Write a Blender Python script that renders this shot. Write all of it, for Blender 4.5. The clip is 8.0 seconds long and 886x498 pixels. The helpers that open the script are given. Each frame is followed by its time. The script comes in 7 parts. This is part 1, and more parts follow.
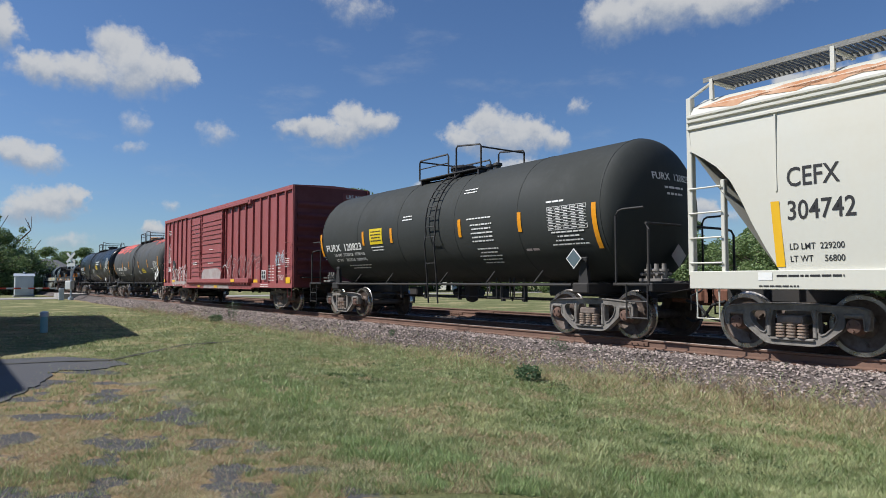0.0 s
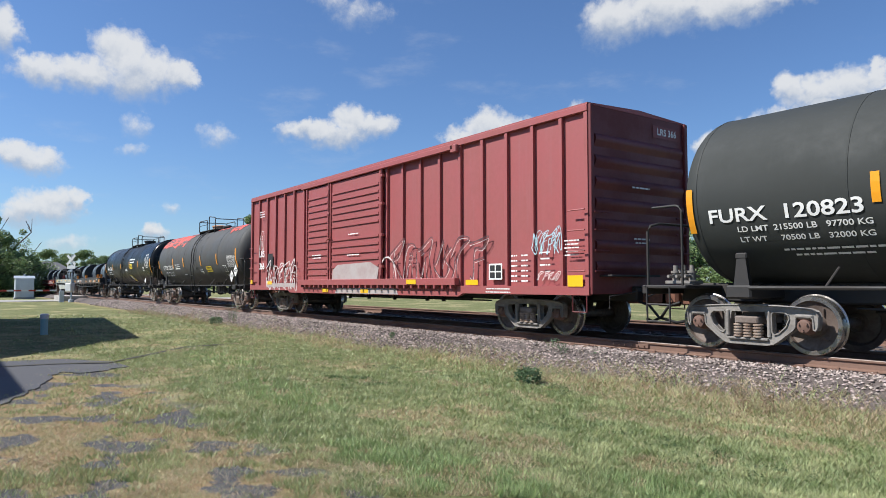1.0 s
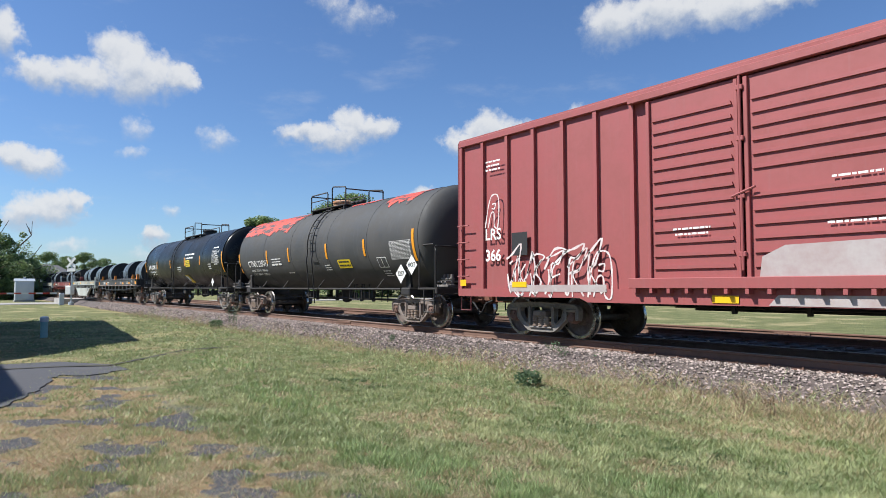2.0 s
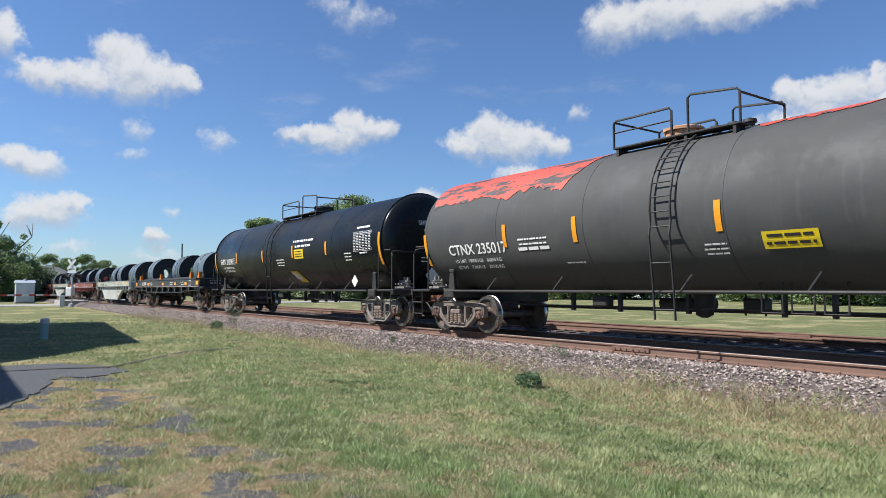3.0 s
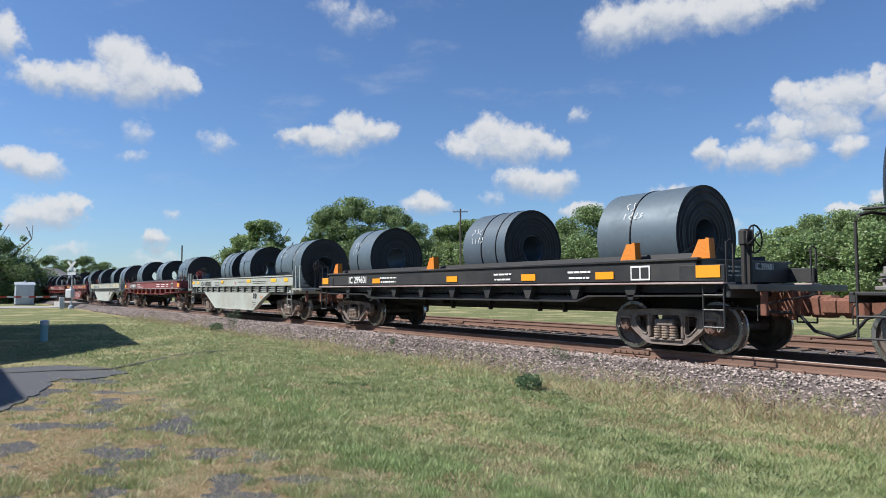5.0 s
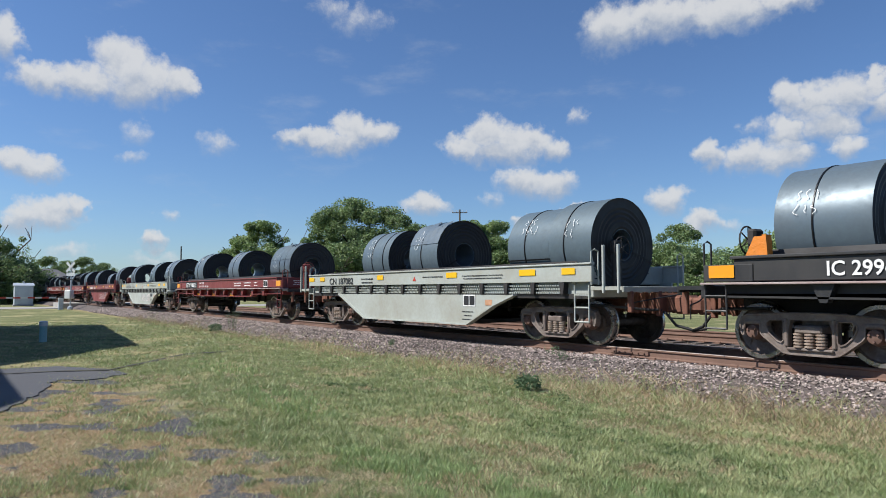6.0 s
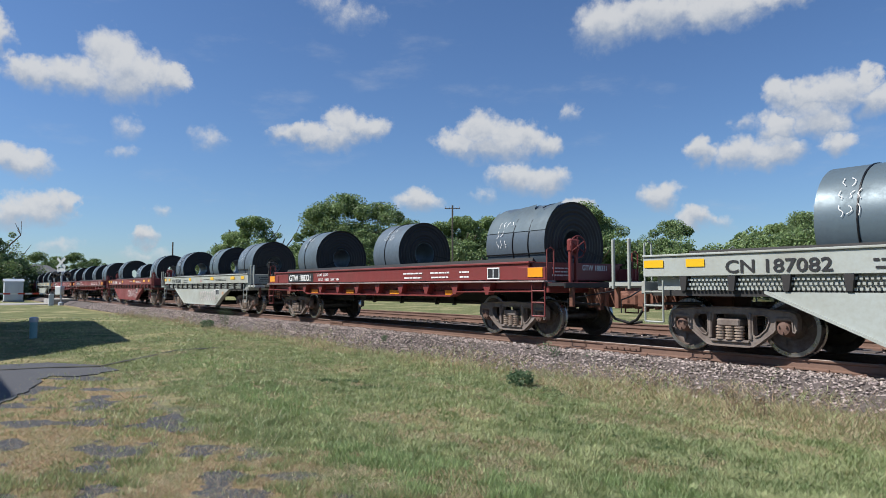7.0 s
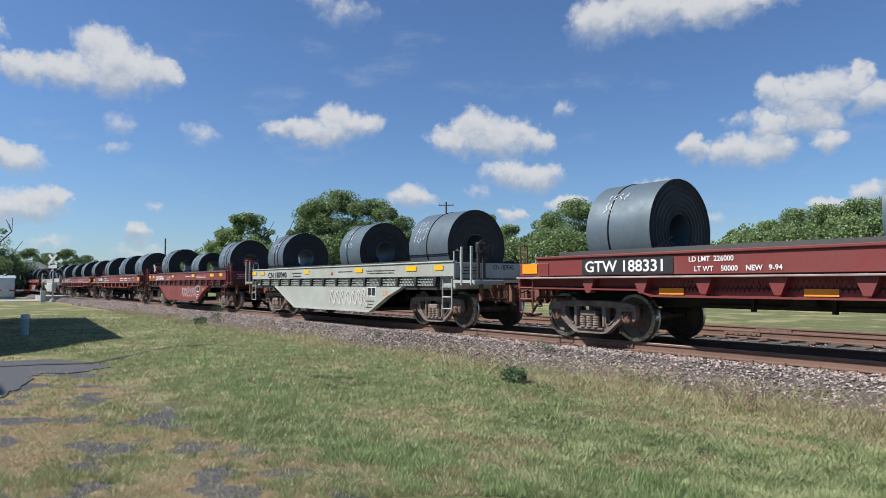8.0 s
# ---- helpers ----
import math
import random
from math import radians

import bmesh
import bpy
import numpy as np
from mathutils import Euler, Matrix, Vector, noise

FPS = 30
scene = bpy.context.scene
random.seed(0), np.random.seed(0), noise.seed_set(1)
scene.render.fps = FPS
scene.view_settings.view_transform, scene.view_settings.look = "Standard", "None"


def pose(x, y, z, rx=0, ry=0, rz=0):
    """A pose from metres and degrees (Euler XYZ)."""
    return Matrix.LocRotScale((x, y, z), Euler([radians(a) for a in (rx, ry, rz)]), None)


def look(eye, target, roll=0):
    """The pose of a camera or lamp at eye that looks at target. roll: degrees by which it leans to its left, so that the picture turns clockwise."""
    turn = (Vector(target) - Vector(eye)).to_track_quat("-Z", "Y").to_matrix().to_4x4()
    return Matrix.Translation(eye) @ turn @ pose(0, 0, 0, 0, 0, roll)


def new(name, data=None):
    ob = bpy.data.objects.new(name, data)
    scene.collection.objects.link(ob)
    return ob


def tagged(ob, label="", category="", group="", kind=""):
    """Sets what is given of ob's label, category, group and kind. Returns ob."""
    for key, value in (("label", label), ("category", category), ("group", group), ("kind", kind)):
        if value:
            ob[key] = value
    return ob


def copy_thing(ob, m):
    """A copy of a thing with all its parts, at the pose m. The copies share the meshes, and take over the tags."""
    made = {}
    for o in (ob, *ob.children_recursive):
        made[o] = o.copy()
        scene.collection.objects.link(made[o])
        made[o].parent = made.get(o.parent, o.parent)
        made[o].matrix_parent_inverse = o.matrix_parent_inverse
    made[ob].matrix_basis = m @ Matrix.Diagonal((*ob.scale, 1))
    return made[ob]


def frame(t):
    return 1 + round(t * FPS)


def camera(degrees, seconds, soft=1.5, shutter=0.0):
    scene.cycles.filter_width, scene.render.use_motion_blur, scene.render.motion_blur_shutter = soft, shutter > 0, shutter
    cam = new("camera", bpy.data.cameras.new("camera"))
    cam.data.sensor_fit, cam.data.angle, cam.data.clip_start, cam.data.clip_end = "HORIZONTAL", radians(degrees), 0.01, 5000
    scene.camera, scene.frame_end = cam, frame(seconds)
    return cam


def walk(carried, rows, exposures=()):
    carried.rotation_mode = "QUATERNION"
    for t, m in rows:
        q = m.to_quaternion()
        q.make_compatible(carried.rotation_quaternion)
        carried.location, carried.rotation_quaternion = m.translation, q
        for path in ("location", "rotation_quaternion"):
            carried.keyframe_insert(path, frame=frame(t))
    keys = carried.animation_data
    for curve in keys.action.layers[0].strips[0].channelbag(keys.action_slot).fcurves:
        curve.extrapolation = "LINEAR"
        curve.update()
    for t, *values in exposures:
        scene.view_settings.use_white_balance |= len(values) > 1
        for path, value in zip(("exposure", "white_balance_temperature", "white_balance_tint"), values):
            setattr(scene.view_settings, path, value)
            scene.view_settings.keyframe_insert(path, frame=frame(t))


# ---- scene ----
from mathutils.geometry import tessellate_polygon

# ---- the camera: nearly still, a slow tilt and a short pan ----
EYE = (0.0, 0.0, 1.62)
RAIL_Z = 0.524          # top of rail
YC = 11.49              # centre line of the near track
YC2 = 16.2              # centre line of the far track
cam = camera(66.55, 8.0, soft=0.9, shutter=0.0)


def aim(turn, tilt):
    a, b = radians(turn), radians(tilt)
    d = Vector((-math.cos(a) * math.cos(b), math.sin(a) * math.cos(b), math.sin(b)))
    return look(EYE, Vector(EYE) + d, -0.02)


walk(cam, [(0.0, aim(35.90, 2.80)), (0.5, aim(35.89, 2.90)), (1.0, aim(35.88, 2.99)), (1.5, aim(35.88, 3.12)),
           (3.0, aim(35.84, 3.37)), (3.5, aim(35.83, 3.44)), (4.0, aim(35.84, 3.48)), (4.5, aim(35.84, 3.50)),
           (6.0, aim(35.91, 3.60)), (6.5, aim(36.11, 3.50)), (7.0, aim(36.53, 3.25)), (7.5, aim(36.86, 3.07)),
           (8.0, aim(37.07, 2.97))],
     exposures=((0.0, 0.10), (0.3, 0.36), (0.8, 0.52), (1.5, 0.55), (4.5, 0.55), (5.8, 0.36), (6.1, 0.34), (6.5, 0.20), (7.0, 0.29), (8.0, 0.34)))

# ---- light ----
SUN_TO = Vector((-0.45, -0.80, 1.0)).normalized()
sun = new("sun", bpy.data.lights.new("sun", "SUN"))
sun.data.energy, sun.data.angle, sun.data.color = 5.0, radians(0.53), (1.0, 0.975, 0.93)
sun.matrix_basis = look((0, 0, 60), Vector((0, 0, 60)) - SUN_TO)

# heaps of cloud, each a few rounded lumps: azimuth, elevation, half width, half height, all in degrees
CLOUD_WEST = ((-79.9, 17.4, 2.5, 1.8), (-82.4, 15.6, 2.7, 1.3), (-85.2, 15.4, 2.5, 1.1), (-77.9, 16.0, 2.4, 1.8), (-79.1, 15.4, 2.8, 1.7),
              (-75.7, 15.8, 1.5, 1.1), (-87.6, 17.5, 1.5, 1.6))
CLOUD_MIDDLE = ((-65.5, 12.6, 2.6, 1.0), (-61.8, 13.3, 2.1, 1.6), (-59.9, 13.3, 1.9, 1.0), (-63.2, 12.1, 2.4, 1.1))
CLOUD_NORTH = ((-50.0, 13.2, 2.2, 1.5), (-52.2, 12.1, 2.2, 1.2), (-47.3, 12.5, 2.9, 1.3), (-49.3, 11.5, 3.4, 1.1), (-44.9, 11.9, 1.7, 0.9),
               (-47.3, 9.2, 2.4, 1.35), (-45.0, 8.9, 2.1, 1.25))
CLOUD_EAST = ((-26.5, 14.4, 1.3, 1.2), (-24.6, 13.7, 2.0, 1.5), (-22.4, 14.1, 2.1, 1.6), (-20.9, 14.8, 1.0, 1.1), (-20.3, 13.2, 1.7, 1.2),
              (-23.9, 12.0, 2.5, 1.2), (-26.9, 11.9, 1.9, 1.5), (-22.8, 10.3, 1.4, 0.9), (-29.4, 10.2, 2.4, 1.2), (-32.3, 10.6, 1.3, 1.1),
              (-27.0, 10.0, 2.3, 1.1), (-17.5, 13.6, 2.2, 1.5))
CLOUD_HIGH = ((-39.7, 21.0, 3.2, 1.9), (-35.6, 21.3, 4.8, 1.6), (-30.8, 21.1, 4.5, 1.3), (-26.3, 21.2, 3.0, 0.9))
CLOUD_LOW = ((-55.5, 7.2, 2.2, 1.0), (-42.6, 6.6, 1.9, 0.7), (-46.9, 5.9, 1.4, 0.6), (-20.5, 6.6, 1.4, 0.9), (-23.2, 5.9, 1.6, 0.6),
             (-85.4, 8.8, 2.3, 1.0), (-86.8, 9.1, 1.4, 1.0), (-84.3, 5.8, 2.7, 1.3), (-86.0, 5.1, 1.7, 1.2), (-82.5, 6.3, 1.1, 0.8),
             (-77.4, 3.8, 1.5, 0.9), (-35.7, 7.3, 1.9, 1.2), (-32.7, 5.4, 1.9, 1.0))
# thin torn scraps
WISPS = ((-61.4, 22.2, 2.9, 1.2), (-63.8, 22.9, 1.9, 0.9), (-78.6, 12.1, 1.3, 0.9), (-79.2, 10.2, 1.1, 0.7), (-72.7, 11.8, 1.7, 0.9),
         (-42.6, 14.3, 1.1, 0.7), (-76.1, 5.9, 0.9, 0.5), (-30.7, 5.2, 0.9, 0.7), (-50.0, 7.6, 1.1, 0.7), (-83.1, 2.9, 1.8, 0.7),
         (-77.0, 2.3, 2.6, 0.8), (-29.3, 12.4, 1.0, 0.7), (-88.5, 21.0, 1.6, 1.4))


class Nodes:
    """A short hand for node trees."""

    def __init__(self, tree):
        self.tree = tree

    def add(self, kind, **values):
        node = self.tree.nodes.new(kind)
        for key, value in values.items():
            setattr(node, key, value)
        return node

    def put(self, socket, value):
        if isinstance(value, bpy.types.NodeSocket):
            self.tree.links.new(value, socket)
        else:
            socket.default_value = value

    def math(self, op, a, b=0.0, c=0.0, clamp=False):
        node = self.add("ShaderNodeMath", operation=op, use_clamp=clamp)
        for i, value in enumerate((a, b, c)):
            self.put(node.inputs[i], value)
        return node.outputs[0]

    def noise(self, vector, scale, detail=4.0, rough=0.55):
        node = self.add("ShaderNodeTexNoise")
        self.put(node.inputs["Vector"], vector)
        self.put(node.inputs["Scale"], scale)
        self.put(node.inputs["Detail"], detail)
        self.put(node.inputs["Roughness"], rough)
        return node.outputs[0]

    def ramp(self, value, low, high, to_low=0.0, to_high=1.0, smooth=True):
        node = self.add("ShaderNodeMapRange", interpolation_type="SMOOTHSTEP" if smooth else "LINEAR")
        for i, v in enumerate((value, low, high, to_low, to_high)):
            self.put(node.inputs[i], v)
        return node.outputs[0]

    def mix(self, factor, a, b, blend="MIX"):
        node = self.add("ShaderNodeMix", data_type="RGBA", blend_type=blend)
        self.put(node.inputs[0], factor)
        for i, value in ((6, a), (7, b)):
            self.put(node.inputs[i], (*value, 1) if isinstance(value, tuple) and len(value) == 3 else value)
        return node.outputs[2]

    def scaled(self, vector, x, y, z):
        node = self.add("ShaderNodeVectorMath", operation="MULTIPLY")
        self.put(node.inputs[0], vector)
        node.inputs[1].default_value = (x, y, z)
        return node.outputs[0]


def make_world():
    world = bpy.data.worlds.new("sky")
    scene.world = world
    world.use_nodes = True
    tree = world.node_tree
    tree.nodes.clear()
    n = Nodes(tree)
    sky = n.add("ShaderNodeTexSky", sky_type="NISHITA", sun_disc=False)
    sky.sun_elevation = math.asin(SUN_TO.z)
    sky.sun_rotation = math.atan2(SUN_TO.x, SUN_TO.y)
    sky.air_density, sky.dust_density, sky.ozone_density = 1.0, 0.35, 2.0
    way = n.add("ShaderNodeTexCoord").outputs["Generated"]
    part = n.add("ShaderNodeSeparateXYZ")
    n.put(part.inputs[0], way)
    x, y, z = part.outputs
    def wobble(scale, detail):
        node = n.add("ShaderNodeTexNoise")
        n.put(node.inputs["Vector"], way)
        n.put(node.inputs["Scale"], scale)
        n.put(node.inputs["Detail"], detail)
        n.put(node.inputs["Roughness"], 0.6)
        split = n.add("ShaderNodeSeparateXYZ")
        n.put(split.inputs[0], node.outputs["Color"])
        return split.outputs
    wide, close = wobble(17.0, 3.0), wobble(48.0, 6.0)

    def moved(value, a, b, far, near):
        value = n.math("MULTIPLY_ADD", value, 57.2958, n.math("MULTIPLY_ADD", a, far, -far / 2))
        return n.math("ADD", value, n.math("MULTIPLY_ADD", b, near, -near / 2))
    az = moved(n.math("ARCTAN2", x, y), wide[0], close[0], 2.8, 2.2)
    el = moved(n.math("ARCSINE", z), wide[1], close[1], 1.8, 1.7)
    dense, weight, height = None, None, None
    heaps = CLOUD_WEST + CLOUD_MIDDLE + CLOUD_NORTH + CLOUD_EAST + CLOUD_HIGH + CLOUD_LOW
    for i, (a, e, w, h) in enumerate(heaps + WISPS):
        w, h = w * 1.08, h * 1.26
        u = n.math("MULTIPLY_ADD", az, 1 / w, -a / w)
        v = n.math("MULTIPLY_ADD", el, 1 / h, -e / h)
        d = n.math("SUBTRACT", 1.0, n.math("ADD", n.math("MULTIPLY", u, u), n.math("MULTIPLY", v, v)))
        if i >= len(heaps):
            d = n.math("MULTIPLY", d, 0.42)
        inside = n.math("MAXIMUM", d, 0.0)
        lit = n.math("MULTIPLY", inside, v)
        dense = d if dense is None else n.math("MAXIMUM", dense, d)
        weight = inside if weight is None else n.math("ADD", weight, inside)
        height = lit if height is None else n.math("ADD", height, lit)
    fine = n.noise(way, 60.0, 6.0, 0.65)
    height = n.math("DIVIDE", height, n.math("ADD", weight, 0.12))
    soft = n.ramp(height, -0.6, 0.3, 1.35, 0.75)
    cover = n.ramp(n.math("MULTIPLY_ADD", fine, 0.8, n.math("SUBTRACT", dense, 0.42)), -0.04, soft)
    # thin far haze of cloud near the horizon and over the rest of the sky
    veil = n.ramp(n.noise(n.scaled(way, 3, 3, 9), 2.2, 6.0, 0.6), 0.55, 0.8, 0.0, 0.35)
    cover = n.math("MAXIMUM", cover, n.math("MULTIPLY", veil, n.ramp(z, 0.0, 0.08, 0.5, 0.6)))
    shade = n.ramp(n.math("MULTIPLY_ADD", n.math("ADD", fine, close[2]), 0.45, n.math("ADD", height, -0.45)), -0.50, 0.30)
    cloud = n.mix(shade, (4.0, 4.6, 5.6), (7.0, 7.15, 7.35))
    tinted = n.mix(1.0, sky.outputs[0], (0.72, 0.92, 1.20), "MULTIPLY")
    out = n.mix(n.math("MULTIPLY", cover, 0.93), tinted, cloud)
    back = n.add("ShaderNodeBackground")
    n.put(back.inputs[0], out)
    back.inputs[1].default_value = 0.076
    n.put(n.add("ShaderNodeOutputWorld").inputs[0], back.outputs[0])


make_world()


# ---- materials ----
def material(name, colour, rough=0.6, metal=0.0, dark=None, amount=0.5, big=0.7, small=14.0, bump=0.02, streak=0.0,
             random_shift=0.0, island=False, coat=0.0, stretch=(1, 1, 1), gloss=0.5):
    """A surface with stains at one scale, grain at another, vertical streaks and fine relief."""
    m = bpy.data.materials.new(name)
    m.use_nodes = True
    n = Nodes(m.node_tree)
    shader = m.node_tree.nodes["Principled BSDF"]
    at = n.add("ShaderNodeTexCoord").outputs["Object"]
    info = n.add("ShaderNodeObjectInfo")
    shift = n.add("ShaderNodeVectorMath", operation="ADD")
    n.put(shift.inputs[0], n.scaled(at, *stretch))
    wide = n.math("MULTIPLY", info.outputs["Random"], 40.0)
    n.put(shift.inputs[1], wide)
    at = shift.outputs[0]
    stain = n.ramp(n.noise(at, big, 6.0, 0.6), 0.35, 0.72)
    grain = n.noise(at, small, 5.0, 0.6)
    dark = dark or tuple(c * 0.55 for c in colour)
    c = n.mix(n.math("MULTIPLY", stain, amount), colour, dark)
    c = n.mix(n.ramp(grain, 0.3, 0.75, 0.0, amount * 0.45), c, dark)
    if streak:
        runs = n.ramp(n.noise(n.scaled(at, 5, 5, 0.25), 1.6, 5.0, 0.6), 0.52, 0.75)
        c = n.mix(n.math("MULTIPLY", runs, streak), c, tuple(min(1, x * 0.7 + 0.06) for x in colour))
    if random_shift or island:
        pick = n.add("ShaderNodeNewGeometry").outputs["Random Per Island"] if island else info.outputs["Random"]
        hue = n.add("ShaderNodeHueSaturation")
        n.put(hue.inputs["Value"], n.ramp(pick, 0, 1, 1 - random_shift, 1 + random_shift, False))
        n.put(hue.inputs["Hue"], n.ramp(n.math("FRACT", n.math("MULTIPLY", pick, 7.3)), 0, 1, 0.485, 0.515, False))
        n.put(hue.inputs["Color"], c)
        c = hue.outputs[0]
    n.put(shader.inputs["Base Color"], c)
    n.put(shader.inputs["Roughness"], n.ramp(n.math("ADD", n.math("MULTIPLY", stain, 0.5), n.math("MULTIPLY", grain, 0.5)), 0.1, 0.9,
                                             max(rough - 0.12, 0.03), min(rough + 0.15, 1.0)))
    shader.inputs["Metallic"].default_value = metal
    shader.inputs["Coat Weight"].default_value = coat
    shader.inputs["Specular IOR Level"].default_value = gloss
    if bump:
        b = n.add("ShaderNodeBump")
        b.inputs["Strength"].default_value = 0.5
        b.inputs["Distance"].default_value = bump
        n.put(b.inputs["Height"], n.math("ADD", grain, n.math("MULTIPLY", stain, 0.4)))
        n.put(shader.inputs["Normal"], b.outputs[0])
    return m


def leaf_material(name, colour, light, big=0.25, small=1.5, amount=0.6):
    m = material(name, colour, 0.55, dark=light, amount=amount, big=big, small=small, bump=0, random_shift=0.35, island=True)
    shader = m.node_tree.nodes["Principled BSDF"]
    n = Nodes(m.node_tree)
    glow = n.add("ShaderNodeBsdfTranslucent")
    source = shader.inputs["Base Color"].links[0].from_socket
    n.put(glow.inputs[0], source)
    both = n.add("ShaderNodeMixShader")
    both.inputs[0].default_value = 0.3
    n.put(both.inputs[1], shader.outputs[0])
    n.put(both.inputs[2], glow.outputs[0])
    out = next(o for o in m.node_tree.nodes if o.type == "OUTPUT_MATERIAL")
    n.put(out.inputs[0], both.outputs[0])
    return m


M = {}
M["tank_grey"] = material("grey_black_tank_paint", (0.034, 0.038, 0.037), 0.72, dark=(0.050, 0.052, 0.048), amount=0.35, big=0.5, small=9, bump=0.002, streak=0.10, gloss=0.25)
M["tank_faded"] = material("faded_black_tank_paint", (0.050, 0.053, 0.055), 0.70, dark=(0.085, 0.08, 0.074), amount=0.55, big=0.8, small=8, bump=0.003, streak=0.30, gloss=0.35)
M["tank_gloss"] = material("glossy_black_tank_paint", (0.010, 0.012, 0.014), 0.34, dark=(0.015, 0.015, 0.016), amount=0.2, big=0.4, small=9, bump=0.0005, streak=0.08, gloss=0.22)


def primer_material():
    """Orange-red primer with black paint still clinging to it in streaks."""
    m = material("weathered_orange_red_primer", (0.60, 0.070, 0.045), 0.65, dark=(0.42, 0.075, 0.05), amount=0.5, big=1.5, small=9, bump=0.003)
    n = Nodes(m.node_tree)
    shader = m.node_tree.nodes["Principled BSDF"]
    at = n.add("ShaderNodeTexCoord").outputs["Object"]
    worn = n.ramp(n.noise(n.scaled(at, 0.45, 1.9, 1.9), 2.1, 8.0, 0.72), 0.51, 0.56)
    source = shader.inputs["Base Color"].links[0].from_socket
    n.put(shader.inputs["Base Color"], n.mix(worn, source, (0.060, 0.055, 0.055)))
    return m


M["orange_red"] = primer_material()
M["box_red"] = material("faded_boxcar_red_paint", (0.32, 0.078, 0.078), 0.62, dark=(0.24, 0.07, 0.066), amount=0.55, big=0.9, small=10, bump=0.002, streak=0.30)
# darker red than the sides, for the end walls and their fittings
M["box_dark"] = material("boxcar_end_darker_red", (0.15, 0.026, 0.028), 0.6, dark=(0.09, 0.02, 0.02), amount=0.5, bump=0.003, streak=0.1)
M["coil_red"] = material("red_brown_coil_car_paint", (0.20, 0.032, 0.030), 0.55, dark=(0.13, 0.035, 0.028), amount=0.5, bump=0.003, streak=0.18)
M["ledge"] = material("worn_pale_ledge_paint", (0.40, 0.34, 0.32), 0.7, dark=(0.20, 0.10, 0.09), amount=0.6, big=1.5, small=14, bump=0.002)
M["coil_black"] = material("black_coil_car_paint", (0.022, 0.023, 0.025), 0.5, dark=(0.05, 0.045, 0.04), amount=0.45, bump=0.003, streak=0.15)
M["coil_grey"] = material("pale_grey_coil_car_paint", (0.41, 0.445, 0.42), 0.65, dark=(0.29, 0.28, 0.23), amount=0.75, bump=0.003, streak=0.30, gloss=0.3)
M["hopper"] = material("off_white_hopper_paint", (0.60, 0.595, 0.53), 0.5, dark=(0.56, 0.52, 0.42), amount=0.35, bump=0.002, streak=0.1)
M["rust"] = material("orange_rust", (0.42, 0.17, 0.065), 0.85, dark=(0.6, 0.45, 0.33), amount=0.7, big=2.5, small=14, bump=0.004)
M["under"] = material("black_underframe", (0.018, 0.018, 0.019), 0.7, dark=(0.045, 0.036, 0.03), amount=0.5, bump=0.004)
M["truck"] = material("dusty_grey_cast_steel", (0.25, 0.232, 0.212), 0.85, dark=(0.075, 0.065, 0.058), amount=0.6, big=3, small=20, bump=0.006)
M["truck_brown"] = material("rusty_brown_cast_steel", (0.235, 0.195, 0.17), 0.85, dark=(0.075, 0.05, 0.042), amount=0.6, big=3, small=20, bump=0.006)
M["spring"] = material("rusty_spring_steel", (0.33, 0.27, 0.22), 0.75, dark=(0.16, 0.08, 0.05), amount=0.6, big=6, small=30, bump=0.002)
M["wheel"] = material("worn_wheel_steel", (0.17, 0.135, 0.115), 0.6, metal=0.35, dark=(0.09, 0.06, 0.05), amount=0.6, big=5, small=20, bump=0.003)
M["tread"] = material("bright_wheel_tread", (0.42, 0.40, 0.38), 0.3, metal=0.9, dark=(0.25, 0.21, 0.18), amount=0.4, big=6, small=30, bump=0.001)
M["cap"] = material("rust_red_bearing_cap", (0.15, 0.085, 0.065), 0.8, dark=(0.12, 0.07, 0.05), amount=0.6, big=8, small=30, bump=0.003)
M["coupler"] = material("rust_brown_coupler", (0.19, 0.075, 0.045), 0.85, dark=(0.10, 0.05, 0.035), amount=0.6, big=5, small=20, bump=0.005)
M["steel"] = material("blue_grey_mill_steel", (0.115, 0.155, 0.180), 0.50, metal=0.2, gloss=0.35, dark=(0.065, 0.085, 0.10), amount=0.55, big=1.4, small=10, bump=0.002, streak=0.15, random_shift=0.12)
M["steel_edge"] = material("dark_wound_strip_edges", (0.020, 0.020, 0.022), 0.6, metal=0.3, dark=(0.045, 0.04, 0.037), amount=0.5, big=3, small=30, bump=0.003)
M["band"] = material("black_steel_strap", (0.02, 0.02, 0.022), 0.4, metal=0.6, amount=0.2)
M["white"] = material("white_lettering_paint", (0.78, 0.78, 0.76), 0.6, amount=0.15, bump=0)
M["black"] = material("black_lettering_paint", (0.02, 0.02, 0.022), 0.6, amount=0.2, bump=0)
M["yellow"] = material("yellow_reflector", (0.80, 0.47, 0.015), 0.4, dark=(0.6, 0.3, 0.01), amount=0.2, bump=0)
M["orange"] = material("orange_reflector", (0.80, 0.33, 0.018), 0.4, dark=(0.6, 0.2, 0.01), amount=0.3, bump=0)
M["stop"] = material("orange_coil_stop", (0.70, 0.22, 0.02), 0.55, dark=(0.45, 0.15, 0.02), amount=0.4)
M["graffiti"] = material("pale_spray_paint", (0.70, 0.66, 0.64), 0.7, dark=(0.45, 0.30, 0.30), amount=0.6, big=2.5, small=12, bump=0)
M["graffiti_dark"] = material("dark_spray_paint", (0.09, 0.045, 0.05), 0.7, dark=(0.2, 0.06, 0.06), amount=0.6, big=2.5, small=12, bump=0)
M["graffiti_blue"] = material("pale_blue_spray_paint", (0.42, 0.66, 0.74), 0.7, amount=0.2, bump=0)
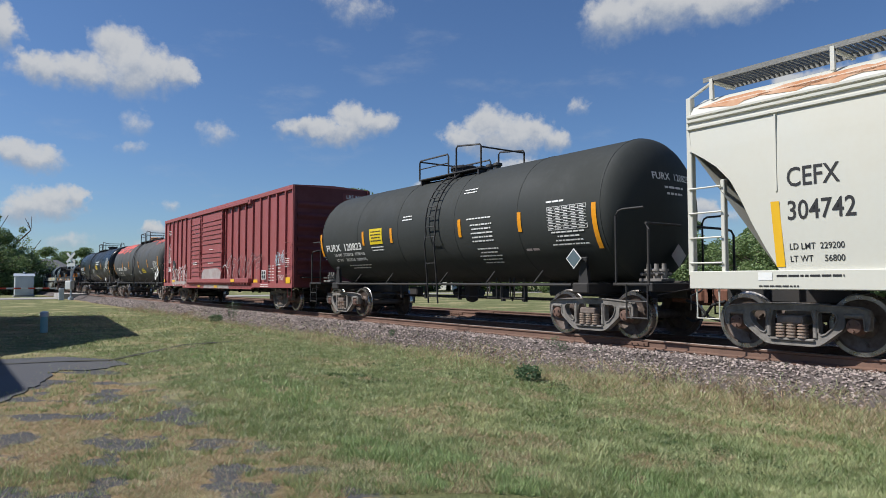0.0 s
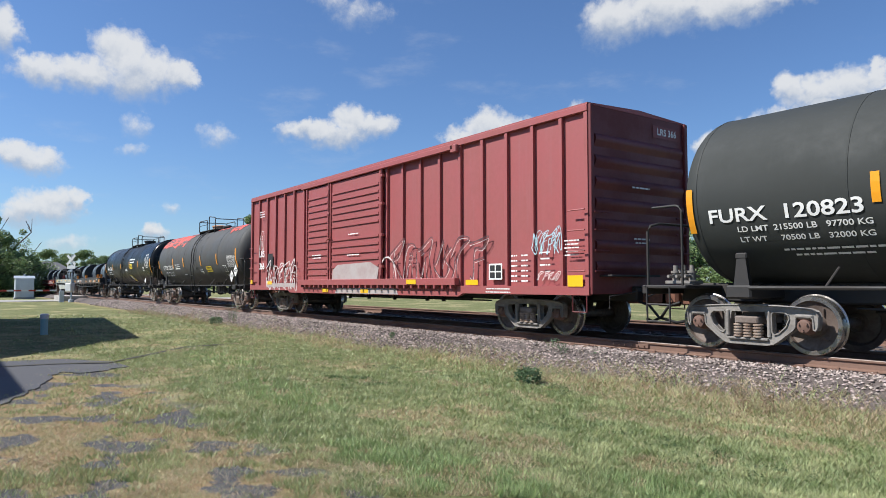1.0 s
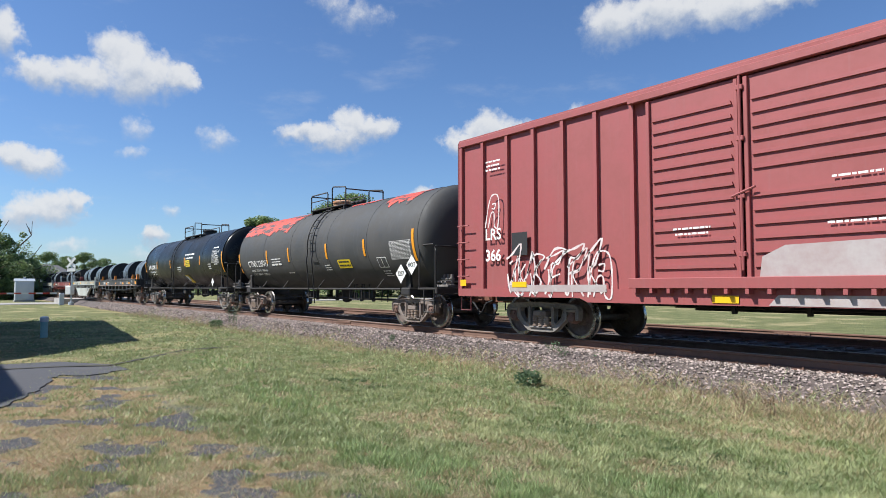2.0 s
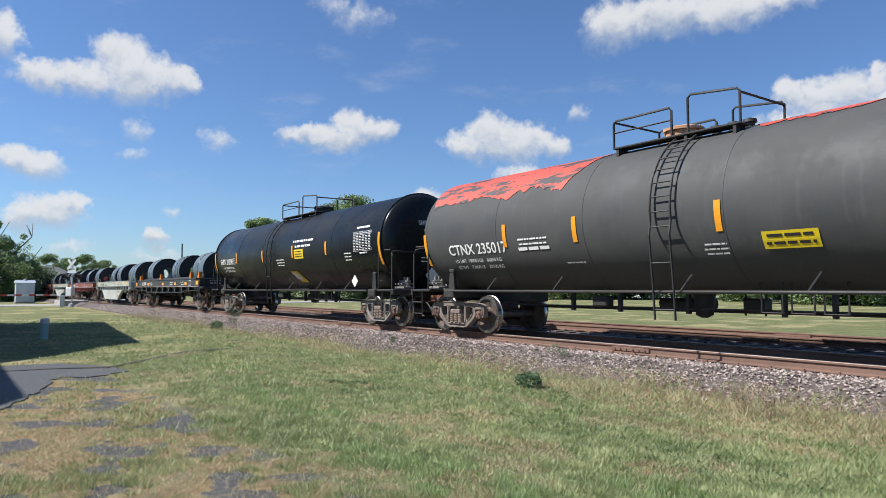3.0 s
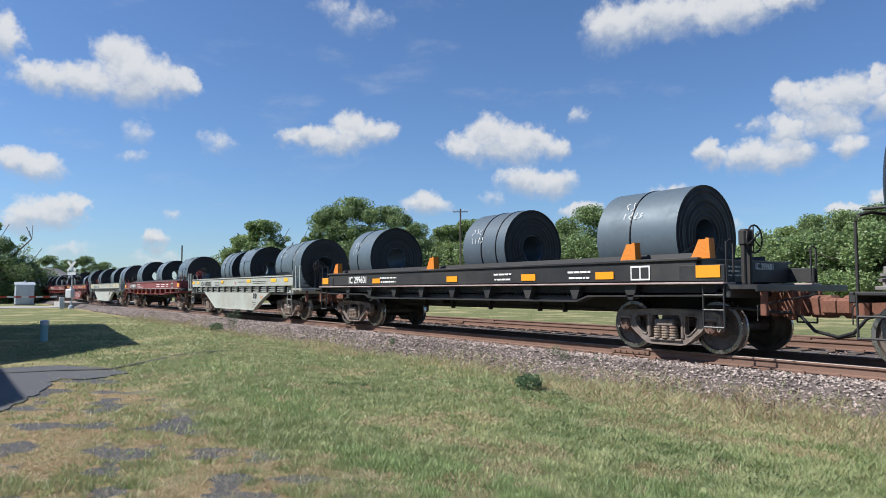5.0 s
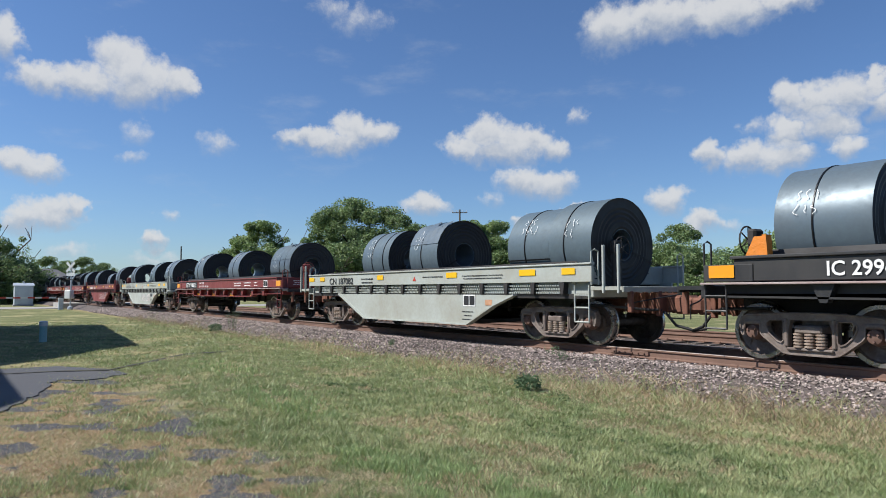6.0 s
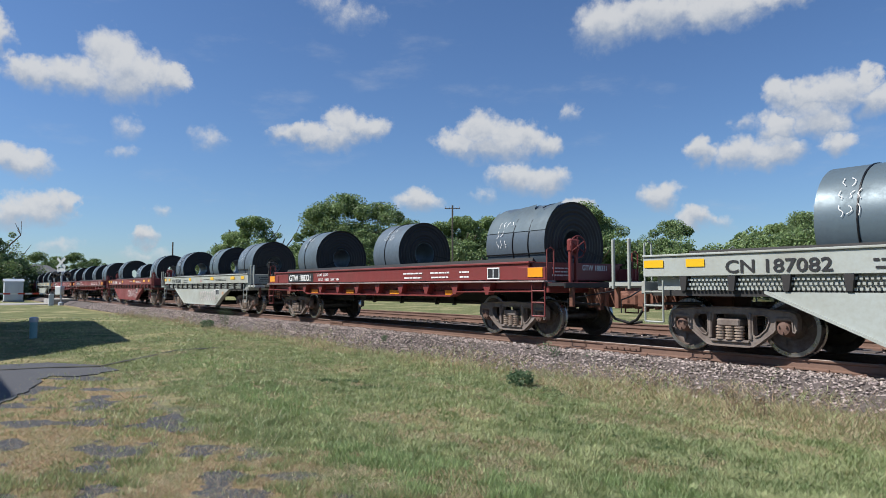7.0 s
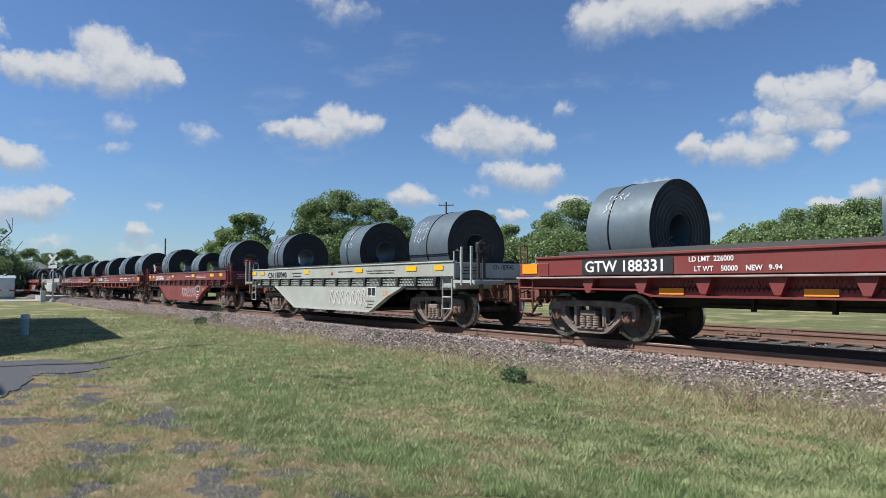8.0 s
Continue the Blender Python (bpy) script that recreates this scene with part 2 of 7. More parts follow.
M["silver_paint"] = material("silver_overpaint", (0.42, 0.38, 0.37), 0.55, dark=(0.30, 0.2, 0.19), amount=0.55, big=2, small=12, bump=0)
M["rail_side"] = material("brown_rusted_rail", (0.185, 0.105, 0.075), 0.85, dark=(0.11, 0.07, 0.055), amount=0.55, big=1.5, small=16, bump=0.004)
M["rail_head"] = material("worn_rail_head", (0.25, 0.205, 0.18), 0.48, metal=0.25, dark=(0.18, 0.12, 0.095), amount=0.4, stretch=(0.2, 4, 1), bump=0.001)
M["tie"] = material("old_creosoted_timber", (0.065, 0.052, 0.043), 0.9, dark=(0.13, 0.11, 0.095), amount=0.6, big=2, small=12, bump=0.008, random_shift=0.25)
M["stone"] = material("crushed_grey_pink_stone", (0.36, 0.30, 0.27), 0.9, dark=(0.13, 0.09, 0.08), amount=0.55, big=9, small=50, bump=0.004, random_shift=0.70, island=True)
M["galv"] = material("silver_sheet_metal", (0.52, 0.56, 0.60), 0.45, metal=0.3, dark=(0.38, 0.42, 0.46), amount=0.4, bump=0.002, streak=0.2)
M["pole"] = material("weathered_pole_timber", (0.11, 0.09, 0.075), 0.9, amount=0.5, big=2, small=20, bump=0.01)
M["bark"] = material("grey_brown_bark", (0.11, 0.085, 0.065), 0.95, amount=0.6, big=3, small=14, bump=0.03)
M["leaf"] = leaf_material("dark_green_leaves", (0.155, 0.225, 0.085), (0.25, 0.325, 0.14))
M["leaf_light"] = leaf_material("yellow_green_leaves", (0.175, 0.255, 0.090), (0.28, 0.35, 0.15))
M["weed"] = leaf_material("blue_green_weed_leaves", (0.09, 0.15, 0.075), (0.14, 0.21, 0.10))
M["blade"] = leaf_material("lawn_grass_blades", (0.165, 0.235, 0.080), (0.46, 0.49, 0.25), 2.2, 13.0, 0.95)
M["lush"] = leaf_material("lush_grass_blades", (0.17, 0.25, 0.085), (0.38, 0.48, 0.22), 2.2, 13.0, 0.9)
M["straw"] = leaf_material("dry_straw_blades", (0.34, 0.245, 0.135), (0.54, 0.45, 0.30), 1.6, 12.0, 0.9)
M["teal"] = material("blue_green_plastic_pipe", (0.20, 0.40, 0.43), 0.5, dark=(0.35, 0.48, 0.48), amount=0.3)
M["signal_white"] = material("white_signal_paint", (0.72, 0.72, 0.70), 0.5, amount=0.2)
M["signal_red"] = material("red_gate_stripe", (0.50, 0.05, 0.03), 0.5, amount=0.2)
M["wall_white"] = material("white_house_siding", (0.70, 0.70, 0.68), 0.7, amount=0.25)
M["shingle"] = material("grey_roof_shingles", (0.20, 0.19, 0.18), 0.9, amount=0.4, big=1, small=8, bump=0.01)
M["glass"] = material("dark_window_glass", (0.02, 0.025, 0.03), 0.08, amount=0.1, bump=0)
M["yellow_sign"] = material("yellow_placard", (0.75, 0.55, 0.02), 0.5, amount=0.2, bump=0)
M["grating"] = material("weathered_steel_grating", (0.20, 0.20, 0.19), 0.7, metal=0.3, amount=0.4)
M["seed"] = leaf_material("pinkish_seed_grass", (0.33, 0.23, 0.155), (0.42, 0.34, 0.21))
M["clover"] = leaf_material("dark_green_clover", (0.095, 0.150, 0.058), (0.15, 0.215, 0.09))
M["hose"] = material("black_rubber_hose", (0.015, 0.015, 0.016), 0.7, amount=0.2)
M["brake_yellow"] = material("faded_yellow_paint", (0.55, 0.42, 0.10), 0.6, amount=0.4)


# slow waves whose sum says where the old asphalt lies bare: along x, along y, start, strength
WAVES = ((2.3, 3.7, 0.5, 0.9), (-3.7, 2.6, 1.7, 0.9), (4.9, -4.4, 2.1, 0.8), (1.1, 7.3, 0.3, 0.8), (7.1, 5.9, 1.0, 0.6), (-8.3, 8.9, 2.6, 0.6))


def bare(x, y):
    """How bare the old asphalt is; more so along its edge beside the lawn."""
    return sum(d * math.sin(a * x + b * y + c) for a, b, c, d in WAVES) + 0.8 * math.exp(-((y - 2.45) / 0.28) ** 2) - 0.55


def ground_material():
    """Mown lawn: green and yellowed patches, dry edges beside the stones, worn asphalt showing through."""
    m = bpy.data.materials.new("patchy_lawn_and_worn_asphalt")
    m.use_nodes = True
    n = Nodes(m.node_tree)
    shader = m.node_tree.nodes["Principled BSDF"]
    at = n.add("ShaderNodeTexCoord").outputs["Object"]
    part = n.add("ShaderNodeSeparateXYZ")
    n.put(part.inputs[0], at)
    x, y = part.outputs[0], part.outputs[1]
    broad = n.noise(at, 0.35, 5.0, 0.6)
    patch = n.noise(at, 1.3, 6.0, 0.65)
    grain = n.noise(at, 18.0, 6.0, 0.7)
    hair = n.noise(n.scaled(at, 1, 1, 1), 70.0, 4.0, 0.7)
    green = n.mix(n.ramp(patch, 0.35, 0.7), (0.135, 0.155, 0.066), (0.23, 0.23, 0.105))
    green = n.mix(n.ramp(broad, 0.50, 0.62, 0.0, 0.85), green, (0.40, 0.345, 0.185))
    green = n.mix(n.ramp(grain, 0.4, 0.75, 0.0, 0.75), green, (0.075, 0.085, 0.036))
    green = n.mix(n.ramp(hair, 0.55, 0.8, 0.0, 0.4), green, (0.42, 0.40, 0.22))
    # dry strip along the foot of the stones
    wob = n.math("MULTIPLY_ADD", patch, 1.6, -0.8)
    strip = n.ramp(n.math("ADD", y, wob), 7.9, 9.1)
    dry = n.mix(n.ramp(grain, 0.35, 0.7), (0.36, 0.27, 0.15), (0.24, 0.22, 0.10))
    beyond = n.ramp(y, 12.0, 13.0)
    c = n.mix(n.math("MULTIPLY", strip, n.math("SUBTRACT", 0.85, beyond, clamp=True)), green, dry)
    # worn asphalt with straw growing through it
    edge = n.math("ADD", n.math("MULTIPLY_ADD", x, -0.02, y), n.math("MULTIPLY_ADD", patch, 1.6, -0.8))
    worn = n.math("MULTIPLY", n.ramp(edge, 3.0, 2.4), n.ramp(x, -15.6, -14.6))
    worn = n.math("MULTIPLY", worn, n.ramp(x, 14.0, 10.0))
    tar = n.mix(n.ramp(grain, 0.3, 0.8), (0.085, 0.086, 0.094), (0.165, 0.158, 0.155))
    straw = n.mix(n.ramp(patch, 0.4, 0.65), (0.34, 0.235, 0.135), (0.25, 0.22, 0.105))
    total = n.math("MULTIPLY_ADD", n.noise(at, 5.0, 7.0, 0.72), 5.0, -3.05)
    for a, b, c0, d in WAVES:
        total = n.math("MULTIPLY_ADD", n.math("SINE", n.math("MULTIPLY_ADD", x, a, n.math("MULTIPLY_ADD", y, b, c0))), d, total)
    rim = n.math("MULTIPLY_ADD", y, 1 / 0.28, -2.45 / 0.28)
    total = n.math("MULTIPLY_ADD", n.math("EXPONENT", n.math("MULTIPLY", n.math("MULTIPLY", rim, rim), -1.0)), 0.8, total)
    floor = n.mix(n.ramp(total, 0.15, 0.65), straw, tar)
    c = n.mix(worn, c, floor)
    n.put(shader.inputs["Base Color"], c)
    shader.inputs["Roughness"].default_value = 0.95
    shader.inputs["Specular IOR Level"].default_value = 0.15
    b = n.add("ShaderNodeBump")
    b.inputs["Strength"].default_value = 0.8
    b.inputs["Distance"].default_value = 0.05
    n.put(b.inputs["Height"], n.math("ADD", grain, n.math("MULTIPLY", hair, 0.5)))
    n.put(shader.inputs["Normal"], b.outputs[0])
    return m


M["ground"] = ground_material()
M["old_asphalt"] = material("weathered_old_asphalt", (0.080, 0.080, 0.088), 0.95, dark=(0.15, 0.135, 0.11), amount=0.6, big=2.5, small=30, bump=0.006)
# dark tone for the drive's joint and for the ledge shadow painted on the lawn
M["soil"] = material("dark_joint_and_ledge_shade", (0.035, 0.032, 0.028), 0.95, dark=(0.07, 0.07, 0.04), amount=0.5, big=3, small=20, bump=0.006)
M["asphalt"] = material("grey_asphalt", (0.062, 0.062, 0.068), 0.85, dark=(0.10, 0.10, 0.10), amount=0.5, big=0.6, small=25, bump=0.006)
M["concrete"] = material("pale_road_concrete", (0.36, 0.34, 0.31), 0.85, amount=0.4, big=0.4, small=15, bump=0.005)
M["ballast_bed"] = material("ballast_fines", (0.13, 0.105, 0.095), 0.95, dark=(0.06, 0.047, 0.042), amount=0.7, big=6, small=28, bump=0.05)


# ---- shaping ----
class Shape:
    """Vertices and faces that become one mesh."""

    def __init__(self):
        self.v, self.f = [], []

    def add(self, verts, faces):
        k = len(self.v)
        self.v += [tuple(p) for p in verts]
        self.f += [tuple(i + k for i in face) for face in faces]
        return self

    def box(self, x0, x1, y0, y1, z0, z1, c=0.0):
        """A block; c cuts its edges off."""
        if c <= 0:
            return self.add([(x, y, z) for x in (x0, x1) for y in (y0, y1) for z in (z0, z1)],
                            [(0, 1, 3, 2), (4, 6, 7, 5), (0, 4, 5, 1), (2, 3, 7, 6), (0, 2, 6, 4), (1, 5, 7, 3)])
        bm = bmesh.new()
        made = bmesh.ops.create_cube(bm, size=1)
        for p in made["verts"]:
            p.co = Vector(((x0 + x1) / 2 + p.co.x * (x1 - x0), (y0 + y1) / 2 + p.co.y * (y1 - y0), (z0 + z1) / 2 + p.co.z * (z1 - z0)))
        bmesh.ops.bevel(bm, geom=bm.edges[:], offset=c, segments=1, affect="EDGES")
        self.add([p.co[:] for p in bm.verts], [[p.index for p in f.verts] for f in bm.faces])
        bm.free()
        return self

    def plate(self, outline, y0, y1):
        """An outline in x, z made thick in y."""
        n = len(outline)
        self.add([(x, y0, z) for x, z in outline] + [(x, y1, z) for x, z in outline],
                 [tuple(range(n)), tuple(range(2 * n - 1, n - 1, -1))] + [(i, n + i, n + (i + 1) % n, (i + 1) % n) for i in range(n)])
        return self

    def holed(self, outline, holes, y0, y1):
        """A plate in x, z with openings cut through it."""
        loops = [list(outline)] + [list(h) for h in holes]
        flat = [p for loop in loops for p in loop]
        tris = tessellate_polygon([[Vector((x, z, 0)) for x, z in loop] for loop in loops])
        n = len(flat)
        faces = [tuple(t) for t in tris] + [tuple(i + n for i in reversed(t)) for t in tris]
        k = 0
        for loop in loops:
            m = len(loop)
            faces += [(k + i, k + (i + 1) % m, n + k + (i + 1) % m, n + k + i) for i in range(m)]
            k += m
        return self.add([(x, y0, z) for x, z in flat] + [(x, y1, z) for x, z in flat], faces)

    def across(self, outline, x0, x1):
        """An outline in y, z made long in x."""
        n = len(outline)
        self.add([(x0, y, z) for y, z in outline] + [(x1, y, z) for y, z in outline],
                 [tuple(range(n - 1, -1, -1)), tuple(range(n, 2 * n))] + [(i, (i + 1) % n, n + (i + 1) % n, n + i) for i in range(n)])
        return self

    def rod(self, points, r, seg=8):
        """A round bar along a line of points."""
        points = [Vector(p) for p in points]
        rings = []
        for i, p in enumerate(points):
            d = (points[min(i + 1, len(points) - 1)] - points[max(i - 1, 0)]).normalized()
            side = d.cross(Vector((0, 0, 1)) if abs(d.z) < 0.9 else Vector((0, 1, 0))).normalized()
            up = side.cross(d)
            rings.append([p + r * (math.cos(a) * side + math.sin(a) * up) for a in (2 * math.pi * k / seg for k in range(seg))])
        faces = [(i * seg + k, i * seg + (k + 1) % seg, (i + 1) * seg + (k + 1) % seg, (i + 1) * seg + k)
                 for i in range(len(points) - 1) for k in range(seg)]
        faces += [tuple(range(seg - 1, -1, -1)), tuple(range((len(points) - 1) * seg, len(points) * seg))]
        return self.add([p for ring in rings for p in ring], faces)

    def lathe(self, profile, axis="x", at=(0, 0, 0), seg=48, closed=False):
        """A profile of (along, radius) turned round an axis."""
        verts, n = [], len(profile)
        for a, r in profile:
            for k in range(seg):
                t = 2 * math.pi * k / seg
                p = (a, r * math.sin(t), r * math.cos(t)) if axis == "x" else (r * math.cos(t), a, r * math.sin(t)) if axis == "y" else (r * math.cos(t), r * math.sin(t), a)
                verts.append((p[0] + at[0], p[1] + at[1], p[2] + at[2]))
        rows = n if closed else n - 1
        faces = [(i * seg + k, i * seg + (k + 1) % seg, ((i + 1) % n) * seg + (k + 1) % seg, ((i + 1) % n) * seg + k)
                 for i in range(rows) for k in range(seg)]
        return self.add(verts, faces)

    def mesh(self, name, mat, smooth=0.0):
        data = bpy.data.meshes.new(name)
        data.from_pydata(self.v, [], self.f)
        bm = bmesh.new()
        bm.from_mesh(data)
        bmesh.ops.recalc_face_normals(bm, faces=bm.faces[:])
        bm.to_mesh(data)
        bm.free()
        if smooth:
            data.polygons.foreach_set("use_smooth", [True] * len(data.polygons))
            data.set_sharp_from_angle(angle=radians(smooth))
        for one in mat if isinstance(mat, tuple) else (mat,):
            data.materials.append(M[one])
        return data


def part(name, shape, mat, parent, label="", smooth=0.0, at=None):
    """Links a shape (or a mesh) as one object under a thing."""
    data = shape if isinstance(shape, bpy.types.Mesh) else shape.mesh(name, mat, smooth)
    ob = new(name, data)
    ob.parent = parent
    if at is not None:
        ob.matrix_basis = at
    return tagged(ob, label)


def lone(name, shape, mat, label, category, group="", kind="", smooth=0.0, at=None):
    data = shape if isinstance(shape, bpy.types.Mesh) else shape.mesh(name, mat, smooth)
    ob = new(name, data)
    if at is not None:
        ob.matrix_basis = at
    return tagged(ob, label, category, group, kind)


def holder(name, label, category, group="", kind="", at=None):
    ob = new(name)
    ob.empty_display_size = 0.3
    if at is not None:
        ob.matrix_basis = at
    return tagged(ob, label, category, group, kind)


def letters(text, size, wide=1.0, bold=0.0):
    """Flat letters as (x, z) points and faces, from the built-in font, centred, cut fine enough to bend."""
    curve = bpy.data.curves.new("letters", "FONT")
    curve.body, curve.size, curve.align_x, curve.align_y, curve.offset = text, size, "CENTER", "CENTER", bold
    curve.resolution_u = 3
    ob = bpy.data.objects.new("letters", curve)
    data = ob.to_mesh()
    verts, faces = [(p.co.x * wide, p.co.y) for p in data.vertices], [tuple(f.vertices) for f in data.polygons]
    ob.to_mesh_clear()
    bpy.data.objects.remove(ob)
    bpy.data.curves.remove(curve)
    return verts, faces


def bars(lines, height, gap=0.55, seed=1):
    """Unreadable writing: rows of short bars. lines: widths in metres."""
    rnd = random.Random(seed)
    verts, faces = [], []
    for i, width in enumerate(lines):
        z = -i * height * (1 + gap)
        thick = height * 0.62
        x = -width / 2
        while x < width / 2:
            w = min(rnd.uniform(0.8, 3.2) * height, width / 2 - x)
            k = len(verts)
            verts += [(x, z), (x + w, z), (x + w, z + thick), (x, z + thick)]
            faces.append((k, k + 1, k + 2, k + 3))
            x += w + height * 0.4
    return verts, faces


def rect(w, h):
    n = max(1, int(h / 0.12))
    return ([(x, -h / 2 + h * i / n) for i in range(n + 1) for x in (-w / 2, w / 2)],
            [(2 * i, 2 * i + 1, 2 * i + 3, 2 * i + 2) for i in range(n)])


def on_side(flat, x, z, y):
    """Lays flat writing on an upright side that faces -y."""
    shape = Shape()
    return shape.add([(x + u, y, z + w) for u, w in flat[0]], flat[1])


def on_tank(flat, x, angle, radius, zc, lean=0.0):
    """Bends flat writing round a tank along x; angle in degrees above the horizontal on the -y side."""
    shape, pts = Shape(), []
    for u, w in flat[0]:
        u, w = u + w * lean, w
        a = radians(angle) + w / radius
        pts.append((x + u, -radius * math.cos(a), zc + radius * math.sin(a)))
    return shape.add(pts, flat[1])


def facing_x(flat, x, y, z):
    """Lays flat writing on a face that looks along +x."""
    return Shape().add([(x, y + u, z + w) for u, w in flat[0]], flat[1])


def on_head(flat, y, z, half, depth, radius, zc, lift=0.015):
    """Lays flat writing on the domed +x head of a tank."""
    pts = []
    for u, w in flat[0]:
        q = min(((y + u) ** 2 + (z + w - zc) ** 2) / radius ** 2, 0.999)
        pts.append((half - depth * (1 - math.sqrt(1 - q)) + lift, y + u, z + w))
    return Shape().add(pts, flat[1])


def stroke(points, w):
    """A painted line through points (x, z), w wide."""
    verts, faces = [], []
    fine = []
    for i in range(len(points) - 1):
        p0, p1, p2, p3 = points[max(i - 1, 0)], points[i], points[i + 1], points[min(i + 2, len(points) - 1)]
        for k in range(4):
            t = k / 4
            fine.append(tuple(0.5 * (2 * b + (c - a) * t + (2 * a - 5 * b + 4 * c - d) * t * t + (3 * b - a - 3 * c + d) * t ** 3)
                              for a, b, c, d in zip(p0, p1, p2, p3)))
    fine.append(points[-1])
    for i, p in enumerate(fine):
        a, b = fine[max(i - 1, 0)], fine[min(i + 1, len(fine) - 1)]
        d = Vector((b[0] - a[0], b[1] - a[1]))
        d = d.normalized() if d.length else Vector((1, 0))
        half = w / 2 * (0.75 + 0.25 * math.sin(i * 1.7))
        verts += [(p[0] - d.y * half, p[1] + d.x * half), (p[0] + d.y * half, p[1] - d.x * half)]
    faces = [(2 * i, 2 * i + 1, 2 * i + 3, 2 * i + 2) for i in range(len(fine) - 1)]
    return verts, faces


# ---- running gear ----
AXLE, WHEEL_R = 0.889, 0.457
MESH = {}


def gear_meshes():
    wheel = Shape()
    for s in (-1, 1):
        wheel.lathe([(s * a, r) for a, r in ((0.675, 0.06), (0.66, 0.14), (0.715, 0.17), (0.765, 0.34), (0.700, 0.385), (0.690, 0.482), (0.705, 0.484),
                     (0.722, 0.462), (0.82, 0.455), (0.835, 0.445), (0.835, 0.385), (0.790, 0.365), (0.745, 0.19), (0.80, 0.16), (0.80, 0.09))], "y", seg=40)
    wheel.lathe([(-0.98, 0.0), (-0.98, 0.075), (-0.80, 0.085), (-0.6, 0.09), (0, 0.08), (0.6, 0.09), (0.80, 0.085), (0.98, 0.075), (0.98, 0.0)], "y", seg=16)
    # a smear on the web and lightening marks that show the turning
    for s in (-1, 1):
        for a in (0.4, 2.6, 4.4):
            wheel.rod([(0.22 * math.cos(a), s * 0.772, 0.22 * math.sin(a)), (0.31 * math.cos(a + 0.2), s * 0.79, 0.31 * math.sin(a + 0.2))], 0.016, 6)
    data = wheel.mesh("wheelset", ("wheel", "tread"), 35)
    for f in data.polygons:
        c = f.center
        if math.hypot(c.x, c.z) > 0.405 and abs(c.y) > 0.71:
            f.material_index = 1
    MESH["wheelset"] = data
    frame = Shape()
    arm = [(0.0, 0.765), (0.42, 0.755), (0.74, 0.735), (0.98, 0.715), (1.07, 0.68), (1.10, 0.60), (1.09, 0.46), (1.065, 0.40), (1.03, 0.41), (1.02, 0.57),
           (0.985, 0.605), (0.80, 0.605), (0.765, 0.57), (0.76, 0.44), (0.72, 0.39), (0.50, 0.215), (0.41, 0.155), (0.30, 0.135), (0.0, 0.135)]
    outline = arm + [(-x, z) for x, z in arm[-2:0:-1]]
    window = [(0.41, 0.655), (0.60, 0.655), (0.655, 0.615), (0.665, 0.55), (0.62, 0.44), (0.50, 0.325), (0.43, 0.30), (0.395, 0.34), (0.39, 0.61)]
    bay = [(0.28, 0.655), (0.315, 0.50), (0.325, 0.235), (-0.325, 0.235), (-0.315, 0.50), (-0.28, 0.655)]
    frame.holed(outline, (window, [(-x, z) for x, z in window], bay), -0.05, 0.05)
    for line in (outline, window, [(-x, z) for x, z in window]):
        # raised rims round the casting and its windows
        pts = line + line[:1]
        for (ax, az), (bx, bz) in zip(pts, pts[1:]):
            for y in (-0.058, 0.058):
                frame.rod([(ax, y, az), (bx, y, bz)], 0.014, 5)
    frame.box(-0.34, 0.34, -0.09, 0.09, 0.20, 0.24, 0.01)
    for sx in (-1, 1):
        frame.box(sx * 0.35 - 0.03, sx * 0.35 + 0.03, -0.08, 0.08, 0.25, 0.68, 0.015)
        frame.box(sx * 0.89 - 0.14, sx * 0.89 + 0.14, -0.075, 0.075, 0.575, 0.64, 0.02)
    MESH["side_frame"] = frame.mesh("side_frame", "truck")
    MESH["side_frame_brown"] = frame.mesh("side_frame", "truck_brown")
    turns = [(0.240, 0.05)]
    for k in range(5):
        turns += [(0.244 + 0.046 * k, 0.060), (0.250 + 0.046 * k, 0.080), (0.270 + 0.046 * k, 0.080), (0.276 + 0.046 * k, 0.060)]
    MESH["spring"] = Shape().lathe(turns + [(0.472, 0.05)], "z", seg=10).mesh("spring", "spring", 40)
    bolster = Shape().box(-0.20, 0.20, -1.14, 1.14, 0.46, 0.58, 0.02).box(-0.24, 0.24, -0.85, 0.85, 0.56, 0.76, 0.03)
    bolster.lathe([(0.76, 0.0), (0.76, 0.2), (0.84, 0.2), (0.84, 0.0)], "z", seg=16)
    MESH["bolster"] = bolster.mesh("bolster", "truck_brown")
    beam = Shape()
    for s in (-1, 1):
        beam.box(s * 0.40 - 0.05, s * 0.40 + 0.05, -0.72, 0.72, 0.30, 0.38, 0.01)
        for y in (-0.74, 0.74):
            beam.box(s * 0.43 - 0.03, s * 0.43 + 0.03, y - 0.05, y + 0.05, 0.28, 0.52, 0.01)
    MESH["brake_beam"] = beam.mesh("brake_beam", "under")
    cap = Shape()
    cap.lathe([(0.09, 0.0), (0.09, 0.055), (0.075, 0.10), (0.02, 0.115), (-0.06, 0.135), (-0.10, 0.135)], "y", seg=18)
    for a in (0.5, 2.6, 4.7):
        cap.rod([(0.065 * math.cos(a), 0.07, 0.065 * math.sin(a)), (0.065 * math.cos(a), 0.115, 0.065 * math.sin(a))], 0.018, 6)
    cap.box(-0.12, 0.12, -0.09, 0.05, 0.10, 0.155, 0.01)
    MESH["bearing_cap"] = cap.mesh("bearing_cap", "cap", 40)


gear_meshes()
WHEELSETS = []


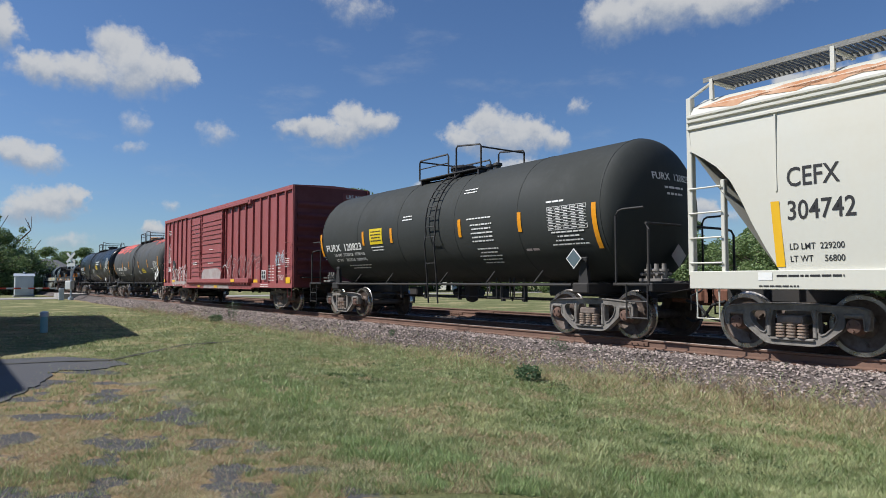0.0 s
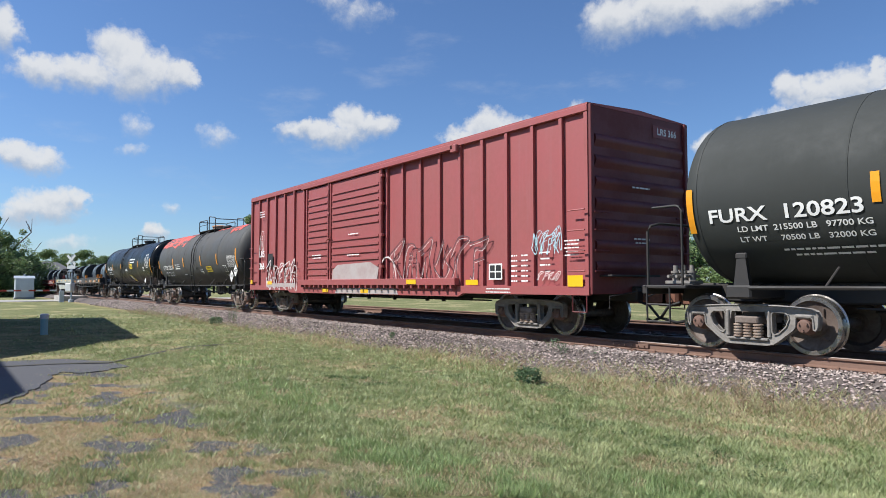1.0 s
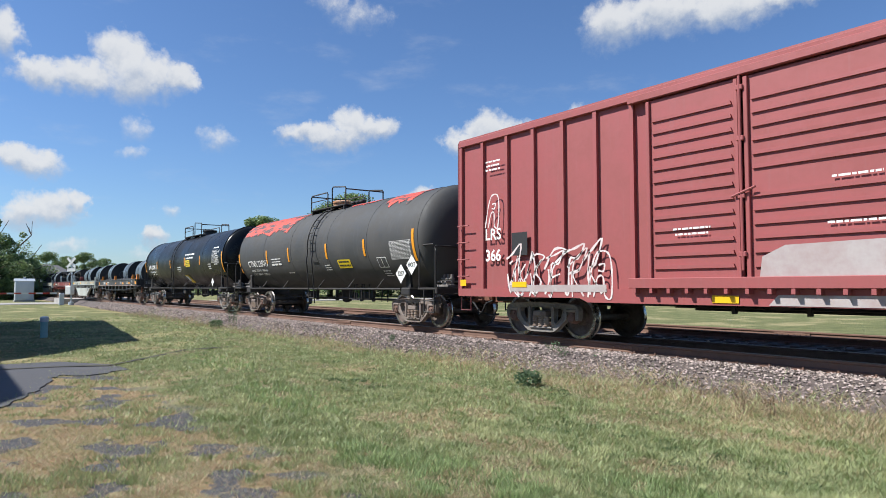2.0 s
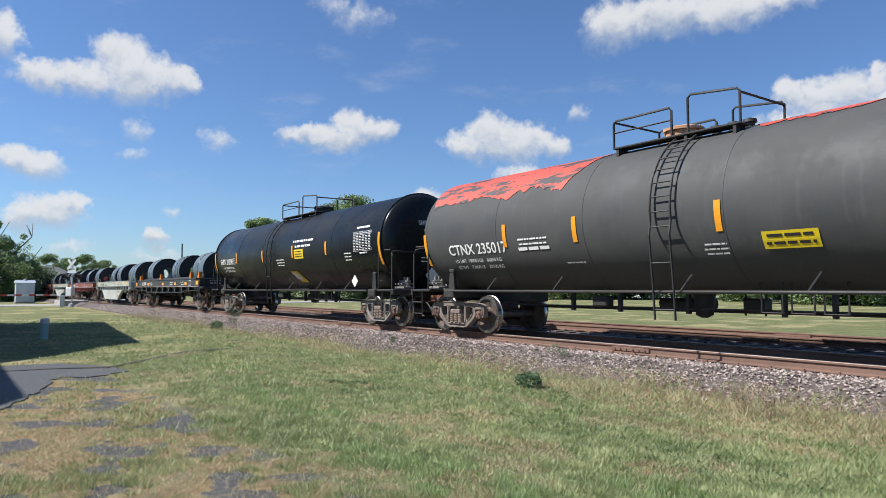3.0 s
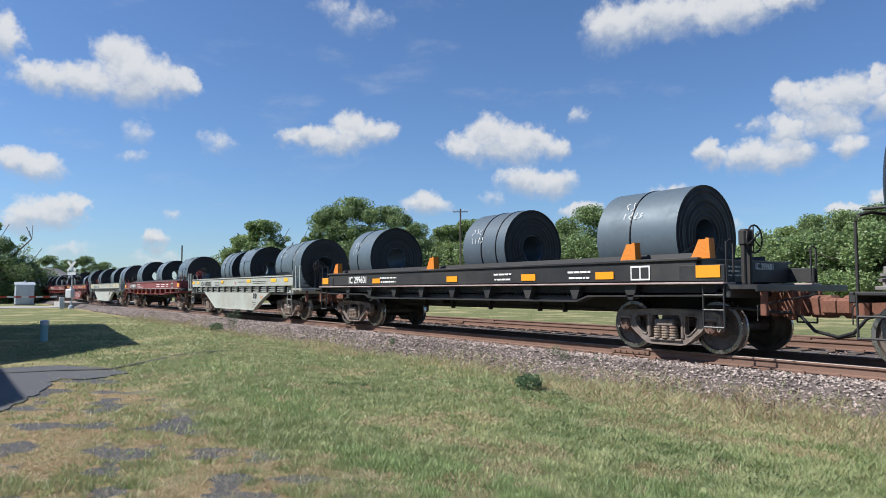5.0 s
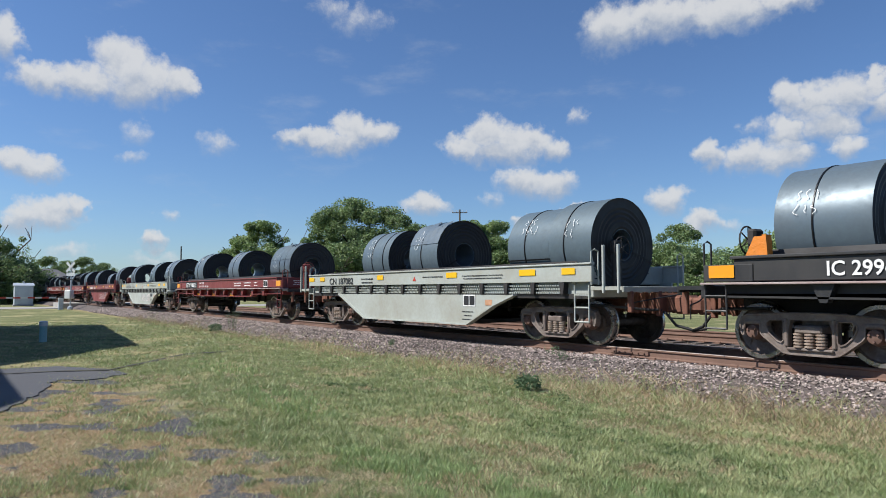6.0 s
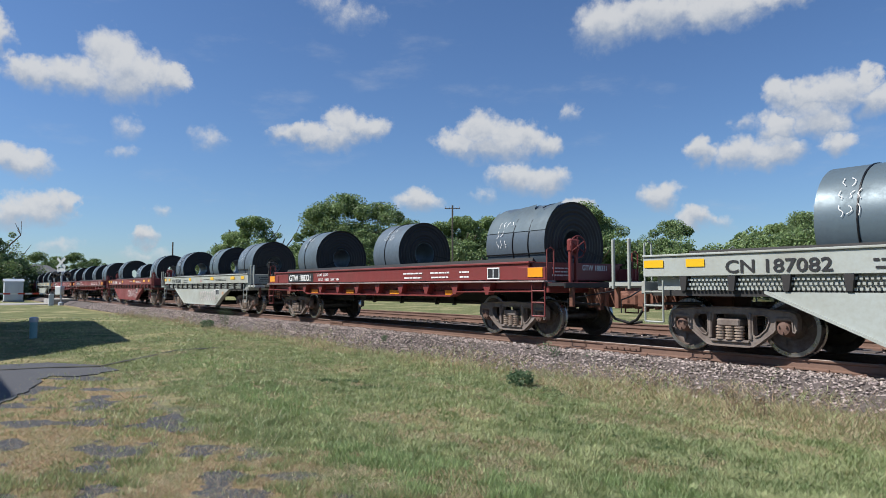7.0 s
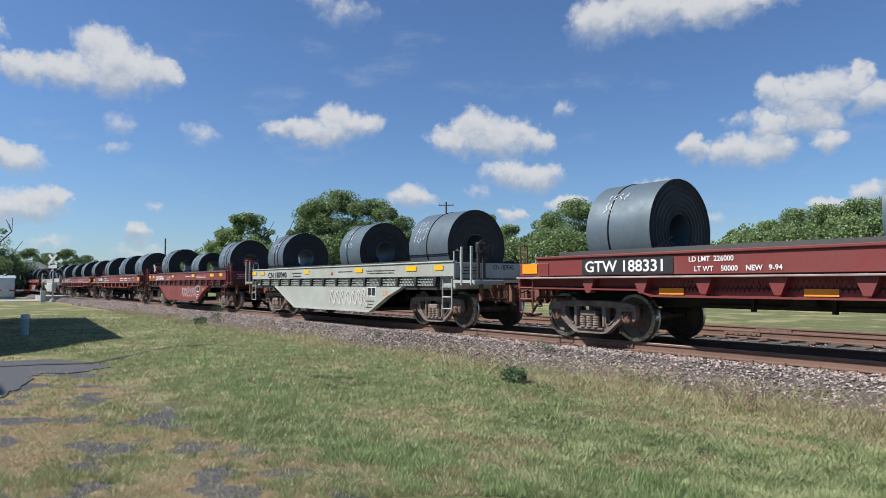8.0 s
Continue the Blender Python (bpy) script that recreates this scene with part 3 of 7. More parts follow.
def add_truck(car, x, brown=False):
    """One two-axle truck under a car, at x along it."""
    truck = part("truck", MESH["bolster"], None, car, "dusty cast-steel two-axle truck", at=pose(x, 0, 0))
    frames = MESH["side_frame_brown" if brown else "side_frame"]
    for y in (-1.02, 1.02):
        part("side_frame", frames, None, truck, at=pose(0, y, 0))
        for x2 in (-0.165, 0.0, 0.165):
            part("spring", MESH["spring"], None, truck, at=pose(x2, y + (0.045 if y > 0 else -0.045), 0))
        for a in (-AXLE, AXLE):
            part("bearing_cap", MESH["bearing_cap"], None, truck, at=pose(a, y, 0.457, 0, 0, 180 if y < 0 else 0))
    part("brake_beam", MESH["brake_beam"], None, truck)
    for a in (-AXLE, AXLE):
        w = part("wheelset", MESH["wheelset"], None, truck, "steel wheels with bright treads", at=pose(a, 0, WHEEL_R))
    return truck


def add_coupler(car, x, s, mat="coupler"):
    """Coupler, its pocket, hose and cut lever at the end x; s is the outward sign."""
    c = Shape().box(min(x - s * 0.5, x + s * 0.38), max(x - s * 0.5, x + s * 0.38), -0.11, 0.11, 0.70, 0.98, 0.02)
    c.box(min(x + s * 0.30, x + s * 0.68), max(x + s * 0.30, x + s * 0.68), -0.20, 0.14, 0.66, 1.02, 0.05)
    c.box(min(x + s * 0.5, x + s * 0.8), max(x + s * 0.5, x + s * 0.8), -0.24, -0.08, 0.70, 0.98, 0.05)
    part("coupler", c, mat, car, "rust-brown knuckle coupler")
    h = Shape().rod([(x, -0.35, 0.75), (x + s * 0.25, -0.36, 0.68), (x + s * 0.45, -0.33, 0.45), (x + s * 0.75, -0.2, 0.36), (x + s * 0.95, -0.1, 0.40)], 0.028)
    part("brake_hose", h, "hose", car, smooth=60)
    r = Shape().rod([(x + s * 0.05, -1.3, 0.62), (x + s * 0.05, -1.3, 0.86), (x + s * 0.15, -0.9, 0.92), (x + s * 0.45, -0.2, 1.04)], 0.014, 6)
    part("cut_lever", r, "under", car)


def add_ladder(parent, x0, x1, y, z0, z1, n, mat, r=0.014, name="ladder", rails=True):
    s = Shape()
    if rails:
        for x in (x0, x1):
            s.box(x - 0.02, x + 0.02, y - 0.035, y + 0.035, z0, z1)
    for i in range(n):
        z = z0 + (z1 - z0) * (i + 0.5) / n
        if rails:
            s.rod([(x0, y - 0.03, z), (x1, y - 0.03, z)], r, 6)
        else:
            part("grab_iron", Shape().rod([(x0, y - 0.03, z), (x1, y - 0.03, z)], r, 6), mat, parent)
    if not rails:
        return None
    return part(name, s, mat, parent)


def brake_rigging(car, length):
    s = Shape()
    s.rod([(-length / 2, -0.35, 0.72), (length / 2, -0.35, 0.72)], 0.02, 6)
    s.rod([(-length / 2, 0.30, 0.66), (length / 2, 0.30, 0.66)], 0.025, 6)
    s.rod([(-1.0, 0.35, 0.80), (0.2, 0.35, 0.80)], 0.11, 12)
    s.box(0.9, 1.3, 0.1, 0.4, 0.66, 0.92, 0.03)
    s.box(-2.1, -1.7, -0.55, -0.30, 0.72, 0.95, 0.03)
    for x in (-2.8, -1.5, 0.1, 1.9, 2.7):
        s.box(x - 0.03, x + 0.03, -0.40, -0.30, 0.62, 1.0)
    return part("brake_rigging", s, "under", car)


# ---- tank cars ----
def tank_car(label, half, radius, zc, trucks, paint, plat, over=1.65, brown=False, flat_head=False, hatch_mat="under", hoop=2.22):
    """Tank from -half to half along x. plat: centre and half length of the top platform."""
    car = holder("tank_car", label, "tank car", "cars of the freight train")
    depth = 0.42 if flat_head else 0.62
    prof = [(-half + depth * (1 - math.sin(math.pi / 2 * k / 12)), radius * math.cos(math.pi / 2 * k / 12)) for k in range(12, -1, -1)]
    body = prof + [(-half * 0.5, radius), (0, radius), (half * 0.5, radius)] + [(-a, r) for a, r in reversed(prof)]
    s = Shape().lathe(body, "x", (0, 0, zc), 64)
    tank = part("tank", s, paint, car, smooth=40)
    for x in (-half + depth, -half * 0.55, -half * 0.2, half * 0.2, half * 0.55, half - depth):
        ring = Shape().lathe([(x - 0.02, radius - 0.01), (x - 0.012, radius + 0.006), (x + 0.012, radius + 0.006), (x + 0.02, radius - 0.01)], "x", (0, 0, zc), 64)
        part("weld_seam", ring, paint, tank, smooth=40)
    if flat_head:
        for sx in (-1, 1):
            s = Shape().lathe([(sx * (half - depth) - 0.03, radius), (sx * (half - depth) - 0.03, radius + 0.03), (sx * (half - depth) + 0.03, radius + 0.03), (sx * (half - depth) + 0.03, radius)], "x", (0, 0, zc), 64)
            part("head_band", s, paint, tank)
    end = trucks + over
    under = "under"
    for sx in (-1, 1):
        s = Shape().box(min(sx * (trucks - 1.9), sx * end), max(sx * (trucks - 1.9), sx * end), -0.32, 0.32, 0.78, 1.12, 0.03)
        s.box(sx * trucks - 0.22, sx * trucks + 0.22, -1.35, 1.35, 0.86, 1.08, 0.03)
        s.box(min(sx * (end - 0.85), sx * end), max(sx * (end - 0.85), sx * end), -1.42, 1.42, 1.02, 1.08, 0.015)
        s.box(sx * end - 0.05, sx * end + 0.05, -1.42, 1.42, 0.92, 1.08, 0.015)
        part("draft_sill", s, under, car)
        for y in (-1, 1):
            s = Shape().plate([(sx * trucks - 0.14, 1.02), (sx * trucks + 0.14, 1.02), (sx * trucks + 0.07, 1.55), (sx * trucks - 0.07, 1.55)], y * 1.20 - 0.04, y * 1.20 + 0.04)
            s.box(sx * trucks - 0.10, sx * trucks + 0.10, y * 1.22 - 0.03, y * 1.22 + 0.03, 1.50, 1.60, 0.02)
            part("saddle", s, under, car)
            x = sx * (end - 0.06)
            s = Shape().rod([(x, y * 1.38, 1.05), (x, y * 1.38, 2.05), (x - sx * 0.04, y * 1.36, 2.14), (x - sx * 0.15, y * 1.25, 2.18), (x - sx * 0.15, 0.2 * y, 2.18)], 0.025, 8)
            part("end_rail", s, under, car, smooth=50)
            x2 = sx * (end - 0.78)
            s = Shape().rod([(x2, y * 1.40, 1.05), (x2, y * 1.40, hoop - 0.12), (x2 + sx * 0.05, y * 1.39, hoop - 0.03), (x2 + sx * 0.14, y * 1.37, hoop), (x - sx * 0.1, y * 1.37, hoop)], 0.022, 8)
            part("side_rail", s, under, car, smooth=50)
            s = Shape()
            for xx in (x, x2 + sx * 0.25):
                s.rod([(xx, y * 1.42, 1.05), (xx, y * 1.42, 0.42)], 0.018, 6)
            for z in (0.44, 0.74):
                s.rod([(x, y * 1.42, z), (x2 + sx * 0.25, y * 1.42, z)], 0.018, 6)
            part("step", s, under, car)
        a, b = sorted((sx * (end - 0.62), sx * (end - 0.10)))
        v = Shape().box(a, b, -0.95, -0.55, 1.10, 1.16, 0.01)
        for k in range(3):
            xx = a + 0.09 + 0.17 * k
            v.lathe([(1.16, 0.06), (1.30, 0.06), (1.30, 0.085), (1.34, 0.085), (1.34, 0.045), (1.44, 0.04), (1.44, 0.0)], "z", (xx, -0.75, 0), 12)
            v.rod([(xx, -0.98, 1.24), (xx, -0.55, 1.24)], 0.028, 8)
        v.box(a + 0.02, a + 0.20, -0.68, -0.50, 1.16, 1.36, 0.03)
        part("brake_valve", v, "truck", car, "dusty grey brake valve cluster", smooth=40)
        add_coupler(car, sx * end, sx)
        add_truck(car, sx * trucks, brown)
    for y in (-1.36, 1.36):
        s = Shape().rod([(-trucks + 0.2, y, 1.04), (trucks - 0.2, y, 1.04)], 0.03, 8)
        for x in (-trucks * 0.75, -trucks * 0.4, trucks * 0.1, trucks * 0.45, trucks * 0.75):
            s.rod([(x, y, 1.04), (x + 0.12, y * 0.86, 1.34)], 0.018, 6)
        part("running_rail", s, under, car)
    # bottom outlet and loops
    s = Shape().lathe([(0.55, 0.06), (0.60, 0.16), (0.95, 0.20), (1.2, 0.30)], "z", (0.2, 0, 0), 16)
    part("bottom_outlet", s, under, car)
    for x in (1.7, 2.2, 2.7):
        part("pipe_loop", Shape().rod([(x, -0.7, 1.2), (x, -0.7, 0.70), (x + 0.35, -0.7, 0.70), (x + 0.35, -0.7, 1.2)], 0.022, 6), under, car)
    brake_rigging(car, trucks * 1.5)
    # side ladder bent over the shell
    x = plat[0] + (0.0 if plat[0] < 0.5 else 0.15) if not flat_head else -0.78
    for y in (-1, 1):
        s = Shape()
        arc = [(y * (radius + 0.09) * math.cos(a), zc + (radius + 0.09) * math.sin(a)) for a in (radians(-8 + 8.5 * k) for k in range(11))]
        line = [(y * 1.46, 0.55), (y * 1.50, 1.15), (y * (radius + 0.12), zc - 0.45)] + arc
        for xx in (x - 0.21, x + 0.21):
            s.rod([(xx, yy, zz) for yy, zz in line], 0.022, 6)
        for k in range(11):
            f = 0.3 + k * (len(line) - 1.4) / 11
            i = int(f)
            p = [a + (b - a) * (f - i) for a, b in zip(line[i], line[i + 1])]
            s.rod([(x - 0.21, p[0], p[1]), (x + 0.21, p[0], p[1])], 0.014, 6)
        part("ladder", s, under, car)
    # top platform, rails and hatch
    px, ph = plat
    top = zc + radius
    s = Shape()
    for y in (-1, 1):
        s.box(px - ph, px + ph - 0.6, y * 0.62 - 0.16, y * 0.62 + 0.16, top - 0.06, top - 0.02, 0.01)
        for xx in (px - ph + 0.1, px, px + ph - 0.7):
            s.box(xx - 0.03, xx + 0.03, y * 0.62 - 0.14, y * 0.62 + 0.14, top - 0.35, top - 0.06)
    platform = part("top_platform", s, under, car)
    for y in (-1, 1):
        s = Shape()
        yy, t = y * 0.74, top + 0.52
        s.rod([(px - ph, yy, top - 0.05), (px - ph, yy, t - 0.06), (px - ph + 0.05, yy, t), (px - 0.35, yy, t), (px - 0.30, yy, t - 0.06), (px - 0.30, yy, top - 0.05)], 0.024, 8)
        e = px + ph - 0.6
        s.rod([(px + 0.05, yy, top - 0.05), (px + 0.05, yy, t + 0.10), (px + 0.11, yy, t + 0.15), (e - 0.05, yy, t + 0.05), (e, yy, t), (e, yy, top - 0.05)], 0.024, 8)
        s.rod([(px - ph, yy, top + 0.28), (px - 0.30, yy, top + 0.28)], 0.016, 6)
        part("hand_rail", s, under, platform, smooth=50)
    for xx in (px - ph, px + ph - 0.6):
        s = Shape().rod([(xx, -0.74, top + 0.50), (xx, 0.74, top + 0.50)], 0.022, 8)
        part("hand_rail", s, under, platform)
    hx = px + 0.35 if flat_head else px - 0.55
    s = Shape().lathe([(top - 0.12, 0.34), (top + 0.20, 0.34), (top + 0.20, 0.39), (top + 0.25, 0.39), (top + 0.29, 0.28), (top + 0.31, 0.0)], "z", (hx, 0, 0), 28)
    for k in range(8):
        a = math.pi / 4 * k
        s.rod([(hx + 0.36 * math.cos(a), 0.36 * math.sin(a), top + 0.14), (hx + 0.36 * math.cos(a), 0.36 * math.sin(a), top + 0.28)], 0.022, 6)
    part("manway", s, hatch_mat, car, smooth=40)
    s = Shape()
    for dx in ((0.1, 0.45, 0.75) if not flat_head else (-0.9, -0.6, -0.3)):
        s.lathe([(top - 0.08, 0.09), (top + 0.14, 0.09), (top + 0.14, 0.13), (top + 0.20, 0.12), (top + 0.24, 0.0)], "z", (px + dx, 0.1, 0), 16)
    part("valve", s, under, car, smooth=40)
    return car


def mark(car, flat, mat, x, angle, radius, zc, lift=0.012, name="lettering"):
    return part(name, on_tank(flat, x, angle, radius + lift, zc), mat, car)


def table_grid(w, h, cols, rows):
    v, f = [], []
    def bar(x0, x1, z0, z1):
        k = len(v)
        v.extend([(x0, z0), (x1, z0), (x1, z1), (x0, z1)])
        f.append((k, k + 1, k + 2, k + 3))
    t = 0.009
    for i in range(cols + 1):
        x = -w / 2 + w * i / cols
        bar(x - t / 2, x + t / 2, -h / 2, h / 2)
    for j in range(rows + 1):
        z = -h / 2 + h * j / rows
        bar(-w / 2, w / 2, z - t / 2, z + t / 2)
    for i in range(cols):
        for j in range(rows):
            x, z = -w / 2 + w * (i + 0.5) / cols, -h / 2 + h * (j + 0.45) / rows
            bar(x - w / cols * 0.34, x + w / cols * 0.22, z - h / rows * 0.12, z + h / rows * 0.16)
    return v, f


def diamond(s):
    return [(0, -s), (s, 0), (0, s), (-s, 0)], [(0, 1, 2, 3)]


# ---- box car ----
def box_car():
    car = holder("box_car", "faded red boxcar with ribbed sides, closed double doors and graffiti", "boxcar", "cars of the freight train")
    H, Y, z0, z1 = 9.18, 1.57, 0.90, 4.62
    s = Shape().box(-H + 0.05, H - 0.05, -Y + 0.06, Y - 0.06, z0 + 0.1, z1 - 0.05)
    body = part("side_wall", s, "box_red", car)
    # sills, top rails and end posts
    for y in (-1, 1):
        a, b = sorted((y * (Y - 0.06), y * (Y + 0.03)))
        s = Shape().plate([(-H, 1.06), (-H, 0.88), (-H + 3.9, 0.88), (-H + 4.1, 0.80), (5.0, 0.80), (5.2, 0.88), (H, 0.88), (H, 1.06)], a, b)
        part("side_sill", s, "box_red", car)
        s = Shape().box(-H, H, a, b, z1 - 0.14, z1, 0.01)
        part("top_rail", s, "box_red", car)
        xs = [-H + 0.06, -8.3, -7.45, -6.6, -5.74, -4.87, -4.0]
        xs += [1.62, 2.45, 3.32, 4.19, 5.05, 5.91, 6.76, 7.60, 8.44, H - 0.06]
        for i, x in enumerate(xs):
            ribs = Shape().plate([(x - 0.045, 1.06), (x + 0.045, 1.06), (x + 0.045, z1 - 0.14), (x - 0.045, z1 - 0.14)], a - 0.016 * y, b - 0.016 * y)
            part("rib", ribs, "box_red", body)
    # doors on the near and far side
    for y in (-1, 1):
        for x0, x1, name in ((-3.62, -1.88, "door"), (-1.80, 1.42, "door")):
            a, b = sorted((y * (Y - 0.02), y * (Y + 0.05)))
            door = part(name, Shape().box(x0, x1, a, b, 1.16, 4.38, 0.015), "box_red", car, "closed ribbed sliding door")
            s = Shape()
            inner0, inner1 = x0 + 0.12, x1 - 0.12
            for k in range(13):
                z = 1.40 + 0.215 * k
                if name == "door" and x1 > 0 and 2.62 < z < 2.82:
                    continue
                c, d = sorted((y * (Y + 0.05), y * (Y + 0.085)))
                s.plate([(inner0, z), (inner1, z), (inner1 - 0.02, z + 0.06), (inner0 + 0.02, z + 0.06)], c, d)
            part("door_rib", s, "box_red", door)
            s = Shape()
            for xx in (x0 + 0.04, x1 - 0.04):
                c, d = sorted((y * (Y + 0.05), y * (Y + 0.10)))
                s.box(xx - 0.035, xx + 0.035, c, d, 1.18, 4.36, 0.008)
            part("door_post", s, "box_red", door)
        s = Shape()
        for x in (-1.84, 1.52):
            s.rod([(x, y * (Y + 0.12), 1.35), (x, y * (Y + 0.12), 4.38)], 0.025, 8)
            for z in (1.6, 2.5, 3.4, 4.2):
                s.box(x - 0.06, x + 0.06, y * (Y + 0.09) - 0.05, y * (Y + 0.09) + 0.05, z - 0.04, z + 0.04, 0.01)
        s.rod([(-2.0, y * (Y + 0.13), 2.5), (-1.6, y * (Y + 0.15), 2.62)], 0.02, 6)
        part("lock_bar", s, "box_red", car)
        a, b = sorted((y * (Y + 0.01), y * (Y + 0.16)))
        s = Shape().box(-4.0, 5.05, a, b, 1.07, 1.25, 0.01)
        for k in range(26):
            s.box(-3.9 + 0.35 * k, -3.84 + 0.35 * k, a, b - 0.02 if y > 0 else b, 0.99, 1.07)
        part("door_track", s, "box_red", car)
        a, b = sorted((y * (Y + 0.01), y * (Y + 0.12)))
        part("upper_track", Shape().box(-4.0, 4.9, a, b, 4.40, 4.53, 0.01).box(4.8, 5.05, a, b, 4.32, 4.52, 0.02), "box_red", car)
    # roof
    s = Shape().across([(-Y - 0.02, z1), (-Y - 0.02, z1 + 0.03), (0, z1 + 0.10), (Y + 0.02, z1 + 0.03), (Y + 0.02, z1)], -H, H)
    for k in range(20):
        x = -H + 0.4 + k * 0.82
        s.across([(-Y, z1 + 0.035), (0, z1 + 0.105), (Y, z1 + 0.035), (0, z1 + 0.14)], x - 0.04, x + 0.04)
    part("roof", s, "box_red", car)
    # corrugated ends
    for sx in (-1, 1):
        x = sx * H
        s = Shape().box(min(x - sx * 0.08, x), max(x - sx * 0.08, x), -Y, Y, z0, z1, 0.01)
        ridges = []
        for k in range(7):
            z = 1.22 + 0.42 * k
            pts = []
            for u in range(7):
                t = u / 6
                pts.append((x + sx * (0.075 * math.sin(math.pi * t ** 1.8) - 0.012), z + 0.34 * t))
            outline = [(px, pz) for px, pz in pts]
            ridges.append(Shape().plate(outline, -Y + 0.16, Y - 0.16))
        for y in (-Y + 0.05, Y - 0.05):
            s.box(min(x, x + sx * 0.07), max(x, x + sx * 0.07), y - 0.05, y + 0.05, z0, z1, 0.01)
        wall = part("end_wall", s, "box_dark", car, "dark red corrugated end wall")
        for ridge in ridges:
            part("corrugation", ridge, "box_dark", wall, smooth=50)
        for y in (-1, 1):
            add_ladder(car, min(x - sx * 0.48, x - sx * 0.04), max(x - sx * 0.48, x - sx * 0.04), y * (Y + 0.06), 1.15, 2.75, 4, "box_red", 0.016, rails=False)
            for z in (1.35, 1.75, 2.15, 2.5):
                part("grab_iron", Shape().rod([(x + sx * 0.1, y * (Y - 0.05), z), (x + sx * 0.1, y * (Y - 0.50), z)], 0.016, 6), "box_dark", car)
            s = Shape().rod([(x - sx * 0.08, y * Y, 0.95), (x - sx * 0.08, y * Y, 0.55), (x - sx * 0.45, y * Y, 0.55), (x - sx * 0.45, y * Y, 0.95)], 0.02, 6)
            part("step", s, "box_dark", car)
        part("brake_step", Shape().box(min(x, x + sx * 0.32), max(x, x + sx * 0.32), -1.3, 0.2, 1.24, 1.28, 0.01), "under", car)
        s = Shape().box(min(sx * 4.6, sx * (H + 0.12)), max(sx * 4.6, sx * (H + 0.12)), -0.32, 0.32, 0.74, 1.05, 0.03)
        s.box(sx * 6.9 - 0.2, sx * 6.9 + 0.2, -1.4, 1.4, 0.84, 1.02, 0.02)
        part("draft_sill", s, "under", car)
        add_coupler(car, sx * (H + 0.2), sx)
        add_truck(car, sx * 6.9)
    part("floor_frame", Shape().box(-H + 0.1, H - 0.1, -1.4, 1.4, 0.98, 1.06).box(-6, 6, -0.3, 0.3, 0.72, 1.0), "under", car)
    brake_rigging(car, 8)
    yl = -Y - 0.035
    # reflectors and small panels
    for x, z, w, h in ((-8.98, 1.2, 0.22, 0.16), (H - 0.34, 1.16, 0.40, 0.22)):
        part("reflector", on_side(rect(w, h), x, z, yl - 0.01), "yellow", car, "yellow reflector")
    for x, z, d in ((-7.0, 1.15, 0.012), (-2.2, 0.90, 0.012), (0.42, 0.90, 0.012), (3.15, 1.16, 0.14), (5.57, 1.14, 0.012)):
        part("reflector", on_side(rect(0.46, 0.12), x, z, yl - d), "yellow", car, "yellow reflector")
    part("data_panel", on_side(rect(0.46, 0.36), 6.42, 1.38, yl), "white", car, "white framed black data panel")
    for dx, dz in ((-0.105, 0.08), (0.105, 0.08), (-0.105, -0.08), (0.105, -0.08)):
        part("data_panel", on_side(rect(0.17, 0.13), 6.42 + dx, 1.38 + dz, yl - 0.006), "black", car)
    part("data_panel", on_side(rect(0.5, 0.5), -7.0, 2.03, yl), "black", car)
    part("lettering", on_side(letters("LRS", 0.36, 1.0, 0.006), -7.88, 2.28, yl), "white", car)
    part("lettering", on_side(letters("366", 0.36, 1.0, 0.009), -7.88, 1.80, yl), "white", car)
    part("lettering", on_side(bars([0.5, 0.45, 0.5], 0.06, 0.6, 3), -7.88, 3.95, yl), "white", car)
    part("lettering", on_side(bars([0.2, 0.2, 0.2, 0.2, 0.2, 0.2], 0.05, 1.2, 4), 7.05, 1.70, yl), "white", car)
    part("lettering", on_side(bars([0.2, 0.2, 0.2, 0.2, 0.2, 0.2], 0.05, 1.2, 14), 7.38, 1.70, yl), "white", car)
    part("lettering", on_side(bars([0.3, 0.26, 0.3], 0.05, 1.6, 5), 8.0, 1.74, yl), "white", car)
    part("lettering", on_side(bars([0.4, 0.36, 0.4, 0.32, 0.38], 0.04, 0.8, 6), 8.75, 1.95, yl), "white", car)
    part("lettering", on_side(bars([0.7, 0.62], 0.05, 0.8, 7), -2.75, 2.05, -Y - 0.09), "white", car)
    part("lettering", on_side(bars([0.65], 0.05, 0.8, 8), -0.2, 2.62, -Y - 0.09), "white", car)
    part("lettering", on_side(bars([0.8], 0.05, 0.8, 9), -0.2, 1.98, -Y - 0.09), "white", car)
    part("lettering", on_side(bars([0.8, 0.85], 0.04, 0.8, 10), 6.5, 0.98, yl - 0.002), "white", car)
    part("number_panel", facing_x(rect(0.95, 0.26), H + 0.012, 0.90, 4.34), "coil_red", car)
    part("lettering", facing_x(letters("LRS 366", 0.20, 1.0, 0.004), H + 0.018, 0.90, 4.34), "white", car)
    part("lettering", facing_x(bars([0.55], 0.05, 0.6, 11), H + 0.095, -0.1, 3.05), "white", car)
    part("lettering", facing_x(bars([0.5, 0.4], 0.05, 0.6, 12), H + 0.095, -0.1, 2.0), "white", car)
    # spray paint
    rnd = random.Random(5)
    def spray(mat, w, lines, name="graffiti"):
        v, f = [], []
        for line in lines:
            a, b = stroke(line, w)
            f += [tuple(i + len(v) for i in q) for q in b]
            v += a
        sh = Shape().add([(x, yl - 0.004, z) for x, z in v], f)
        part(name, sh, mat, car, "spray-painted graffiti")
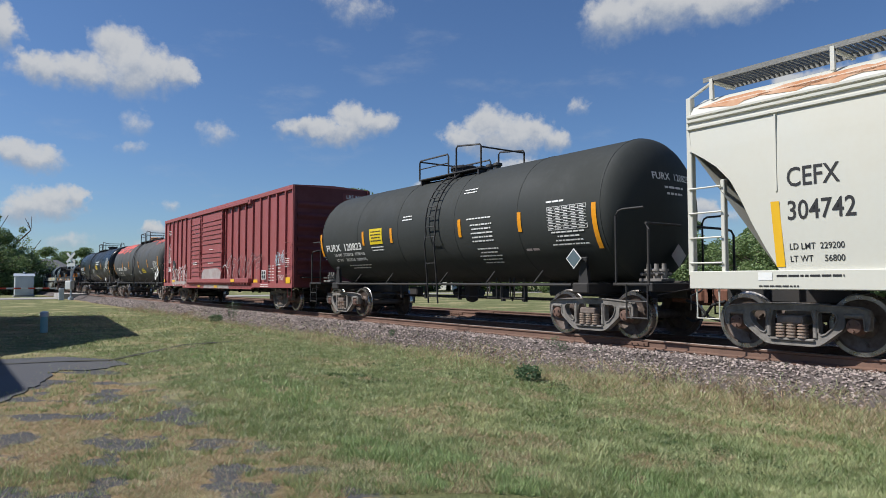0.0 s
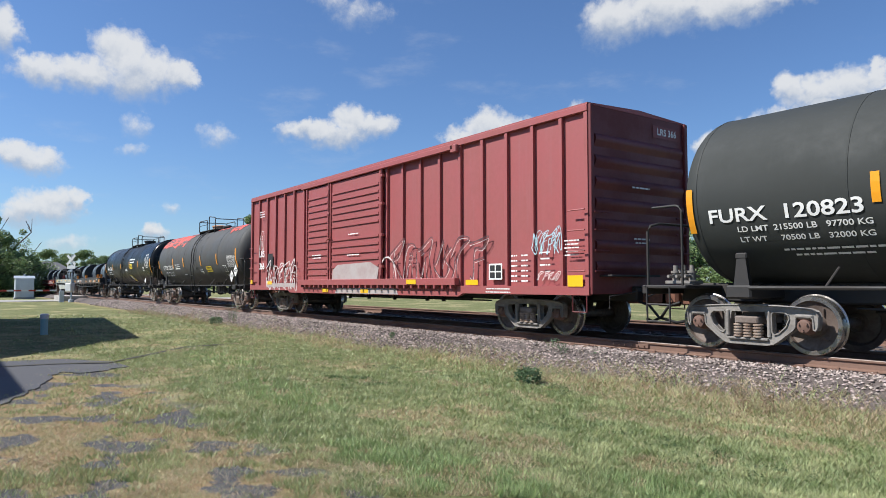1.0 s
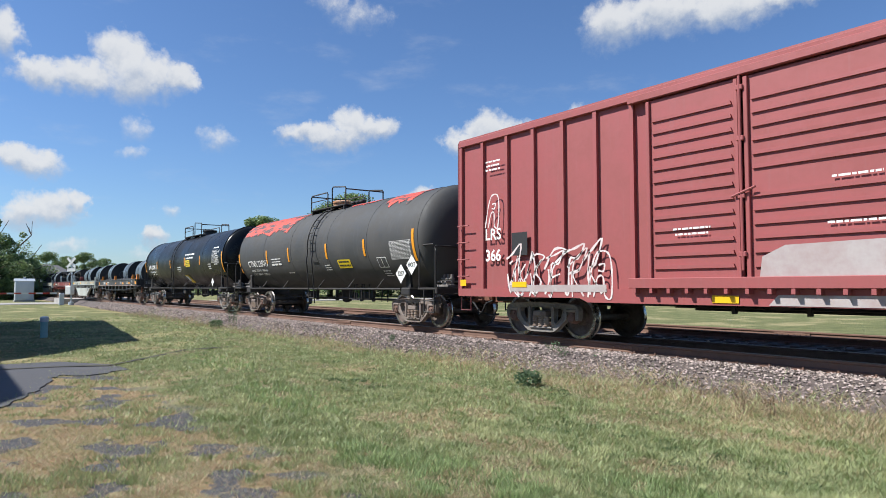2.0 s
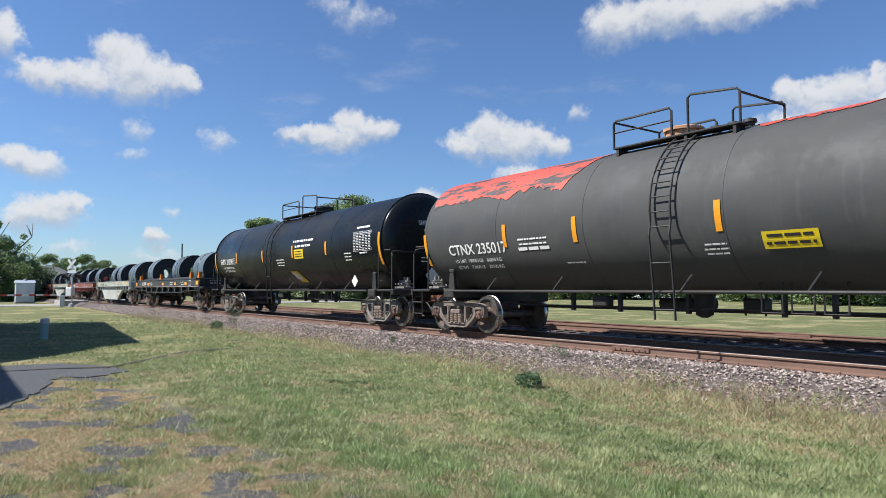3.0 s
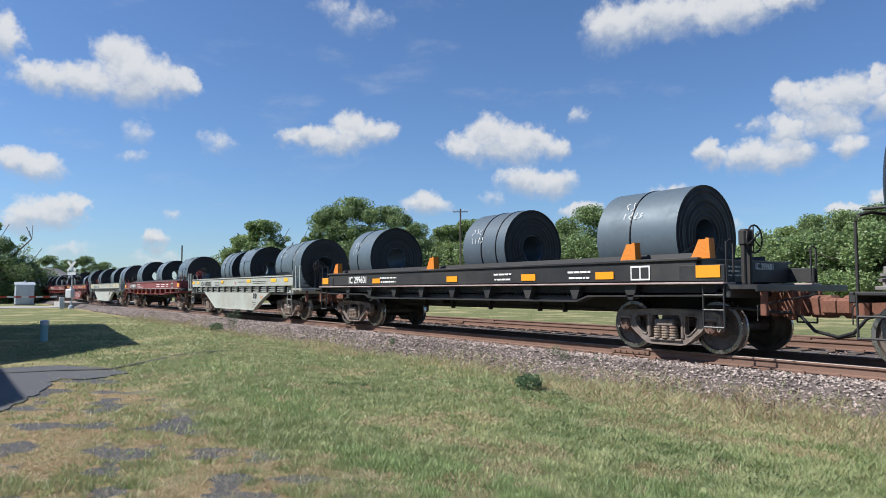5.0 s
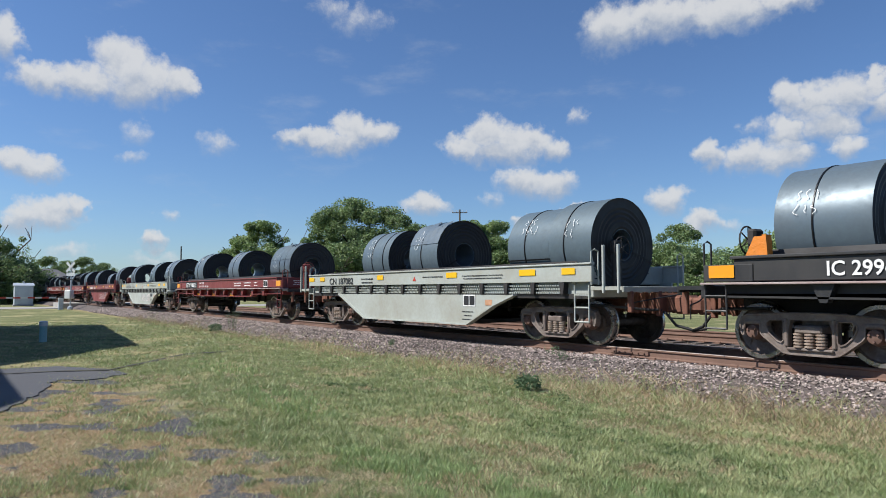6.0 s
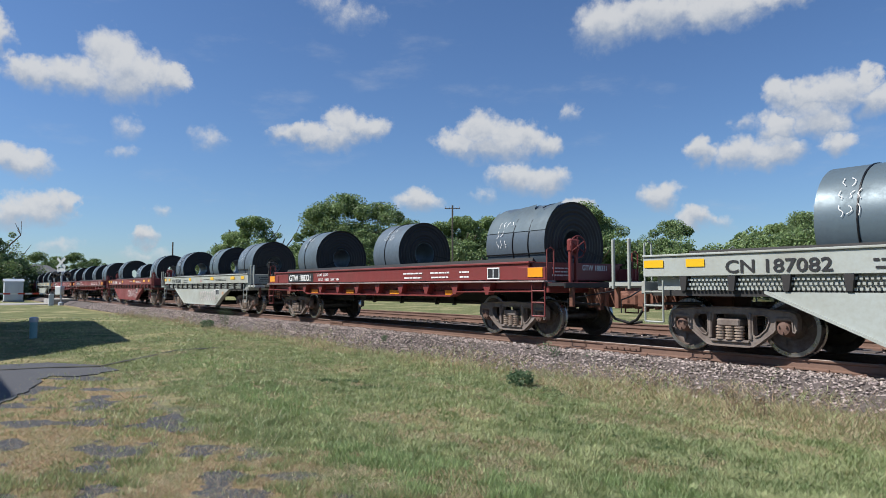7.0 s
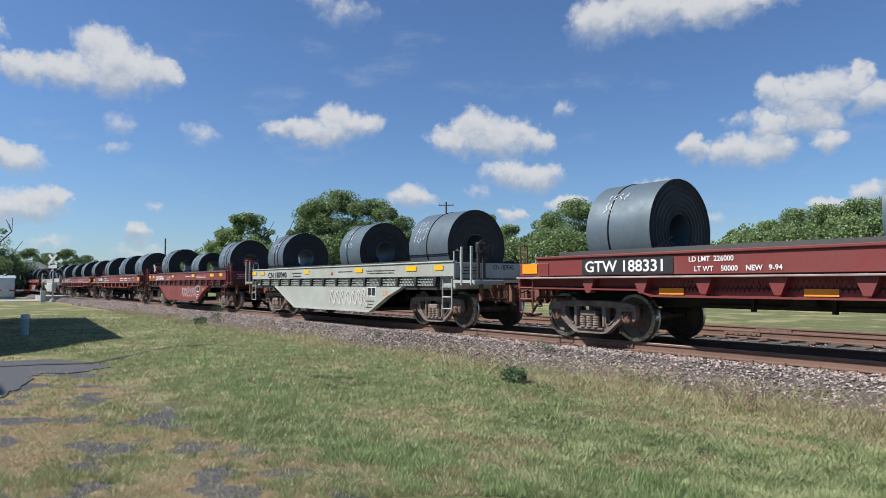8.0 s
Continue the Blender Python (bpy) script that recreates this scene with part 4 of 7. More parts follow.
    # sprayed letter forms in a unit box
    glyphs = (([(0.0, 0.62), (0.45, 0.80), (1.0, 1.0), (0.62, 0.55), (0.30, 0.45), (0.9, 0.02)], [(0.35, 0.78), (0.25, 0.4), (0.32, 0.0)]),
              ([(0.0, 0.0), (0.10, 0.70), (0.30, 1.0), (0.75, 0.98), (0.95, 0.60), (1.0, 0.0), (0.72, 0.05), (0.60, 0.45), (0.35, 0.42), (0.25, 0.0)], [(0.38, 0.72), (0.62, 0.74), (0.60, 0.58), (0.38, 0.60)]),
              ([(0.0, 0.70), (0.35, 0.78), (0.95, 0.98), (0.78, 0.50), (1.0, 0.0), (0.62, 0.06), (0.5, 0.5), (0.22, 0.02), (0.05, 0.40)], [(0.2, 0.60), (0.4, 0.66)]),
              ([(0.45, 1.0), (0.15, 0.45), (0.0, 0.30), (0.55, 0.0), (0.90, 0.28), (0.62, 0.52), (0.95, 0.80)], [(0.45, 0.98), (0.6, 0.6), (0.5, 0.3)]),
              ([(0.0, 0.55), (0.42, 0.98), (1.0, 0.94), (0.55, 0.70), (0.35, 0.40), (0.42, 0.0)], [(0.1, 0.0), (0.25, 0.28), (0.2, 0.55)]),
              ([(0.0, 0.86), (0.50, 0.92), (1.0, 1.0), (0.70, 0.72), (0.30, 0.70), (0.28, 0.02), (0.12, 0.05)], [(0.30, 0.42), (0.8, 0.5)]))

    def word(x0, x1, z0, z1, n, seed):
        """Scrawled letters side by side, each one leaning and sized in its own way."""
        r = random.Random(seed)
        lines = []
        for k in range(n):
            a, w = x0 + (x1 - x0) * k / n, (x1 - x0) / n * r.uniform(0.85, 1.05)
            tall, lean = (z1 - z0) * r.uniform(0.80, 1.0), r.uniform(-0.05, 0.16)
            for line in glyphs[(k + seed) % 6]:
                lines.append([(a + w * u + lean * v, z0 + tall * v) for u, v in line])
        return lines
    spray("graffiti_dark", 0.045, [[(x - 0.02, z + 0.03) for x, z in line] for line in word(1.85, 6.15, 1.22, 2.35, 6, 6)])
    spray("graffiti", 0.015, word(1.85, 6.15, 1.20, 2.32, 6, 6))
    spray("graffiti", 0.060, word(-7.4, -4.6, 0.95, 2.05, 5, 8))
    spray("graffiti", 0.045, [[(x + 0.1, z - 0.05) for x, z in line] for line in word(-7.4, -4.6, 0.95, 1.9, 5, 3)])
    spray("graffiti_blue", 0.026, word(7.62, 8.42, 1.72, 2.24, 4, 9))
    spray("graffiti_blue", 0.018, word(7.70, 8.50, 1.80, 2.30, 4, 4))
    spray("graffiti", 0.020, word(7.75, 8.35, 1.18, 1.38, 4, 10))
    spray("graffiti", 0.040, word(-8.15, -7.65, 2.45, 3.2, 1, 1))
    for y_off, x0, x1, z0, z1 in ((-0.095, -1.6, 1.25, 1.2, 1.75),):
        pts = [(x0, z0), (x1, z0), (x1 + 0.1, z1 * 0.9), (x1 - 0.4, z1), (x0 + 0.4, z1 - 0.04), (x0 + 0.05, z1 - 0.2)]
        sh = Shape().add([(x, -Y - 0.098, z) for x, z in pts], [tuple(range(6))])
        part("overpaint", sh, "silver_paint", car, "silver overpainted patch")
    sh = Shape().add([(x, yl - 0.005, z) for x, z in ((-1.5, 0.815), (2.3, 0.815), (2.2, 0.975), (-1.35, 0.975))], [(0, 1, 2, 3)])
    part("overpaint", sh, "silver_paint", car, "silver overpainted patch")
    spray("graffiti", 0.06, [[(1.2, 1.2), (1.45, 1.75), (1.8, 1.85), (2.1, 1.6), (2.25, 1.0)]])
    sh = Shape().add([(x, yl - 0.005, z) for x, z in ((-7.3, 1.0), (-4.6, 1.0), (-4.6, 1.14), (-7.3, 1.14))], [(0, 1, 2, 3)])
    part("overpaint", sh, "silver_paint", car, "pale overpainted patch")
    return car


# ---- covered hopper ----
def hopper_car():
    car = holder("hopper_car", "off-white covered hopper with rust streaks along its roof edge", "hopper car", "cars of the freight train")
    H, side = 9.0, []
    for z, y in ((1.25, 1.50), (2.0, 1.545), (2.8, 1.56), (3.29, 1.55), (3.301, 1.55), (3.86, 1.52)):
        side.append((y, z))
    s = Shape()
    for sx in (-1, 1):
        # sides are cut back in a bulging line over the slope sheets
        cut = ((1.25, 1.5), (1.6, 1.30), (2.0, 1.10), (2.4, 0.92), (2.7, 0.76), (2.96, 0.52), (3.12, 0.30), (3.23, 0.13), (3.30, 0.0), (3.86, 0.0))
        v = []
        for z, back in cut:
            y = float(np.interp(z, [q[1] for q in side], [q[0] for q in side]))
            v += [(-H + back, sx * y, z), (H - back, sx * y, z)]
        f = [(2 * i, 2 * i + 1, 2 * i + 3, 2 * i + 2) for i in range(len(cut) - 1)]
        s.add(v, f)
    part("side_wall", s, "hopper", car, smooth=40)
    for sx in (-1, 1):
        s = Shape().add([(sx * (H - 1.5), -1.5, 1.25), (sx * (H - 1.5), 1.5, 1.25), (sx * (H - 0.07), 1.55, 3.29), (sx * (H - 0.07), -1.55, 3.29), (sx * H, 1.54, 3.86), (sx * H, -1.54, 3.86)],
                        [(0, 1, 2, 3), (3, 2, 4, 5)])
        part("slope_sheet", s, "hopper", car)
        for y in (-1.45, 1.45):
            s = Shape()
            s.box(sx * H - 0.05, sx * H + 0.05, y - 0.06, y + 0.06, 1.2, 4.2, 0.012)
            s.box(min(sx * (H - 0.62), sx * (H - 0.55)), max(sx * (H - 0.62), sx * (H - 0.55)), y - 0.05, y + 0.05, 1.2, 2.75, 0.01)
            s.rod([(sx * H, y, 4.2), (sx * (H - 0.18), y * 0.72, 4.52)], 0.03, 6)
            part("corner_post", s, "hopper", car)
        for y in (-1.50, 1.50):
            add_ladder(car, min(sx * H, sx * (H - 0.58)), max(sx * H, sx * (H - 0.58)), y, 1.2, 2.85, 4, "hopper", 0.016, rails=False)
            st = Shape().rod([(sx * (H - 0.1), y, 1.0), (sx * (H - 0.1), y, 0.5), (sx * (H - 0.5), y, 0.5), (sx * (H - 0.5), y, 1.0)], 0.018, 6)
            part("step", st, "hopper", car)
        part("end_sill", Shape().box(sx * H - 0.06, sx * H + 0.06, -1.5, 1.5, 0.98, 1.22, 0.02).box(min(sx * (H - 2), sx * (H + 0.1)), max(sx * (H - 2), sx * (H + 0.1)), -0.3, 0.3, 0.75, 1.05, 0.02), "under", car)
        add_coupler(car, sx * (H + 0.1), sx)
        add_truck(car, sx * 7.57, False)
    for y in (-1, 1):
        a, b = sorted((y * 1.46, y * 1.56))
        part("side_sill", Shape().box(-H, H, a, b, 0.98, 1.27, 0.012), "hopper", car)
        a, b = sorted((y * 1.50, y * 1.57))
        s = Shape()
        for z in (3.66, 3.78, 3.86):
            s.box(-H, H, a, b, z - 0.025, z + 0.025, 0.008)
        part("eave", s, "hopper", car)
        for x in (-7.5, -3.75, 0, 3.75, 7.5):
            part("seam", Shape().box(x - 0.012, x + 0.012, y * 1.56 - 0.008, y * 1.56 + 0.008, 2.45, 3.62), "hopper", car)
    roof = [(-1.54, 3.86), (-1.46, 4.02), (-1.1, 4.22), (-0.6, 4.33), (0, 4.36), (0.6, 4.33), (1.1, 4.22), (1.46, 4.02), (1.54, 3.86)]
    part("roof", Shape().across(roof, -H + 0.05, H - 0.05), "hopper", car, smooth=40)
    # rust runs along the roof edge
    rnd = random.Random(3)
    for k in range(22):
        x = -H + 0.9 + k * 0.8 + rnd.uniform(-0.2, 0.2)
        w = rnd.uniform(0.45, 0.8)
        run = rnd.uniform(0.03, 0.13)
        pts = [(x - w, -1.475, 3.99), (x - w * 0.6, -1.43, 4.035), (x - w * 0.3, -1.32, 4.098), (x + w * 0.5, -1.30, 4.109), (x + w * 0.8, -1.42, 4.041), (x + w, -1.475, 3.99),
               (x + w * 0.3, -1.5, 3.94), (x + w * 0.1, -1.5 - run * 0.3, 3.94 - run), (x - w * 0.4, -1.5, 3.94)]
        part("rust_stain", Shape().add([(p, q - 0.008, r + 0.006) for p, q, r in pts], [(0, 1, 4, 5), (1, 2, 3, 4), (0, 5, 6, 8), (8, 6, 7)]), "rust", car, "orange rust stain")
    for y in (-0.95, 0.95):
        s = Shape()
        for k in range(220):
            s.box(-H + 0.2 + k * 0.08, -H + 0.224 + k * 0.08, y - 0.33, y + 0.33, 4.49, 4.53)
        for yy in (y - 0.34, y + 0.34):
            s.box(-H + 0.15, H - 0.15, yy - 0.012, yy + 0.012, 4.46, 4.54)
        walkway = part("roof_walkway", s, "grating", car, "open steel grating walkway")
        for k in range(10):
            x = -H + 0.3 + k * 1.93
            part("bracket", Shape().box(x - 0.03, x + 0.03, y - 0.34, y + 0.34, 4.43, 4.47).box(x - 0.03, x + 0.03, y - 0.36, y - 0.30, 4.15, 4.50), "hopper", walkway)
    for x in (-6, -2, 2, 6):
        part("roof_hatch", Shape().box(x - 1.6, x + 1.6, -0.3, 0.3, 4.34, 4.46, 0.03), "hopper", car)
    def on_wall(flat, x, z):
        pts = []
        for u, w in flat[0]:
            h = z + w
            i = 0 if h < 2.0 else 1 if h < 2.8 else 2
            (y0, z0), (y1, z1) = side[i], side[i + 1]
            pts.append((x + u, -(y0 + (y1 - y0) * (h - z0) / (z1 - z0)) - 0.006, h))
        return Shape().add(pts, flat[1])

    ox, yl = -9.0, -1.566
    part("reflector", Shape().add([(ox + 1.52 - 0.065, -1.515, 1.32), (ox + 1.52 + 0.065, -1.515, 1.32), (ox + 1.52 + 0.015, -1.56, 2.3), (ox + 1.52 - 0.115, -1.562, 2.3)], [(0, 1, 2, 3)]), "yellow", car, "yellow reflector strip")
    part("lettering", on_wall(letters("CEFX", 0.40, 0.78, 0.004), ox + 2.02, 2.62), "black", car)
    part("lettering", on_wall(letters("304742", 0.40, 0.80, 0.004), ox + 2.12, 2.13), "black", car)
    part("lettering", on_wall(letters("LD LMT  229200", 0.13, 0.85, 0.001), ox + 2.04, 1.61), "black", car)
    part("lettering", on_wall(letters("LT WT     56800", 0.13, 0.85, 0.001), ox + 2.04, 1.43), "black", car)
    part("lettering", on_side(bars([0.95], 0.05, 0.5, 2), ox + 1.95, 1.17, yl), "black", car)
    part("lettering", on_side(bars([0.6], 0.04, 0.5, 3), ox + 1.5, 1.02, yl), "black", car)
    part("label_frame", on_side(rect(0.22, 0.12), ox + 1.3, 1.18, yl), "white", car)
    brake_rigging(car, 10)
    for x in (-4.2, 0, 4.2):
        s = Shape().add([(x - 1.9, -1.3, 1.2), (x + 1.9, -1.3, 1.2), (x + 1.9, 1.3, 1.2), (x - 1.9, 1.3, 1.2), (x - 0.4, -0.5, 0.45), (x + 0.4, -0.5, 0.45), (x + 0.4, 0.5, 0.45), (x - 0.4, 0.5, 0.45)],
                        [(0, 1, 5, 4), (1, 2, 6, 5), (2, 3, 7, 6), (3, 0, 4, 7), (4, 5, 6, 7)])
        part("discharge_hopper", s, "hopper", car)
    return car


# ---- coil cars ----
def flat_coil_car(label, paint, half, trucks, number, wide, extra, panel=False, posts=9, brake_at=(1,)):
    """A coil car with stepped side sills and a plain deck."""
    car = holder("coil_car", label, "coil car", "cars of the freight train")
    for y in (-1, 1):
        a, b = sorted((y * 1.44, y * 1.50))
        s = Shape().box(-half + 0.55, half - 0.55, a, b, 1.26, 1.60, 0.006)
        c, d = sorted((y * 1.36, y * 1.54))
        s.box(-half + 0.5, half - 0.5, c, d, 1.60, 1.65, 0.01)
        part("side_plate", s, paint, car)
        c, d = sorted((y * 1.25, y * 1.60))
        part("ledge", Shape().box(-half, half, c, d, 1.20, 1.235, 0.008), "ledge", car, "pale worn ledge")
        c, d = sorted((y * 1.30, y * 1.36))
        s = Shape().plate([(-half + 0.3, 1.20), (-half + 0.3, 1.02), (-trucks + 1.45, 1.00), (-trucks + 1.75, 0.90), (trucks - 1.75, 0.90), (trucks - 1.45, 1.00), (half - 0.3, 1.02), (half - 0.3, 1.20)], c, d)
        part("lower_web", s, paint, car)
        c, d = sorted((y * 1.28, y * 1.52))
        s = Shape().plate([(-half + 0.3, 1.03), (-half + 0.3, 1.0), (-trucks + 1.45, 0.975), (-trucks + 1.75, 0.87), (trucks - 1.75, 0.87), (trucks - 1.45, 0.975), (half - 0.3, 1.0), (half - 0.3, 1.03), (trucks - 1.45, 1.005), (trucks - 1.75, 0.90), (-trucks + 1.75, 0.90), (-trucks + 1.45, 1.005)], c, d)
        part("lower_flange", s, paint, car)
        for k in range(posts):
            x = -half + 1.9 + (2 * half - 3.8) * k / (posts - 1)
            c, d = sorted((y * 1.36, y * 1.52))
            part("post", Shape().plate([(x - 0.05, 0.93), (x + 0.05, 0.93), (x + 0.16, 1.195), (x - 0.16, 1.195)], c, d), paint, car)
        # pierced safety tread between the posts
        s = Shape()
        for i in range(int((2 * trucks - 3.8) / 0.075)):
            for j in range(3):
                x, z = -trucks + 1.9 + i * 0.075 + (j % 2) * 0.037, 0.97 + j * 0.07
                c, d = sorted((y * 1.355, y * 1.375))
                s.box(x, x + 0.045, c, d, z, z + 0.04)
        part("tread_plate", s, paint, car)
        for x in (-half + 0.45, half - 0.45):
            c, d = sorted((y * 1.40, y * 1.52))
            part("corner_plate", Shape().box(x - 0.42, x + 0.42, c, d, 1.25, 1.52, 0.01), paint, car)
    part("deck", Shape().box(-half + 0.1, half - 0.1, -1.36, 1.36, 0.98, 1.06), "under", car)
    for y in (-0.62, 0.62):
        part("cradle", Shape().across([(y - 0.5 * (1 if y > 0 else -1), 1.08), (y, 1.28), (y + 0.5 * (1 if y > 0 else -1), 1.75), (y + 0.62 * (1 if y > 0 else -1), 1.22)], -half + 0.8, half - 0.8), "under", car)
    part("centre_sill", Shape().box(-half, half, -0.32, 0.32, 0.66, 0.98, 0.02), "under", car)
    coil_car_ends(car, half, trucks, paint, 0.48, number, brake_at=brake_at)
    yl = -1.512
    if panel:
        part("number_panel", on_side(rect(wide + 0.2, 0.29), -half + 1.85 + wide / 2, 1.42, yl), "black", car)
    part("lettering", on_side(letters(number, 0.29, wide / (0.166 * len(number)), 0.005), -half + 1.82 + wide / 2, 1.41, yl - 0.004), "white", car)
    for x, w, seed in extra:
        part("lettering", on_side(bars([w, w * 0.9], 0.06, 0.9, seed), x, 1.44, yl), "white", car)
    for x in (-half + 0.35, half - 0.32):
        part("reflector", on_side(rect(0.44, 0.20), x, 1.41, -1.535), "orange", car, "orange reflector")
    part("data_panel", on_side(rect(0.42, 0.26), half - 1.68, 1.41, yl), "white", car)
    for dx in (-0.1, 0.1):
        part("data_panel", on_side(rect(0.17, 0.20), half - 1.68 + dx, 1.41, yl - 0.004), "black", car)
    return car


def coil_car_ends(car, half, trucks, paint, over, number, brown=True, brake_at=(1,)):
    """Ends of a coil car: over is how far the brake platform stands out past the sides."""
    for sx in (-1, 1):
        x, e = sx * half, sx * (half + over)
        part("end_sill", Shape().box(x - 0.05, x + 0.05, -1.5, 1.5, 0.98, 1.20, 0.015), paint, car)
        a, b = sorted((x - sx * 0.04, e))
        s = Shape()
        for k in range(int(over / 0.06)):
            s.box(x + sx * (0.06 + 0.06 * k) - 0.012, x + sx * (0.06 + 0.06 * k) + 0.012, -1.46, 1.46, 1.155, 1.19)
        for y in (-1.48, -0.5, 0.5, 1.48):
            s.box(a, b, y - 0.025, y + 0.025, 1.12, 1.19)
        s.box(e - 0.025, e + 0.025, -1.5, 1.5, 1.08, 1.19, 0.01)
        part("brake_platform", s, paint if paint != "coil_red" else "under", car, "open steel grating platform")
        plate = part("end_plate", Shape().box(min(x - sx * 0.6, x - sx * 0.5), max(x - sx * 0.6, x - sx * 0.5), -1.42, 1.42, 1.24, 1.64, 0.015), paint, car)
        if sx > 0:
            part("lettering", facing_x(letters(number, 0.17, 0.9, 0.003), x - 0.494, 0.55, 1.53), "black" if paint == "coil_grey" else "white", plate)
            part("lettering", facing_x(bars([0.6, 0.5, 0.6], 0.045, 0.7, 3), x - 0.494, -0.55, 1.50), "black" if paint == "coil_grey" else "white", plate)
        s = Shape().box(min(x - sx * 0.34, x - sx * 0.26), max(x - sx * 0.34, x - sx * 0.26), -0.52, -0.44, 1.2, 2.10, 0.015)
        s.box(min(x - sx * 0.34, x - sx * 0.26), max(x - sx * 0.34, x - sx * 0.26), -0.34, -0.26, 1.2, 2.05, 0.015)
        s.box(min(x - sx * 0.38, x - sx * 0.22), max(x - sx * 0.38, x - sx * 0.22), -0.54, -0.24, 1.86, 2.16, 0.04)
        ring = [(x - sx * 0.15, -0.39 + 0.24 * math.sin(k * math.pi / 8), 1.98 + 0.24 * math.cos(k * math.pi / 8)) for k in range(17)]
        s.rod(ring, 0.016, 6)
        for k in range(3):
            a = k * math.pi / 3
            s.rod([(x - sx * 0.17, -0.39 + 0.24 * math.sin(a), 1.98 + 0.24 * math.cos(a)), (x - sx * 0.17, -0.39 - 0.24 * math.sin(a), 1.98 - 0.24 * math.cos(a))], 0.012, 6)
        s.rod([(x - sx * 0.3, -0.39, 1.98), (x - sx * 0.14, -0.39, 1.98)], 0.03, 8)
        if sx in brake_at:
            part("hand_brake", s, "coil_red" if paint == "coil_red" else "under", car, "upright hand-brake stand with wheel")
        for y in (-1, 1):
            s = Shape()
            for xx in (x - sx * 0.05, x - sx * 0.42):
                s.rod([(xx, y * 1.52, 0.5), (xx, y * 1.52, 1.22)], 0.018, 6)
            for z in (0.5, 0.78, 1.02):
                s.rod([(x - sx * 0.05, y * 1.52, z), (x - sx * 0.42, y * 1.52, z)], 0.018, 6)
            part("step", s, paint, car)
            s = Shape().rod([(x - sx * 0.02, y * 1.48, 1.22), (x - sx * 0.02, y * 1.48, 1.88), (x - sx * 0.02, y * 1.38, 1.92), (x - sx * 0.02, y * 1.28, 1.88), (x - sx * 0.02, y * 1.28, 1.22)], 0.018, 6)
            part("grab_rail", s, paint, car)
        a, b = sorted((x - sx * 1.0, e - sx * 0.05))
        gear = part("draft_gear", Shape().box(a, b, -0.3, 0.3, 0.68, 1.06, 0.03), "coupler", car, "rust-brown draft gear housing")
        s = Shape()
        for y in (-0.33, 0.33):
            for dx in (0.15, 0.35, 0.55):
                s.box(x + sx * dx - 0.04, x + sx * dx + 0.04, y - 0.05, y + 0.05, 0.66, 1.08, 0.01)
        part("rib", s, "coupler", gear)
        # air pipes and cut lever brackets under the platform
        s = Shape().rod([(x - sx * 0.8, -0.95, 0.82), (x, -0.95, 0.80), (e - sx * 0.1, -0.60, 0.74), (e + sx * 0.05, -0.42, 0.74)], 0.026, 8)
        s.rod([(x - sx * 0.5, 0.9, 0.86), (e - sx * 0.1, 0.85, 0.84), (e - sx * 0.1, 0.4, 0.80)], 0.022, 8)
        part("air_pipe", s, "under", car, smooth=50)
        part("bracket", Shape().box(e - 0.05, e + 0.05, -0.48, -0.38, 0.62, 1.10, 0.012).box(e - 0.05, e + 0.05, -1.32, -1.24, 0.70, 1.10, 0.012), "coupler", car)
        add_coupler(car, e - sx * 0.15, sx)
        add_truck(car, sx * trucks, brown)
    brake_rigging(car, trucks * 1.3)


